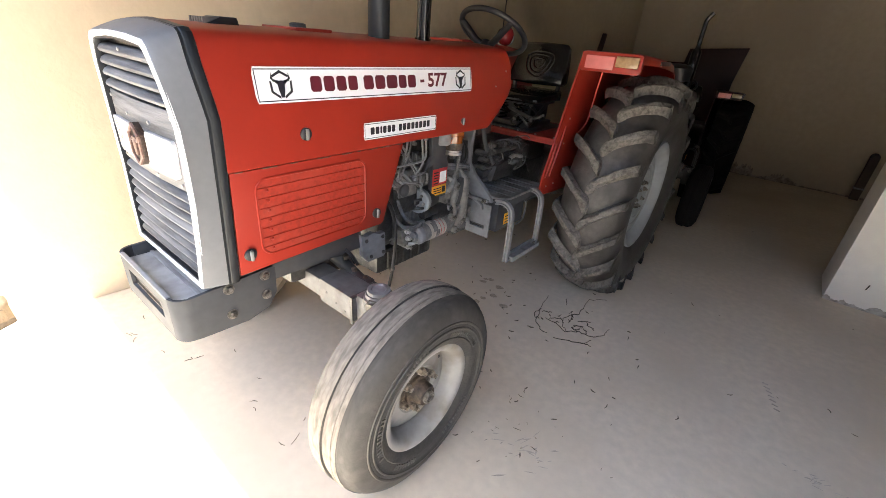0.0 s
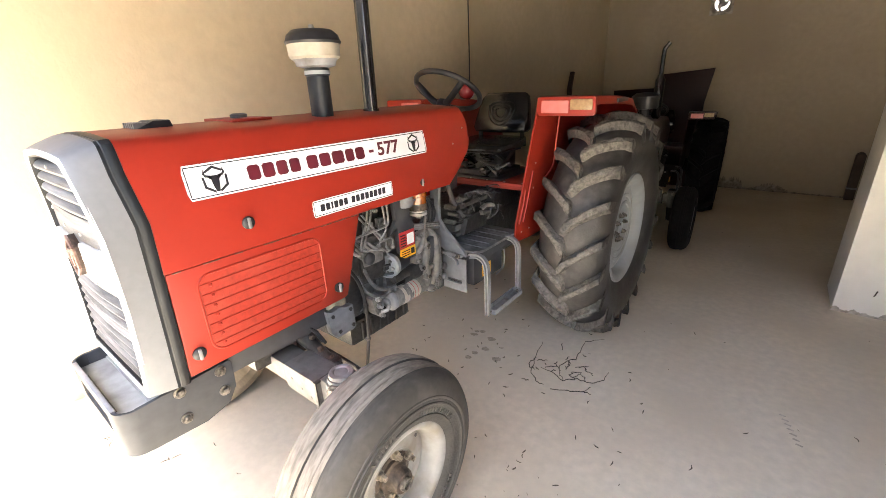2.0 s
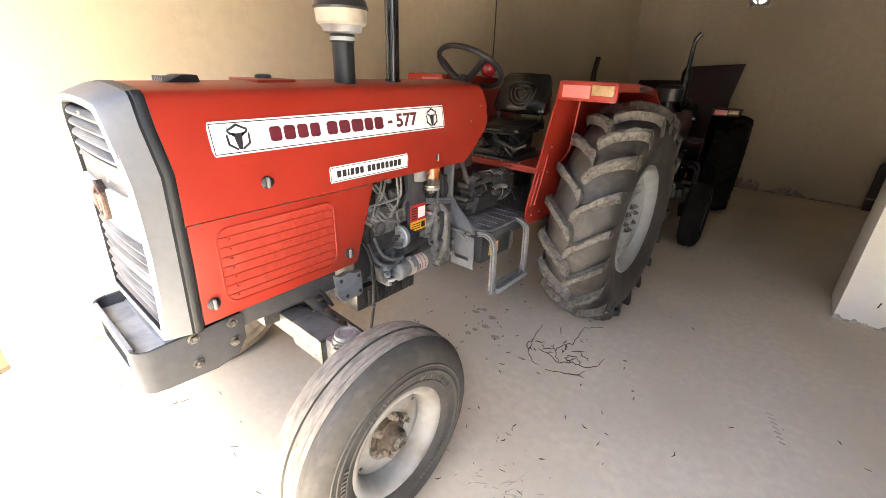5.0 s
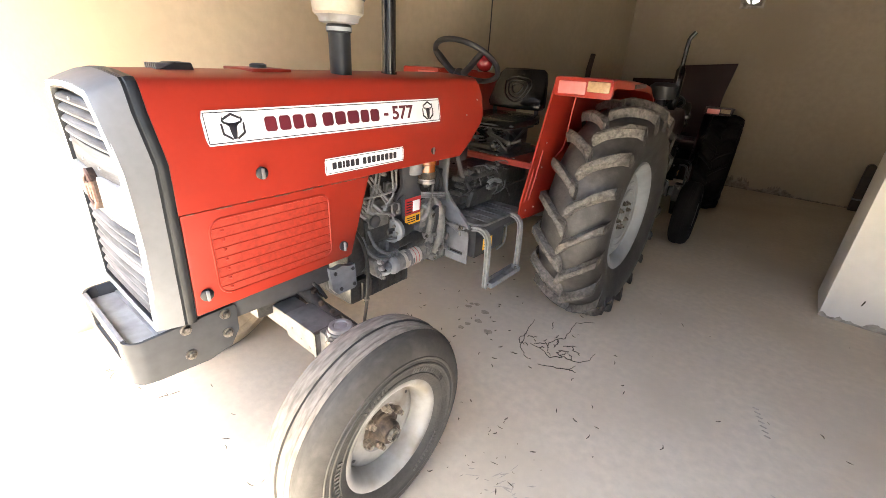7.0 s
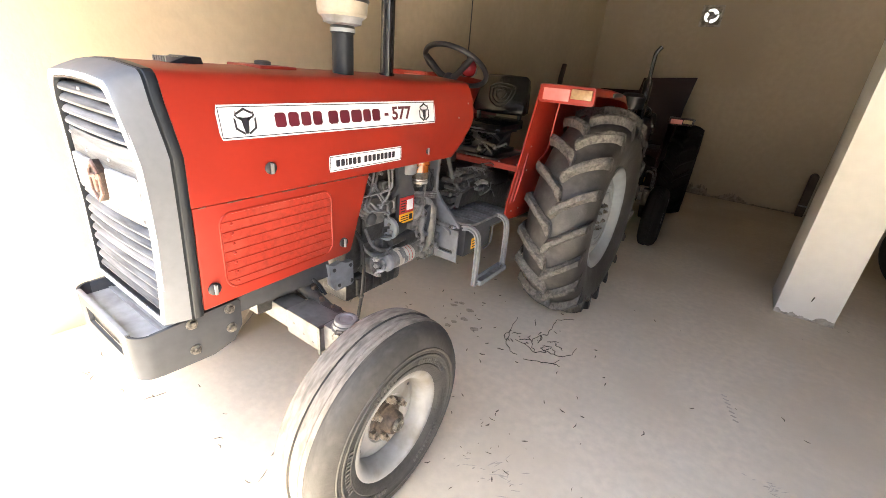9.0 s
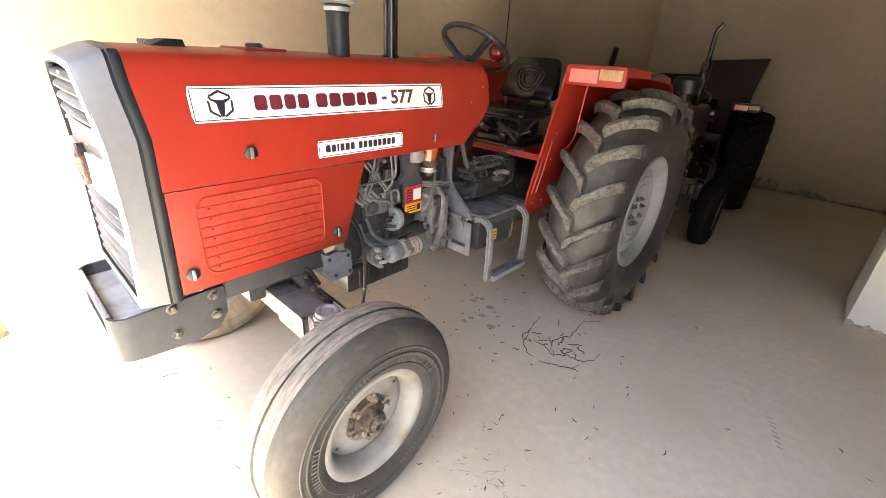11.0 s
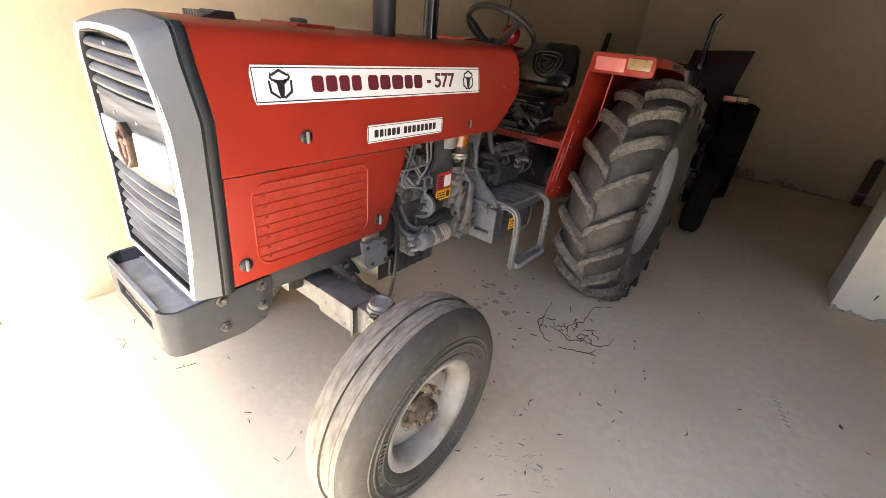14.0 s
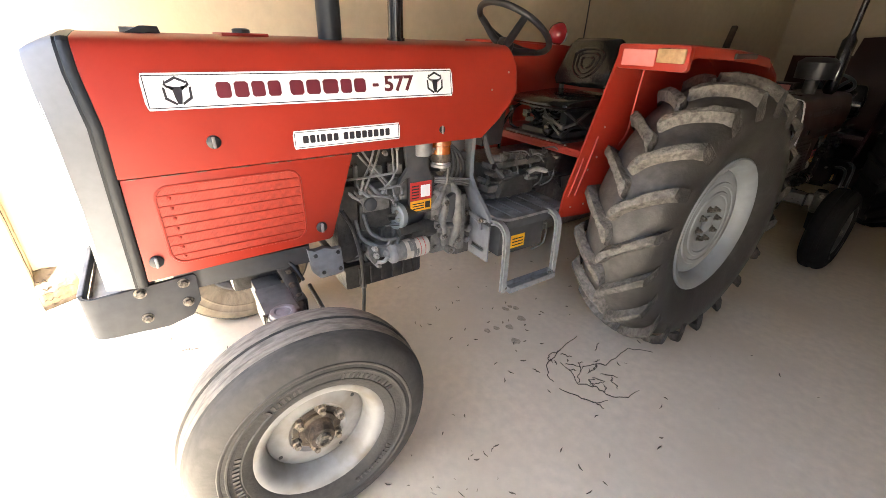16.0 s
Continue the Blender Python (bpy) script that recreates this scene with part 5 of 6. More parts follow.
    # injector pipes: bent steel lines from the head down to the pump
    lines = [[(0.188, 0.415, 1.168), (0.200, 0.470, 1.095), (0.208, 0.520, 1.035), (0.212, 0.548, 0.992), (0.205, 0.552, 0.955), (0.200, 0.585, 0.925)],
             [(0.188, 0.445, 1.168), (0.203, 0.495, 1.090), (0.213, 0.545, 1.022), (0.214, 0.578, 0.985), (0.206, 0.590, 0.945), (0.200, 0.602, 0.918)],
             [(0.188, 0.540, 1.168), (0.204, 0.505, 1.095), (0.210, 0.468, 1.030), (0.206, 0.452, 0.985), (0.190, 0.470, 0.940)],
             [(0.188, 0.512, 1.168), (0.205, 0.482, 1.100), (0.212, 0.442, 1.032), (0.206, 0.430, 0.975)],
             [(0.205, 0.360, 1.046), (0.222, 0.445, 1.050), (0.224, 0.560, 1.052), (0.224, 0.592, 1.060), (0.222, 0.602, 1.085), (0.215, 0.604, 1.168)],
             [(0.205, 0.585, 1.168), (0.220, 0.584, 1.075), (0.222, 0.578, 1.030), (0.220, 0.545, 0.998), (0.214, 0.530, 0.965)],
             [(0.210, 0.515, 0.985), (0.226, 0.560, 0.990), (0.228, 0.605, 0.992), (0.226, 0.618, 0.965), (0.215, 0.622, 0.930)],
             [(0.206, 0.470, 0.965), (0.224, 0.520, 0.955), (0.228, 0.566, 0.938), (0.222, 0.580, 0.905), (0.205, 0.600, 0.895)]]
    for k, ln in enumerate(lines):
        bm = B()
        tube(bm, ln, 0.0052, 6, 4)
        part("fuel_pipe", bm, PIPE, eng)
        bm = B()
        lathe(bm, [(0, 0.011), (0.016, 0.011), (0.018, 0.008), (0.024, 0.008)], Vector(ln[-1]), Vector(ln[-2]) - Vector(ln[-1]), 6)
        part("pipe_union", bm, GREY_LT if k % 2 else CAST, eng)
    for k in range(5):
        y = 0.375 + 0.028 * k
        bm = B()
        tube(bm, [(0.160, y, 0.985 + 0.012 * (k % 3)), (0.196, y + 0.004, 0.990), (0.206, y + 0.022, 0.968), (0.200, y + 0.050, 0.950)], 0.008, 6)
        part("leak_off_union", bm, CAST if k % 2 else GREY_LT, eng)
    part("governor_housing", box(B(), 0.12, 0.212, 0.435, 0.565, 0.885, 0.965, 0.016), CAST, eng, "grey governor housing")
    part("governor_cap", lathe(B(), [(0, 0.030), (0.012, 0.030), (0.018, 0.022), (0.022, 0.0)], (0.208, 0.47, 0.925), (1, 0, 0), 16), GREY, eng)
    for k in range(4):
        bm = B()
        tube(bm, [(0.16 - 0.02 * k, 0.88, 1.17), (0.18, 0.90 + 0.02 * k, 1.08), (0.19, 0.87 + 0.035 * k, 0.99), (0.17, 0.82 + 0.03 * k, 0.93), (0.12, 0.80, 0.90)], 0.010, 8)
        part("hose", bm, BLACK, eng)
    for k in range(3):
        bm = B()
        tube(bm, [(0.18, 0.82, 0.965 + 0.01 * k), (0.21, 0.90, 0.955 + 0.012 * k), (0.19, 1.02, 0.92 + 0.015 * k)], 0.006, 6)
        part("fuel_pipe", bm, PIPE, eng)
    bm = B()
    tube(bm, [(0.235, 0.33, 0.93), (0.245, 0.37, 0.84), (0.235, 0.40, 0.70), (0.20, 0.42, 0.52), (0.161, 0.425, 0.345)], 0.009, 8)
    part("drain_hose", bm, BLACK, eng, "black hose hanging to the floor side")
    bm = B()
    lathe(bm, [(0, 0.009), (0.004, 0.015), (0.012, 0.015), (0.014, 0.009)], (0.195, 0.421, 0.505), (0.05, 0, 1), 10)
    part("hose_clip", bm, CAST, eng)


engine()


def engine_clutter():
    """Brackets, unions, small pipes and ribs on the near side of the engine."""
    rng = random.Random(31)
    eng = next(o for o in tractor.children if o.name == "engine_block")
    for k in range(60):
        y, z = rng.uniform(0.36, 0.98), rng.uniform(0.64, 1.15)
        if k % 4 == 2 and k > 24:
            continue
        bm = B()
        kind = k % 4
        if kind == 0:
            lathe(bm, [(0, 0.012), (0.016, 0.012), (0.017, 0.008), (0.028, 0.008)], (0.150 + 0.02 * rng.random(), y, z), (1, 0.3 * rng.uniform(-1, 1), 0.3 * rng.uniform(-1, 1)), 6)
            part("union_bolt", bm, STEEL if rng.random() < 0.35 else CAST, eng)
        elif kind == 1:
            box(bm, 0.14, 0.165 + 0.02 * rng.random(), y, y + 0.03 + 0.03 * rng.random(), z, z + 0.02 + 0.04 * rng.random(), 0.006)
            part("boss", bm, CAST if rng.random() < 0.5 else CAST_DK, eng)
        elif kind == 2:
            a = Vector((0.175 + 0.03 * rng.random(), y, z))
            tube(bm, [a, a + Vector((0.025, 0.05 * rng.uniform(-1, 1), 0.05)), a + Vector((0.02, 0.09 * rng.uniform(-1, 1), 0.09 * rng.uniform(-1, 1))), a + Vector((-0.03, 0.10 * rng.uniform(-1, 1), 0.03))], 0.0045 + 0.003 * rng.random(), 6)
            part("small_pipe", bm, HOSE if rng.random() < 0.3 else CAST, eng)
        else:
            box(bm, 0.145, 0.172, y, y + 0.012, z - 0.05, z + 0.05, 0.004)
            part("rib", bm, CAST, eng)


engine_clutter()


def transmission():
    bm = B()
    box(bm, -0.17, 0.17, 0.95, 2.40, 0.52, 0.86, 0.03)
    tr = part("transmission", bm, GEAR, tractor, "dark cast gearbox and rear axle housing")
    part("axle_housing", lathe(B(), [(-0.62, 0.10), (-0.40, 0.11), (-0.25, 0.17), (0.25, 0.17), (0.40, 0.11), (0.62, 0.10)], (0, 2.145, 0.717), (1, 0, 0), 24), CAST_DK, tr)
    part("gearbox_top", box(B(), -0.15, 0.16, 1.15, 2.0, 0.85, 1.00, 0.02), CAST_DK, tr)
    rng = random.Random(21)
    for k in range(9):
        y, z = 1.18 + 0.055 * k, 0.90 + 0.05 * rng.random()
        bm = B()
        box(bm, 0.14, 0.19 + 0.04 * rng.random(), y, y + 0.045, z, z + 0.04 + 0.05 * rng.random(), 0.006)
        part("valve_casting", bm, CAST_DK, tr)
    for k in range(10):
        y, z = 1.2 + 0.45 * rng.random(), 0.88 + 0.17 * rng.random()
        part("bolt", lathe(B(), [(0, 0.012), (0.018, 0.011)], (0.19 + 0.03 * rng.random(), y, z), (1, 0, 0.2), 6), STEEL if k % 3 == 0 else GEAR, tr)
    bm = B()
    prism(bm, [(1.16, 0.84), (1.20, 0.93), (1.36, 0.96), (1.42, 0.90), (1.40, 0.84)], "x", 0.10, 0.26, 0.015)
    part("gear_cover", bm, CAST_DK, tr)
    bm = B()
    tube(bm, [(0.25, 1.36, 0.955), (0.25, 1.42, 0.965), (0.25, 1.50, 0.945)], 0.014, 8)
    part("valve_handle", bm, STEEL, tr)
    for y0, y1, z0, z1, x1 in ((1.13, 1.58, 0.985, 1.020, 0.215), (1.20, 1.62, 0.925, 0.955, 0.235), (1.12, 1.34, 0.865, 0.905, 0.225), (1.40, 1.60, 0.860, 0.900, 0.215)):
        part("casting_ledge", box(B(), 0.14, x1, y0, y1, z0, z1, 0.010), GEAR, tr)
    for y in (1.17, 1.30, 1.47):
        part("valve_barrel", lathe(B(), [(0, 0.022), (0.05, 0.022), (0.054, 0.027), (0.066, 0.027), (0.070, 0.015), (0.085, 0.013)], (0.16, y, 1.028), (0.55, 0.85, 0.1), 14), GEAR, tr)
    for k in range(54):
        y, z = rng.uniform(1.10, 1.62), rng.uniform(0.83, 1.05)
        if k % 6 == 3:
            continue
        bm = B()
        if k % 3 == 0:
            tube(bm, [(0.16, y, z), (0.235, y + 0.03, z + 0.02), (0.24, y + 0.08, z + 0.05 * rng.uniform(-1, 1)), (0.18, y + 0.13, z)], 0.0038, 6)
            part("small_pipe", bm, HOSE if k % 12 == 0 else CAST_DK, tr)
        elif k % 3 == 1:
            box(bm, 0.15, 0.19 + 0.06 * rng.random(), y, y + 0.02 + 0.05 * rng.random(), z - 0.008, z + 0.008, 0.003)
            part("boss", bm, GEAR if k % 2 else CAST_DK, tr)
        else:
            rod(bm, (0.16, y, z), (0.235, y, z), 0.014, 10)
            part("union_bolt", bm, GEAR, tr)
    for k in range(4):
        bm = B()
        tube(bm, [(0.20, 1.25 + 0.09 * k, 0.84), (0.25, 1.28 + 0.09 * k, 0.89), (0.23, 1.31 + 0.09 * k, 0.96), (0.17, 1.33 + 0.09 * k, 1.02)], 0.0048, 6)
        part("fuel_pipe", bm, HOSE, tr)
    bm = B()
    rod(bm, (0.12, 1.52, 0.98), (0.26, 1.52, 0.98), 0.04, 18)
    part("brake_drum", bm, CAST_DK, tr)


transmission()


def platform():
    bm = B()
    prism(bm, [(0.121, 1.18), (0.190, 1.18), (0.180, 1.06), (0.182, 0.96), (0.225, 0.905), (0.345, 0.800), (0.362, 0.770), (0.240, 0.765), (0.190, 0.80), (0.150, 0.87), (0.105, 0.93), (0.125, 1.02)], "y", 1.030, 1.052, 0.003)
    ob = part("platform_bracket", bm, BRACKET, tractor, "blue-grey painted steel platform bracket")
    bm = B()
    for a, b, c, d in ((0.200, 0.362, 0.552, 0.602), (0.200, 0.362, 0.622, 0.752), (0.200, 0.232, 0.602, 0.622), (0.330, 0.362, 0.602, 0.622)):
        box(bm, a, b, 1.030, 1.038, c, d)
    fp = part("guard_plate", bm, BRACKET, ob, "grey plate with a slot")
    bm = B()
    prism(bm, [(1.030, 0.607), (1.016, 0.607), (1.014, 0.603), (1.030, 0.601)], "x", 0.236, 0.326, 0.001)
    part("slot_lip", bm, GREY_LT, fp, "bright bent lip of the slot")
    part("slot_back", box(B(), 0.225, 0.335, 1.040, 1.046, 0.598, 0.626), CAST_DK, fp)
    bm = B()
    tube(bm, [(0.19, 1.028, 0.775), (0.26, 1.024, 0.76), (0.30, 1.02, 0.745), (0.31, 1.018, 0.72)], 0.009, 8)
    part("clamp", bm, GREY_LT, ob)
    part("clamp_bar", box(B(), 0.176, 0.345, 1.010, 1.026, 0.768, 0.786, 0.004), GREY_LT, ob)
    for x in (0.205, 0.325):
        part("bolt", lathe(B(), [(0, 0.014), (0.010, 0.014), (0.012, 0.009), (0.022, 0.008)], (x, 1.010, 0.777), (0, -1, 0), 6), BOLT, ob)
    bm = B()
    prism(bm, [(0.14, 1.045), (0.40, 1.045), (0.435, 1.10), (0.435, 1.50), (0.14, 1.50)], "z", 0.792, 0.808, 0.003)
    part("foot_plate", bm, PLATE, ob, "dark grey foot plate")
    for k in range(5):
        y = 1.12 + 0.075 * k
        part("tread_bar", box(B(), 0.19, 0.405, y, y + 0.006, 0.806, 0.8115, 0.002), BRACKET, ob)
    part("plate_skirt", box(B(), 0.418, 0.434, 1.06, 1.50, 0.752, 0.792, 0.002), GREY, ob)
    bm = B()
    box(bm, 0.19, 0.372, 1.095, 1.405, 0.572, 0.768, 0.008)
    bb = part("battery_box", bm, GREY, tractor, "grey steel battery box under the foot plate")
    part("warning_label", box(B(), 0.371, 0.374, 1.175, 1.270, 0.600, 0.672), YELLOW, bb, "small yellow warning label")
    bm = B()
    for k in range(3):
        box(bm, 0.374, 0.3746, 1.185, 1.26, 0.612 + 0.018 * k, 0.618 + 0.018 * k)
    part("small_print", bm, INK_BLACK, bb)
    bm = B()
    tube(bm, [(0.376, 1.40, 0.70), (0.376, 1.425, 0.69), (0.376, 1.42, 0.58), (0.376, 1.33, 0.56)], 0.005, 6, 2)
    part("latch_wire", bm, PIPE, bb)
    # step: two bent channel legs and a folded tread between them
    for y in (1.022, 1.366):
        bm = B()
        pts = [(0.395, y, 0.790), (0.440, y, 0.800), (0.480, y, 0.786), (0.502, y, 0.742), (0.508, y, 0.62), (0.510, y, 0.458)]
        path = spline(pts, 5)
        rings = []
        for i, p in enumerate(path):
            d = (path[min(i + 1, len(path) - 1)] - path[max(i - 1, 0)]).normalized()
            nrm = d.cross(Vector((0, 1, 0)))
            rings.append([p + Vector((0, a, 0)) + nrm * b for a, b in ((-0.013, 0.013), (-0.013, 0.006), (-0.002, 0.005), (-0.002, -0.005), (-0.013, -0.006), (-0.013, -0.013), (0.013, -0.013), (0.013, 0.013))])
        loft(bm, rings)
        part("step_leg", bm, STEPGREY, tractor, "bent grey channel-steel step leg")
    tread = part("step_tread", box(B(), 0.488, 0.545, 1.037, 1.351, 0.462, 0.468), STEPGREY, tractor, "grey folded step tread")
    for x in (0.484, 0.542):
        part("tread_flange", box(B(), x, x + 0.006, 1.036, 1.352, 0.462, 0.492, 0.0015), STEPGREY, tread)
    for y in (1.0355, 1.345):
        part("tread_end", box(B(), 0.484, 0.548, y, y + 0.007, 0.462, 0.494, 0.0015), STEPGREY, tread)
        part("bolt", lathe(B(), [(0, 0.010), (0.006, 0.010), (0.008, 0.006)], (0.518, y, 0.479), (0, -1, 0), 6), BOLT, tread)


platform()


def fender(s):
    """Flat-topped rear fender on the side s."""
    bm = B()
    side = [(1.426, 0.752), (1.435, 0.86), (1.681, 1.56), (1.70, 1.575), (2.45, 1.545), (2.72, 1.36), (2.86, 1.05), (2.90, 0.80), (2.70, 0.80), (2.2, 0.72), (1.6, 0.735)]
    prism(bm, side, "x", s * 0.440, s * 0.452, 0.003)
    f = part("fender", bm, RED, tractor, "red flat-topped rear fender")
    # top with rounded outer edge, drawn back and down
    rings = []
    for y, z, o in ((1.672, 1.575, 0.782), (1.74, 1.583, 0.785), (2.05, 1.572, 0.782), (2.30, 1.556, 0.776), (2.47, 1.538, 0.770), (2.50, 1.515, 0.765)):
        rings.append([(s * 0.442, y, z), (s * (o - 0.03), y, z), (s * (o - 0.008), y, z - 0.006), (s * o, y, z - 0.022), (s * o, y, z - 0.050), (s * (o - 0.008), y, z - 0.050), (s * (o - 0.010), y, z - 0.026), (s * (o - 0.032), y, z - 0.012), (s * 0.442, y, z - 0.010)])
    part("fender_top", loft(B(), rings), RED, f)
    rings = []
    for y, z in ((2.49, 1.530), (2.62, 1.46), (2.76, 1.30), (2.86, 1.06)):
        rings.append([(s * 0.442, y, z), (s * 0.76, y, z - 0.01), (s * 0.76, y - 0.012, z - 0.02), (s * 0.442, y - 0.012, z - 0.012)])
    part("fender_back", loft(B(), rings), RED, f)
    bm = B()
    prism(bm, rounded(min(s * 0.447, s * 0.790), max(s * 0.447, s * 0.790), 1.476, 1.580, 0.018), "y", 1.660, 1.690, 0.006)
    lip = part("lamp_housing", bm, RED, f, "red lamp housing across the fender front")
    part("reflector", box(B(), s * 0.475, s * 0.640, 1.655, 1.664, 1.490, 1.560, 0.006), PINK, lip, "shiny red panel beside the lamp")
    if s > 0:
        part("indicator_lamp", box(B(), s * 0.650, s * 0.776, 1.646, 1.664, 1.508, 1.566, 0.008), AMBER, lip, "amber indicator lens")
    bm = B()
    tube(bm, [(s * 0.575, 1.70, 1.49), (s * 0.562, 1.71, 1.40), (s * 0.550, 1.72, 1.30), (s * 0.530, 1.74, 1.18), (s * 0.47, 1.78, 1.10)], 0.005, 8)
    part("fender_stay", bm, RED_IN, f)
    part("rear_lamp", box(B(), s * 0.775, s * 0.792, 2.05, 2.26, 1.528, 1.552, 0.005), BLACK, f, "dark side marker strip")
    for k, (a, b) in enumerate((((1.520, 0.86), (1.625, 1.155)), ((1.470, 0.86), (1.540, 1.055)))):
        bm = B()
        tube(bm, [(s * 0.452, a[0], a[1]), (s * 0.455, a[0] + (b[0] - a[0]) * 0.5, (a[1] + b[1]) / 2), (s * 0.452, b[0], b[1])], 0.007, 6)
        part("pressed_rib", bm, RED, f)
    for y, z in ((1.50, 0.80), (1.60, 0.80), (1.585, 0.99), (1.64, 1.05), (1.66, 1.20)):
        part("rivet", lathe(B(), [(0, 0.006), (0.005, 0.004)], (s * 0.452, y, z), (s, 0, 0), 8), STEEL, f)


fender(1)
fender(-1)
part("seat_platform", box(B(), -0.44, 0.44, 1.575, 2.15, 1.058, 1.076, 0.005), RED_IN, tractor, "red sheet floor under the seat")
for k in range(6):
    part("rivet", lathe(B(), [(0, 0.008), (0.006, 0.006)], (-0.25 + 0.13 * k, 1.60, 1.075), (0, 0, 1), 8), STEEL, tractor)
part("platform_skirt", box(B(), -0.44, 0.44, 1.575, 1.582, 1.036, 1.06, 0.003), RED_IN, tractor)


def seat():
    bm = B()
    def pad(cx, w, pts):
        rings = []
        for k, (f, g) in enumerate(((-1.0, 0.55), (-0.96, 0.85), (-0.85, 1.0), (0.0, 1.04), (0.85, 1.0), (0.96, 0.85), (1.0, 0.55))):
            cy = sum(p[0] for p in pts) / len(pts)
            cz = sum(p[1] for p in pts) / len(pts)
            rings.append([(cx + f * w, cy + (y - cy) * g, cz + (z - cz) * g) for y, z in pts])
        return loft(bm, rings)
    pad(0.02, 0.225, [(1.60, 1.252), (1.585, 1.270), (1.60, 1.288), (1.66, 1.300), (1.85, 1.310), (1.98, 1.318), (1.98, 1.255)])
    ob = part("seat_cushion", bm, VINYL, tractor, "black padded vinyl seat cushion", 60)
    bm = B()
    pad(0.02, 0.185, [(1.935, 1.36), (1.945, 1.345), (2.01, 1.345), (2.075, 1.56), (2.075, 1.595), (2.045, 1.602), (2.015, 1.585), (1.955, 1.43)])
    for v in bm.verts:
        v.co.x = 0.02 + (v.co.x - 0.02) * (1.22 - 0.26 * min(max((v.co.z - 1.35) / 0.25, 0), 1))
    br = part("seat_backrest", bm, VINYL, tractor, "black padded vinyl backrest with embossed emblem", 60)
    for g in (1.0, 0.72, 0.40):
        bm = B()
        loop = [(-0.105, 0.045), (-0.085, -0.035), (-0.03, -0.078), (0.03, -0.078), (0.085, -0.035), (0.105, 0.045), (0.05, 0.072), (-0.05, 0.072), (-0.105, 0.045)]
        pts = [(0.02 + g * x, 1.956 + (1.475 + g * z - 1.43) * 0.36, 1.475 + g * z) for x, z in loop]
        tube(bm, pts, 0.0065, 6)
        part("piping", bm, VINYL, br)
    bm = B()
    tube(bm, [(-0.2, 1.60, 1.272), (0.02, 1.582, 1.267), (0.24, 1.60, 1.272)], 0.006, 6)
    part("piping", bm, GREY, ob)
    bm = B()
    box(bm, -0.16, 0.20, 1.64, 1.95, 1.235, 1.262, 0.006)
    box(bm, -0.14, 0.18, 1.66, 1.98, 1.085, 1.12, 0.006)
    box(bm, -0.10, 0.15, 1.72, 1.97, 1.12, 1.235, 0.02)
    su = part("seat_suspension", bm, BLACK, tractor, "black scissor seat suspension")
    for k in range(4):
        x = (-0.13, -0.11, 0.15, 0.17)[k]
        bm = B()
        rod(bm, (x, 1.67 if k % 2 else 1.93, 1.10), (x, 1.93 if k % 2 else 1.67, 1.25), 0.012, 8)
        part("scissor_arm", bm, CAST_DK, su)
    for x in (-0.05, 0.08):
        bm = B()
        pts = [(x + 0.028 * math.cos(0.9 * i), 1.70 + 0.028 * math.sin(0.9 * i), 1.11 + 0.0034 * i) for i in range(38)]
        tube(bm, pts, 0.006, 6, 1, smooth=False)
        part("spring", bm, GLOSSY, su)
    bm = B()
    rod(bm, (0.06, 1.63, 1.20), (0.20, 1.62, 1.165), 0.012, 8)
    ball(bm, (0.21, 1.62, 1.16), 0.02, 8)
    part("weight_knob", bm, CAST_DK, su)
    rng = random.Random(14)
    for k in range(14):
        x, z = -0.16 + 0.34 * rng.random(), 1.09 + 0.15 * rng.random()
        bm = B()
        if k % 2:
            tube(bm, [(x, 1.645, z), (x + 0.05, 1.625, z + 0.03 * rng.uniform(-1, 1)), (x + 0.11, 1.64, z + 0.05 * rng.uniform(-1, 1))], 0.006 + 0.004 * rng.random(), 6)
        else:
            box(bm, x, x + 0.04, 1.635, 1.665, z - 0.01, z + 0.015, 0.004)
        part("suspension_link", bm, GLOSSY if k % 3 else CAST_DK, su)
    for x in (-0.19, -0.175):
        bm = B()
        tube(bm, [(x, 1.68, 1.24), (x - 0.02, 1.63, 1.20), (x - 0.01, 1.61, 1.12), (x + 0.02, 1.66, 1.085)], 0.006, 6)
        part("guard_hoop", bm, GLOSSY, su)
    part("seat_base", box(B(), -0.22, 0.24, 1.60, 2.02, 1.074, 1.090, 0.004), BLACK, su)
    for x in (-0.15, 0.19):
        part("back_bracket", box(B(), x - 0.012, x + 0.012, 1.96, 1.985, 1.25, 1.42, 0.004), CAST_DK, su)


seat()


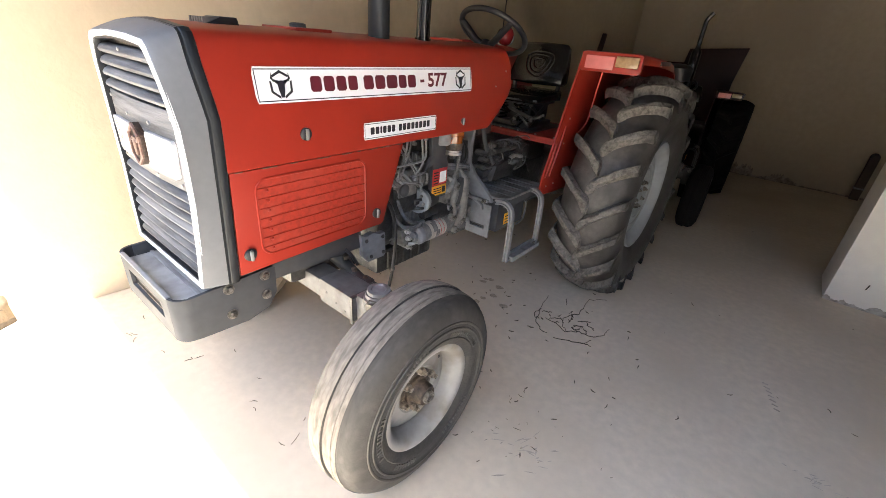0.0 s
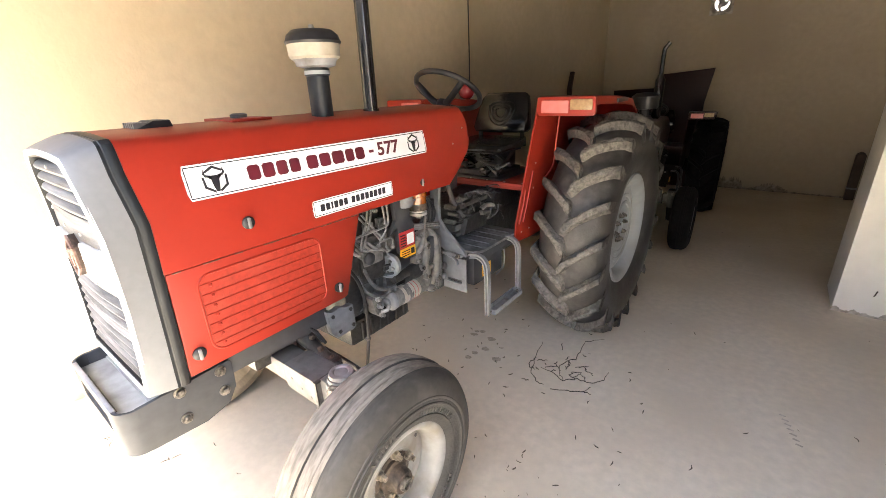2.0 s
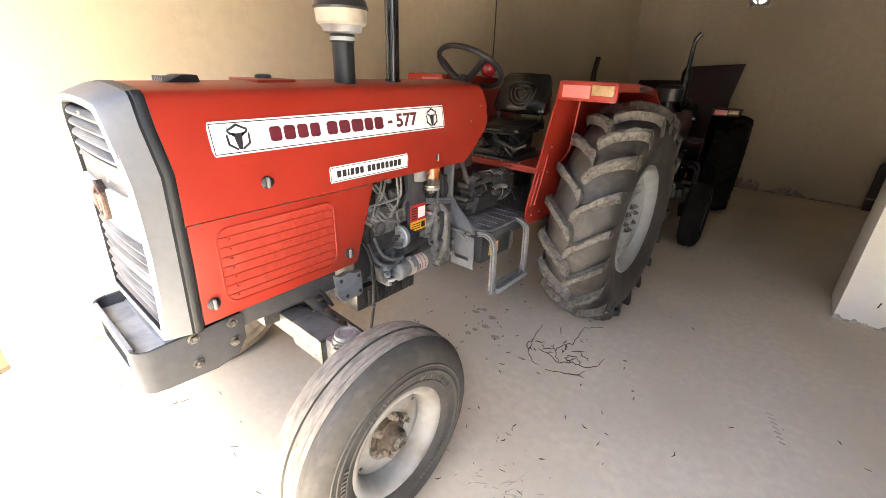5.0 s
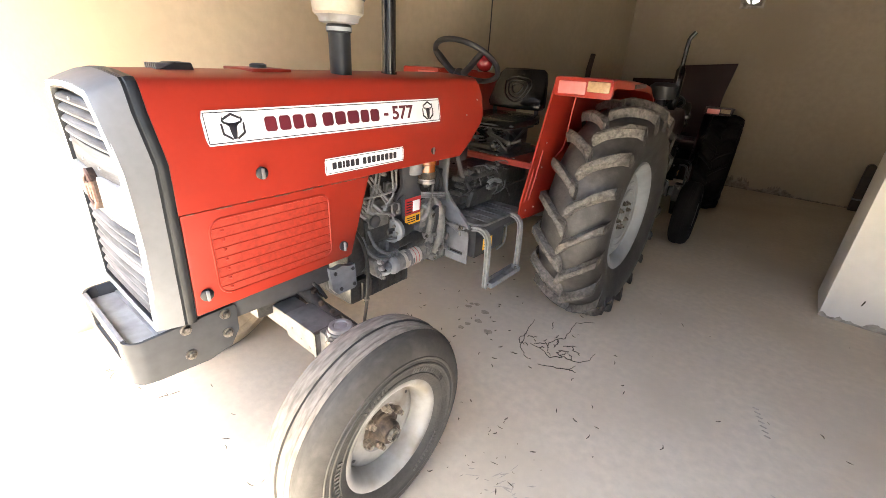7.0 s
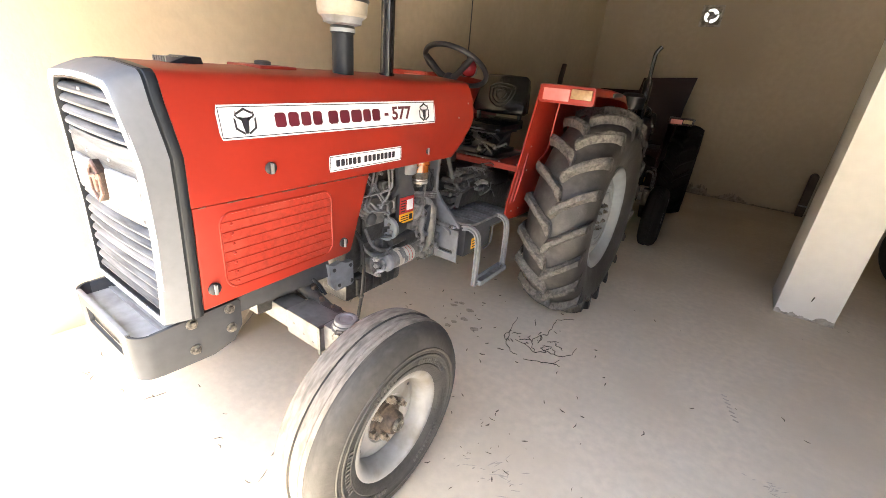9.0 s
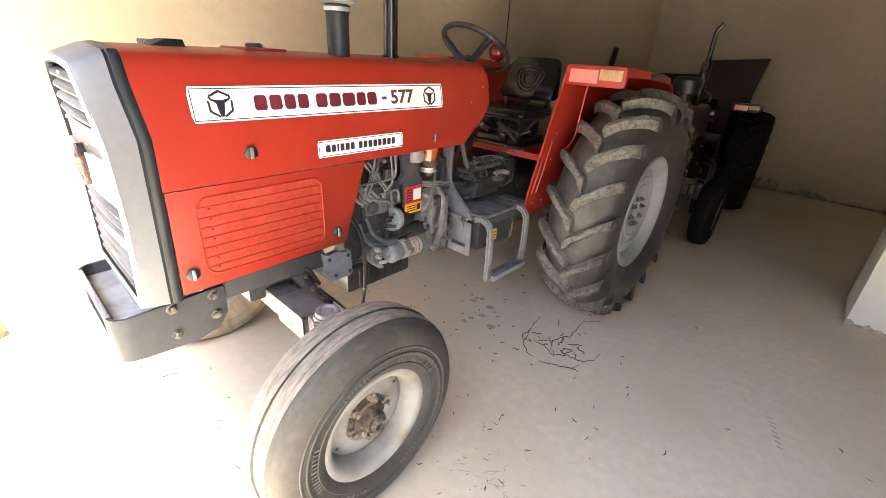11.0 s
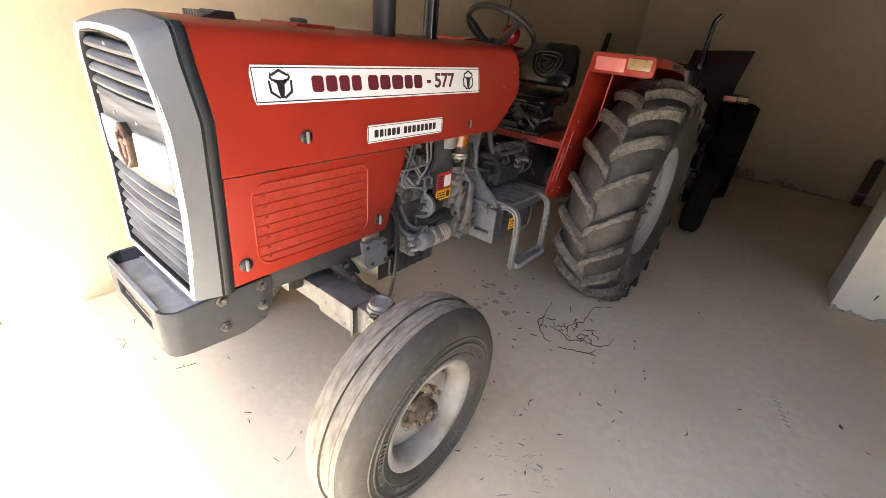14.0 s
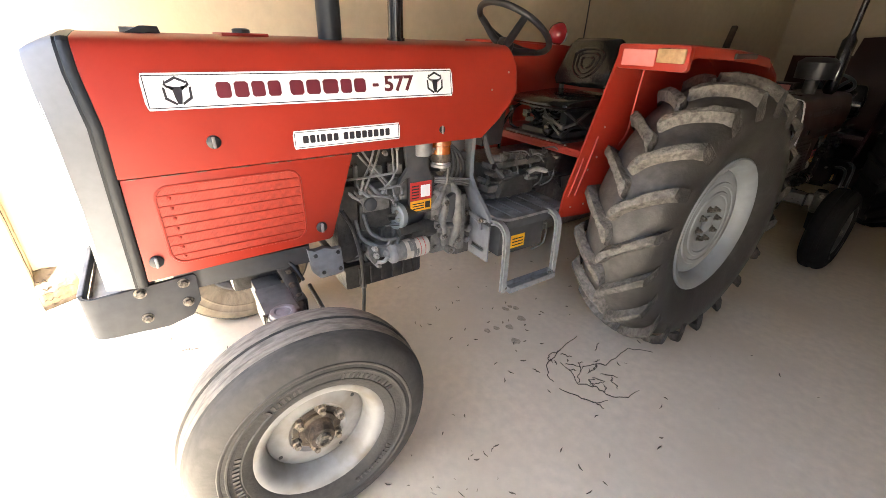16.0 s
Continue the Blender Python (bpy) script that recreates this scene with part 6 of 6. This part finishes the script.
def steering():
    c, nrm = Vector((-0.015, 1.41, 1.632)), Vector((0, 0.19, 0.29)).normalized()
    u, w = Vector((1, 0, 0)), nrm.cross(Vector((1, 0, 0)))
    bm = B()
    R = 0.200
    path = [c + (u * math.cos(a) + w * math.sin(a)) * R for a in [2 * math.pi * k / 48 for k in range(49)]]
    tube(bm, path, 0.0155, 10, 1, smooth=False)
    ob = part("steering_wheel", bm, BLACK, tractor, "black three-spoke steering wheel")
    for a in (radians(90), radians(-30), radians(210)):
        bm = B()
        d = u * math.cos(a) + w * math.sin(a)
        tube(bm, [c - nrm * 0.095, c + d * R * 0.35 - nrm * 0.080, c + d * R * 0.75 - nrm * 0.030, c + d * R], [0.022, 0.020, 0.018, 0.016], 10)
        part("spoke", bm, BLACK, ob)
    bm = B()
    lathe(bm, [(-0.13, 0.03), (-0.10, 0.044), (-0.075, 0.042), (-0.068, 0.036), (-0.066, 0.0)], c, nrm, 20)
    part("wheel_boss", bm, BLACK, ob)
    bm = B()
    rod(bm, c - nrm * 0.11, c - nrm * 0.40, 0.026, 14)
    part("steering_column", bm, BLACK, tractor, "black steering column")
    bm = B()
    prism(bm, [(1.10, 1.10), (1.10, 1.53), (1.19, 1.55), (1.27, 1.50), (1.23, 1.10)], "x", -0.20, 0.17, 0.012)
    da = part("dashboard", bm, BLACK, tractor, "black instrument panel behind the hood")
    for x in (-0.10, 0.0, 0.10):
        part("gauge", lathe(B(), [(0, 0.034), (0.010, 0.034), (0.012, 0.028)], (x, 1.235, 1.50), (0, 0.75, 0.65), 20), GLOSSY, da)
    bm = B()
    tube(bm, [(0.21, 1.08, 1.17), (0.215, 1.12, 1.06), (0.225, 1.19, 0.96), (0.24, 1.26, 0.93), (0.24, 1.34, 0.925)], 0.013, 8)
    pd = part("clutch_pedal", bm, GREY, tractor, "bent grey pedal arm")
    bm = B()
    prism(bm, [(0.20, 1.33), (0.29, 1.33), (0.29, 1.40), (0.20, 1.40)], "z", 0.925, 0.940, 0.003)
    part("pedal_pad", bm, CAST, pd)
    for k in range(5):
        part("pedal_tooth", box(B(), 0.202 + 0.018 * k, 0.210 + 0.018 * k, 1.325, 1.345, 0.94, 0.952), CAST, pd)
    bm = B()
    tube(bm, [(-0.09, 1.44, 0.95), (-0.10, 1.46, 1.12), (-0.07, 1.50, 1.22)], 0.009, 8)
    ball(bm, (-0.07, 1.50, 1.23), 0.02, 10)
    part("gear_lever", bm, GLOSSY, tractor)


steering()

# lamp on the far fender
bm = B()
lathe(bm, [(-0.075, 0.004), (-0.070, 0.028), (-0.045, 0.055), (-0.005, 0.068), (0.012, 0.066), (0.016, 0.058), (0.02, 0.0)], (-0.375, 2.13, 1.628), (0.15, 0.8, 0.1), 24)
pl = part("work_lamp", bm, LAMPRED, tractor, "round red work lamp on the far fender")
bm = B()
tube(bm, [(-0.445, 2.13, 1.63), (-0.44, 2.13, 1.58), (-0.47, 2.14, 1.56)], 0.006, 6)
tube(bm, [(-0.305, 2.13, 1.63), (-0.33, 2.13, 1.575), (-0.45, 2.14, 1.565)], 0.006, 6)
part("lamp_bracket", bm, PIPE, pl)

bm = B()
lathe(bm, [(1.555, 0.036), (1.575, 0.036), (1.577, 0.031), (2.50, 0.031), (2.502, 0.027), (2.40, 0.027)], (0.107, 0.667, 0), (0, 0, 1), 28)
exhaust = part("exhaust_pipe", bm, GLOSSY, tractor, "tall glossy black exhaust pipe")
bm = B()
lathe(bm, [(1.555, 0.043), (1.712, 0.043), (1.714, 0.048), (1.738, 0.048), (1.740, 0.044), (1.746, 0.044)], (0.127, 0.383, 0), (0, 0, 1), 28)
air = part("air_intake", bm, GASKET, tractor, "dark grey air intake pipe with a pale bowl pre-cleaner")
part("intake_clamp", lathe(B(), [(1.718, 0.050), (1.732, 0.050)], (0.127, 0.383, 0), (0, 0, 1), 28), RIM_GREY, air, "pale clamp ring")
bm = B()
lathe(bm, [(1.742, 0.050), (1.748, 0.074), (1.764, 0.078), (1.774, 0.090)], (0.127, 0.383, 0), (0, 0, 1), 36)
part("bowl_base", bm, GREY_LT, air)
part("bowl", lathe(B(), [(1.772, 0.088), (1.780, 0.096), (1.826, 0.100), (1.830, 0.100)], (0.127, 0.383, 0), (0, 0, 1), 40), CREAM, air, "cream plastic pre-cleaner bowl")
bm = B()
lathe(bm, [(1.824, 0.102), (1.832, 0.106), (1.838, 0.102), (1.856, 0.096), (1.872, 0.076), (1.878, 0.034), (1.880, 0.0)], (0.127, 0.383, 0), (0, 0, 1), 40)
cap = part("bowl_cap", bm, BLACK, air, "black domed cap")
part("wing_nut", lathe(B(), [(1.878, 0.012), (1.892, 0.010), (1.894, 0.0)], (0.127, 0.383, 0), (0, 0, 1), 10), STEEL, cap)

bm = B()
prism(bm, [(-0.265, 1.562), (-0.205, 1.590), (-0.155, 1.590), (-0.148, 1.562)], "x", -0.045, 0.060, 0.004)
sc = part("air_scoop", bm, BLACK, tractor, "black slotted scoop on the hood")
for k in range(6):
    part("scoop_slot", box(B(), -0.040 + 0.017 * k, -0.032 + 0.017 * k, -0.258, -0.212, 1.566, 1.586), CAST, sc)
part("filler_lid", box(B(), -0.11, 0.11, 0.02, 0.17, 1.566, 1.577, 0.004), RED_IN, tractor, "low dark red filler lid on the hood")
part("filler_knob", lathe(B(), [(0, 0.03), (0.012, 0.03), (0.016, 0.02)], (0, 0.10, 1.576), (0, 0, 1), 16), BLACK, tractor)


# ---- the second tractor, smaller, behind ----
SCALE2 = 0.80
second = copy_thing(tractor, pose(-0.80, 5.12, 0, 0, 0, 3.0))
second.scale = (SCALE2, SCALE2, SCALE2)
tagged(second, "smaller dark red tractor with upright muffler, coloured near black for the shade behind")
# Stand-in colours that carry the back's shade, in place of the tractor's own.
swap = {"red_paint": SHADED_MAROON, "red_paint_dusty": SHADED_MAROON, "red_mesh": SHADED_MAROON, "white_vinyl_sticker": SHADED_MAROON, "dark_maroon_ink": INK_BLACK, "silver_paint": CAST_DK, "rim_paint": CAST_DK, "grey_rim_paint": CAST_DK, "dusty_tyre_rubber": SHADE_BLACK, "brown_dusty_rubber": SHADE_BLACK, "tyre_rubber": SHADE_BLACK, "worn_lug_rubber": SHADE_BLACK, "worn_tray_floor": CAST_DK, "scuffed_axle_paint": CAST_DK, "dusty_tread_rib": SHADE_BLACK, "clean_sidewall_rubber": SHADE_BLACK, "worn_grey_paint": SHADE_BLACK, "grey_paint": SHADE_BLACK, "dull_tray_paint": SHADE_BLACK, "cast_iron": SHADE_BLACK, "greasy_gearbox_casting": SHADE_BLACK, "dark_casting": SHADE_BLACK, "grey_hose_rubber": SHADE_BLACK, "fuel_pipe_steel": SHADE_BLACK, "dusty_rear_tyre_rubber": SHADE_BLACK, "scuffed_step_paint": CAST_DK, "blue_grey_paint": SHADE_BLACK, "scuffed_foot_plate": SHADE_BLACK, "bare_steel": CAST_DK, "lit_inner_sidewall": SHADE_BLACK}
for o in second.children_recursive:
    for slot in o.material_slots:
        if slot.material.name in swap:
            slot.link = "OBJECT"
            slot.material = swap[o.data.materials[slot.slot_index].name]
gone = [o for o in second.children if o.name.split(".")[0] in ("exhaust_pipe", "air_scoop", "air_intake")]
for o in gone:
    for q in (*o.children_recursive, o):
        bpy.data.objects.remove(q)
bm = B()
lathe(bm, [(1.55, 0.03), (1.60, 0.06), (2.06, 0.06), (2.10, 0.035), (2.12, 0.03)], (0.15, 0.667, 0), (0, 0, 1), 20)
mf = part("muffler", bm, GLOSSY, second, "upright black muffler")
bm = B()
tube(bm, [(0.15, 0.667, 2.10), (0.15, 0.667, 2.36), (0.158, 0.667, 2.43), (0.208, 0.667, 2.505)], 0.028, 12)
part("tail_pipe", bm, GLOSSY, mf, "curved black tail pipe")
bm = B()
lathe(bm, [(1.55, 0.06), (1.70, 0.06), (1.71, 0.16), (1.86, 0.17), (1.90, 0.12), (1.91, 0.0)], (0.05, 0.383, 0), (0, 0, 1), 28)
part("air_cleaner", bm, BLACK, second, "black round air cleaner")
bm = B()
tube(bm, [(0.11, -0.372, 1.566), (0.235, -0.374, 1.552), (0.268, -0.374, 1.47), (0.297, -0.374, 1.29), (0.299, -0.374, 1.10), (0.297, -0.374, 0.86)], 0.010, 8, 3)
part("nose_moulding", bm, TRIM, second, "bent white moulding round the nose")

# ---- other things in the shed ----
bm = B()
prism(bm, [(-1.95, 0.0), (-1.95, 1.50), (-1.33, 1.52), (-1.30, 1.715), (-0.53, 1.775), (-0.60, 1.30), (-0.62, 0.0)], "y", 8.18, 8.22, 0.004)
solo("sheet_panel", bm, SHADED_MAROON, "tall dark red sheet-metal panel leaning by the back wall", "panel")
post = thing("wooden_post", 1.31, 8.29, 0, "short dark wooden post with rounded top against the back wall", "post")
bm = B()
prism(bm, [(-0.05, 0.0), (-0.05, 0.58)] + [(0.05 * math.cos(a), 0.59 + 0.05 * math.sin(a)) for a in [radians(180 - 22.5 * k) for k in range(9)]] + [(0.05, 0.0)], "y", -0.05, 0.05, 0.008)
shaft = part("post_shaft", bm, WOOD, post)
part("metal_band", box(B(), -0.055, 0.055, -0.056, 0.056, 0.150, 0.172, 0.003), PIPE, post, "pale metal band")
bm = B()
prism(bm, [(6.84, 0.0), (6.94, 0.0), (6.96, 1.60), (7.02, 1.80), (6.97, 1.81), (6.89, 1.60)], "x", -2.25, -2.19, 0.01)
solo("wooden_board", bm, WOOD, "dark wooden board standing by the side wall", "board")
bm = B()
lathe(bm, [(-0.10, 0.22), (-0.13, 0.27), (-0.13, 0.36), (-0.10, 0.42), (0, 0.44), (0.10, 0.42), (0.13, 0.36), (0.13, 0.27), (0.10, 0.22)], (2.10, 5.60, 0.438), (0.35, 1, 0), 40, False)
solo("spare_tyre", bm, SHADE_BLACK, "black spare tyre standing on the floor in the shade", "tyre")


def litter():
    """Straw and husks strewn over the floor."""
    rng = random.Random(4)
    bm = B()
    spots_at = [(-0.26, 1.83), (-0.26, 1.79), (-0.1, 2.08), (0.09, 2.03), (0.38, 2.21), (0.56, 2.59), (0.98, 2.84), (1.08, 2.73), (-0.17, 1.6), (-0.06, 1.56), (-0.09, 1.49), (-0.36, 1.38),
                (-0.01, 2.68), (0.21, 3.44)]
    # single straws near the tray: two ends each
    straws = [(-1.807, 0.509, -1.785, 0.498), (-1.722, 0.376, -1.696, 0.367), (-1.445, 0.574, -1.435, 0.563), (-1.277, 0.608, -1.256, 0.588), (-1.372, 0.393, -1.35, 0.352), (-1.572, 0.983, -1.541, 0.98),
              (-1.295, 0.96, -1.273, 0.971), (-1.136, 0.854, -1.108, 0.85), (-0.916, 0.981, -0.906, 0.966), (-0.888, 0.832, -0.854, 0.84), (-0.864, 0.918, -0.839, 0.86), (-1.818, 0.721, -1.788, 0.724), (-2.211, 0.769, -2.169, 0.76)]
    straws += [(-2.098, 0.644, -2.047, 0.659), (-2.086, 0.663, -2.041, 0.683), (-2.027, 0.675, -1.987, 0.646), (-1.657, 0.765, -1.642, 0.804), (-1.667, 0.803, -1.642, 0.804), (-1.641, 0.81, -1.631, 0.852), (-1.178, 0.859, -1.151, 0.885)]
    for x0, y0, x1, y1 in straws:
        r = rng.uniform(0.0016, 0.0026)
        bend = Vector((y0 - y1, x1 - x0, 0)) * rng.uniform(-0.15, 0.15)
        tube(bm, [(x0, y0, r), Vector(((x0 + x1) / 2, (y0 + y1) / 2, r)) + bend, (x1, y1, r)], [r * 0.5, r, r * 0.5], 4, 2)
    for k in range(150):
        x, y = rng.uniform(-2.4, 2.6), rng.uniform(0.2, 6.0)
        ln, r = rng.uniform(0.006, 0.022), rng.uniform(0.0010, 0.0022)
        if k < len(spots_at):
            (x, y), ln, r = spots_at[k], rng.uniform(0.022, 0.040), rng.uniform(0.0020, 0.0034)
        elif k < 75:
            x, y, ln, r = rng.gauss(-0.75, 0.42), rng.gauss(2.35, 0.45), rng.uniform(0.018, 0.034), rng.uniform(0.0028, 0.0046)
        elif k < 100:
            x, y = rng.gauss(-0.15, 0.20), rng.gauss(1.6, 0.14)
        a = rng.uniform(0, 6.28)
        d = Vector((math.cos(a), math.sin(a), 0)) * ln / 2
        c = Vector((x, y, r + 0.0005))
        tube(bm, [c - d, c + Vector((-d.y, d.x, 0)) * rng.uniform(-0.4, 0.4), c + d], [r * 0.4, r, r * 0.4], 4, 2)
    solo("floor_litter", bm, DEBRIS, "scattered straw, husks and leaf bits on the floor", "litter", "stuff")


litter()


def twigs():
    """Dry thread-like roots beside the rear tyre."""
    rng = random.Random(9)
    ob = thing("dry_twigs", -0.35, 2.5, 0, "loose tangle of thin dry twigs on the floor", "twigs")
    lines = [[(-0.25, 0.26), (-0.216, 0.10), (-0.18, -0.035), (-0.165, -0.086), (-0.078, -0.155), (-0.053, -0.143)], [(-0.205, 0.068), (-0.216, 0.0), (-0.187, -0.054), (-0.176, -0.03)],
             [(-0.133, -0.011), (-0.066, -0.011), (0.024, -0.046), (0.085, 0.011), (0.171, 0.024), (0.221, 0.09), (0.22, 0.183)],
             [(0.024, -0.046), (-0.019, 0.0), (-0.048, 0.077), (-0.023, 0.156), (0.011, 0.196), (0.0, 0.278), (-0.009, 0.421), (0.082, 0.515)],
             [(-0.002, -0.154), (0.085, -0.118), (0.153, -0.084), (0.177, -0.012)], [(-0.139, 0.312), (-0.102, 0.239)], [(-0.028, 0.151), (-0.001, 0.109), (-0.001, 0.056)], [(0.03, 0.046), (0.087, 0.087)]]
    for k in range(16):
        x, y, a = rng.gauss(0.0, 0.09), rng.gauss(0.05, 0.10), rng.uniform(0, 6.28)
        bend = a + rng.uniform(-0.9, 0.9)
        step = rng.uniform(0.018, 0.045)
        lines.append([(x, y), (x + step * math.cos(a), y + step * math.sin(a)), (x + step * (math.cos(a) + math.cos(bend)), y + step * (math.sin(a) + math.sin(bend)))])
    for ln in lines:
        bm = B()
        pts = []
        for (a, b), (c, d) in zip(ln, ln[1:]):
            for k in range(4):
                t = k / 4
                pts.append((a + (c - a) * t + rng.uniform(-0.006, 0.006), b + (d - b) * t + rng.uniform(-0.006, 0.006), 0.003 + 0.003 * rng.random()))
        pts.append((*ln[-1], 0.003))
        tube(bm, pts, [0.0018, 0.0030, 0.0016], 5, 1)
        part("twig", bm, TWIG, ob)


twigs()


def spots():
    rng = random.Random(6)
    for k in range(9):
        x, y = -0.98 + rng.gauss(0, 0.12), 2.56 + rng.gauss(0, 0.13)
        r = rng.uniform(0.010, 0.024)
        pts = [(x + r * (1 + 0.25 * rng.uniform(-1, 1)) * math.cos(a) * 1.3, y + r * (1 + 0.25 * rng.uniform(-1, 1)) * math.sin(a)) for a in [2 * math.pi * i / 12 for i in range(12)]]
        solo("oil_spot", prism(B(), pts, "z", 0.0, 0.0012), STAINM, "small dark oil spot on the cement floor", "stain", group="oil spots under the tractor")


spots()


def floor_marks():
    """A short row of tread prints and a dark scuff on the cement."""
    ob = thing("tread_print", 0.74, 2.75, 0, "faint row of dark tread prints on the cement floor", "stain")
    for k in range(7):
        x, y = -0.04 + 0.011 * k, 0.09 - 0.032 * k
        bm = B()
        prism(bm, [(x - 0.016, y - 0.003), (x + 0.012, y - 0.007), (x + 0.016, y + 0.003), (x - 0.010, y + 0.007)], "z", 0.0, 0.0010)
        part("print_mark", bm, SCUFF, ob)
    rng = random.Random(2)
    for n, cx, cy, sx, sy, long in ((18, 0.93, 2.27, 0.05, 0.02, 0.03), (26, -0.12, 1.52, 0.10, 0.06, 0.05)):
        ob = thing("floor_scuff", cx, cy, 0, "faint scratchy scuff on the cement floor", "stain", "scuffs on the floor")
        for k in range(n):
            x, y, a = rng.gauss(0, sx), rng.gauss(0, sy), rng.gauss(0.9, 0.5)
            d, w = Vector((math.cos(a), math.sin(a))) * long * rng.uniform(0.2, 0.7), rng.uniform(0.0012, 0.004)
            q = Vector((-d.y, d.x)).normalized() * w
            c = Vector((x, y))
            part("scratch", prism(B(), [tuple(c - d), tuple(c - d * 0.2 + q), tuple(c + d), tuple(c + d * 0.1 - q)], "z", 0.0, 0.0008 + 0.00001 * k), SCUFF, ob)


floor_marks()
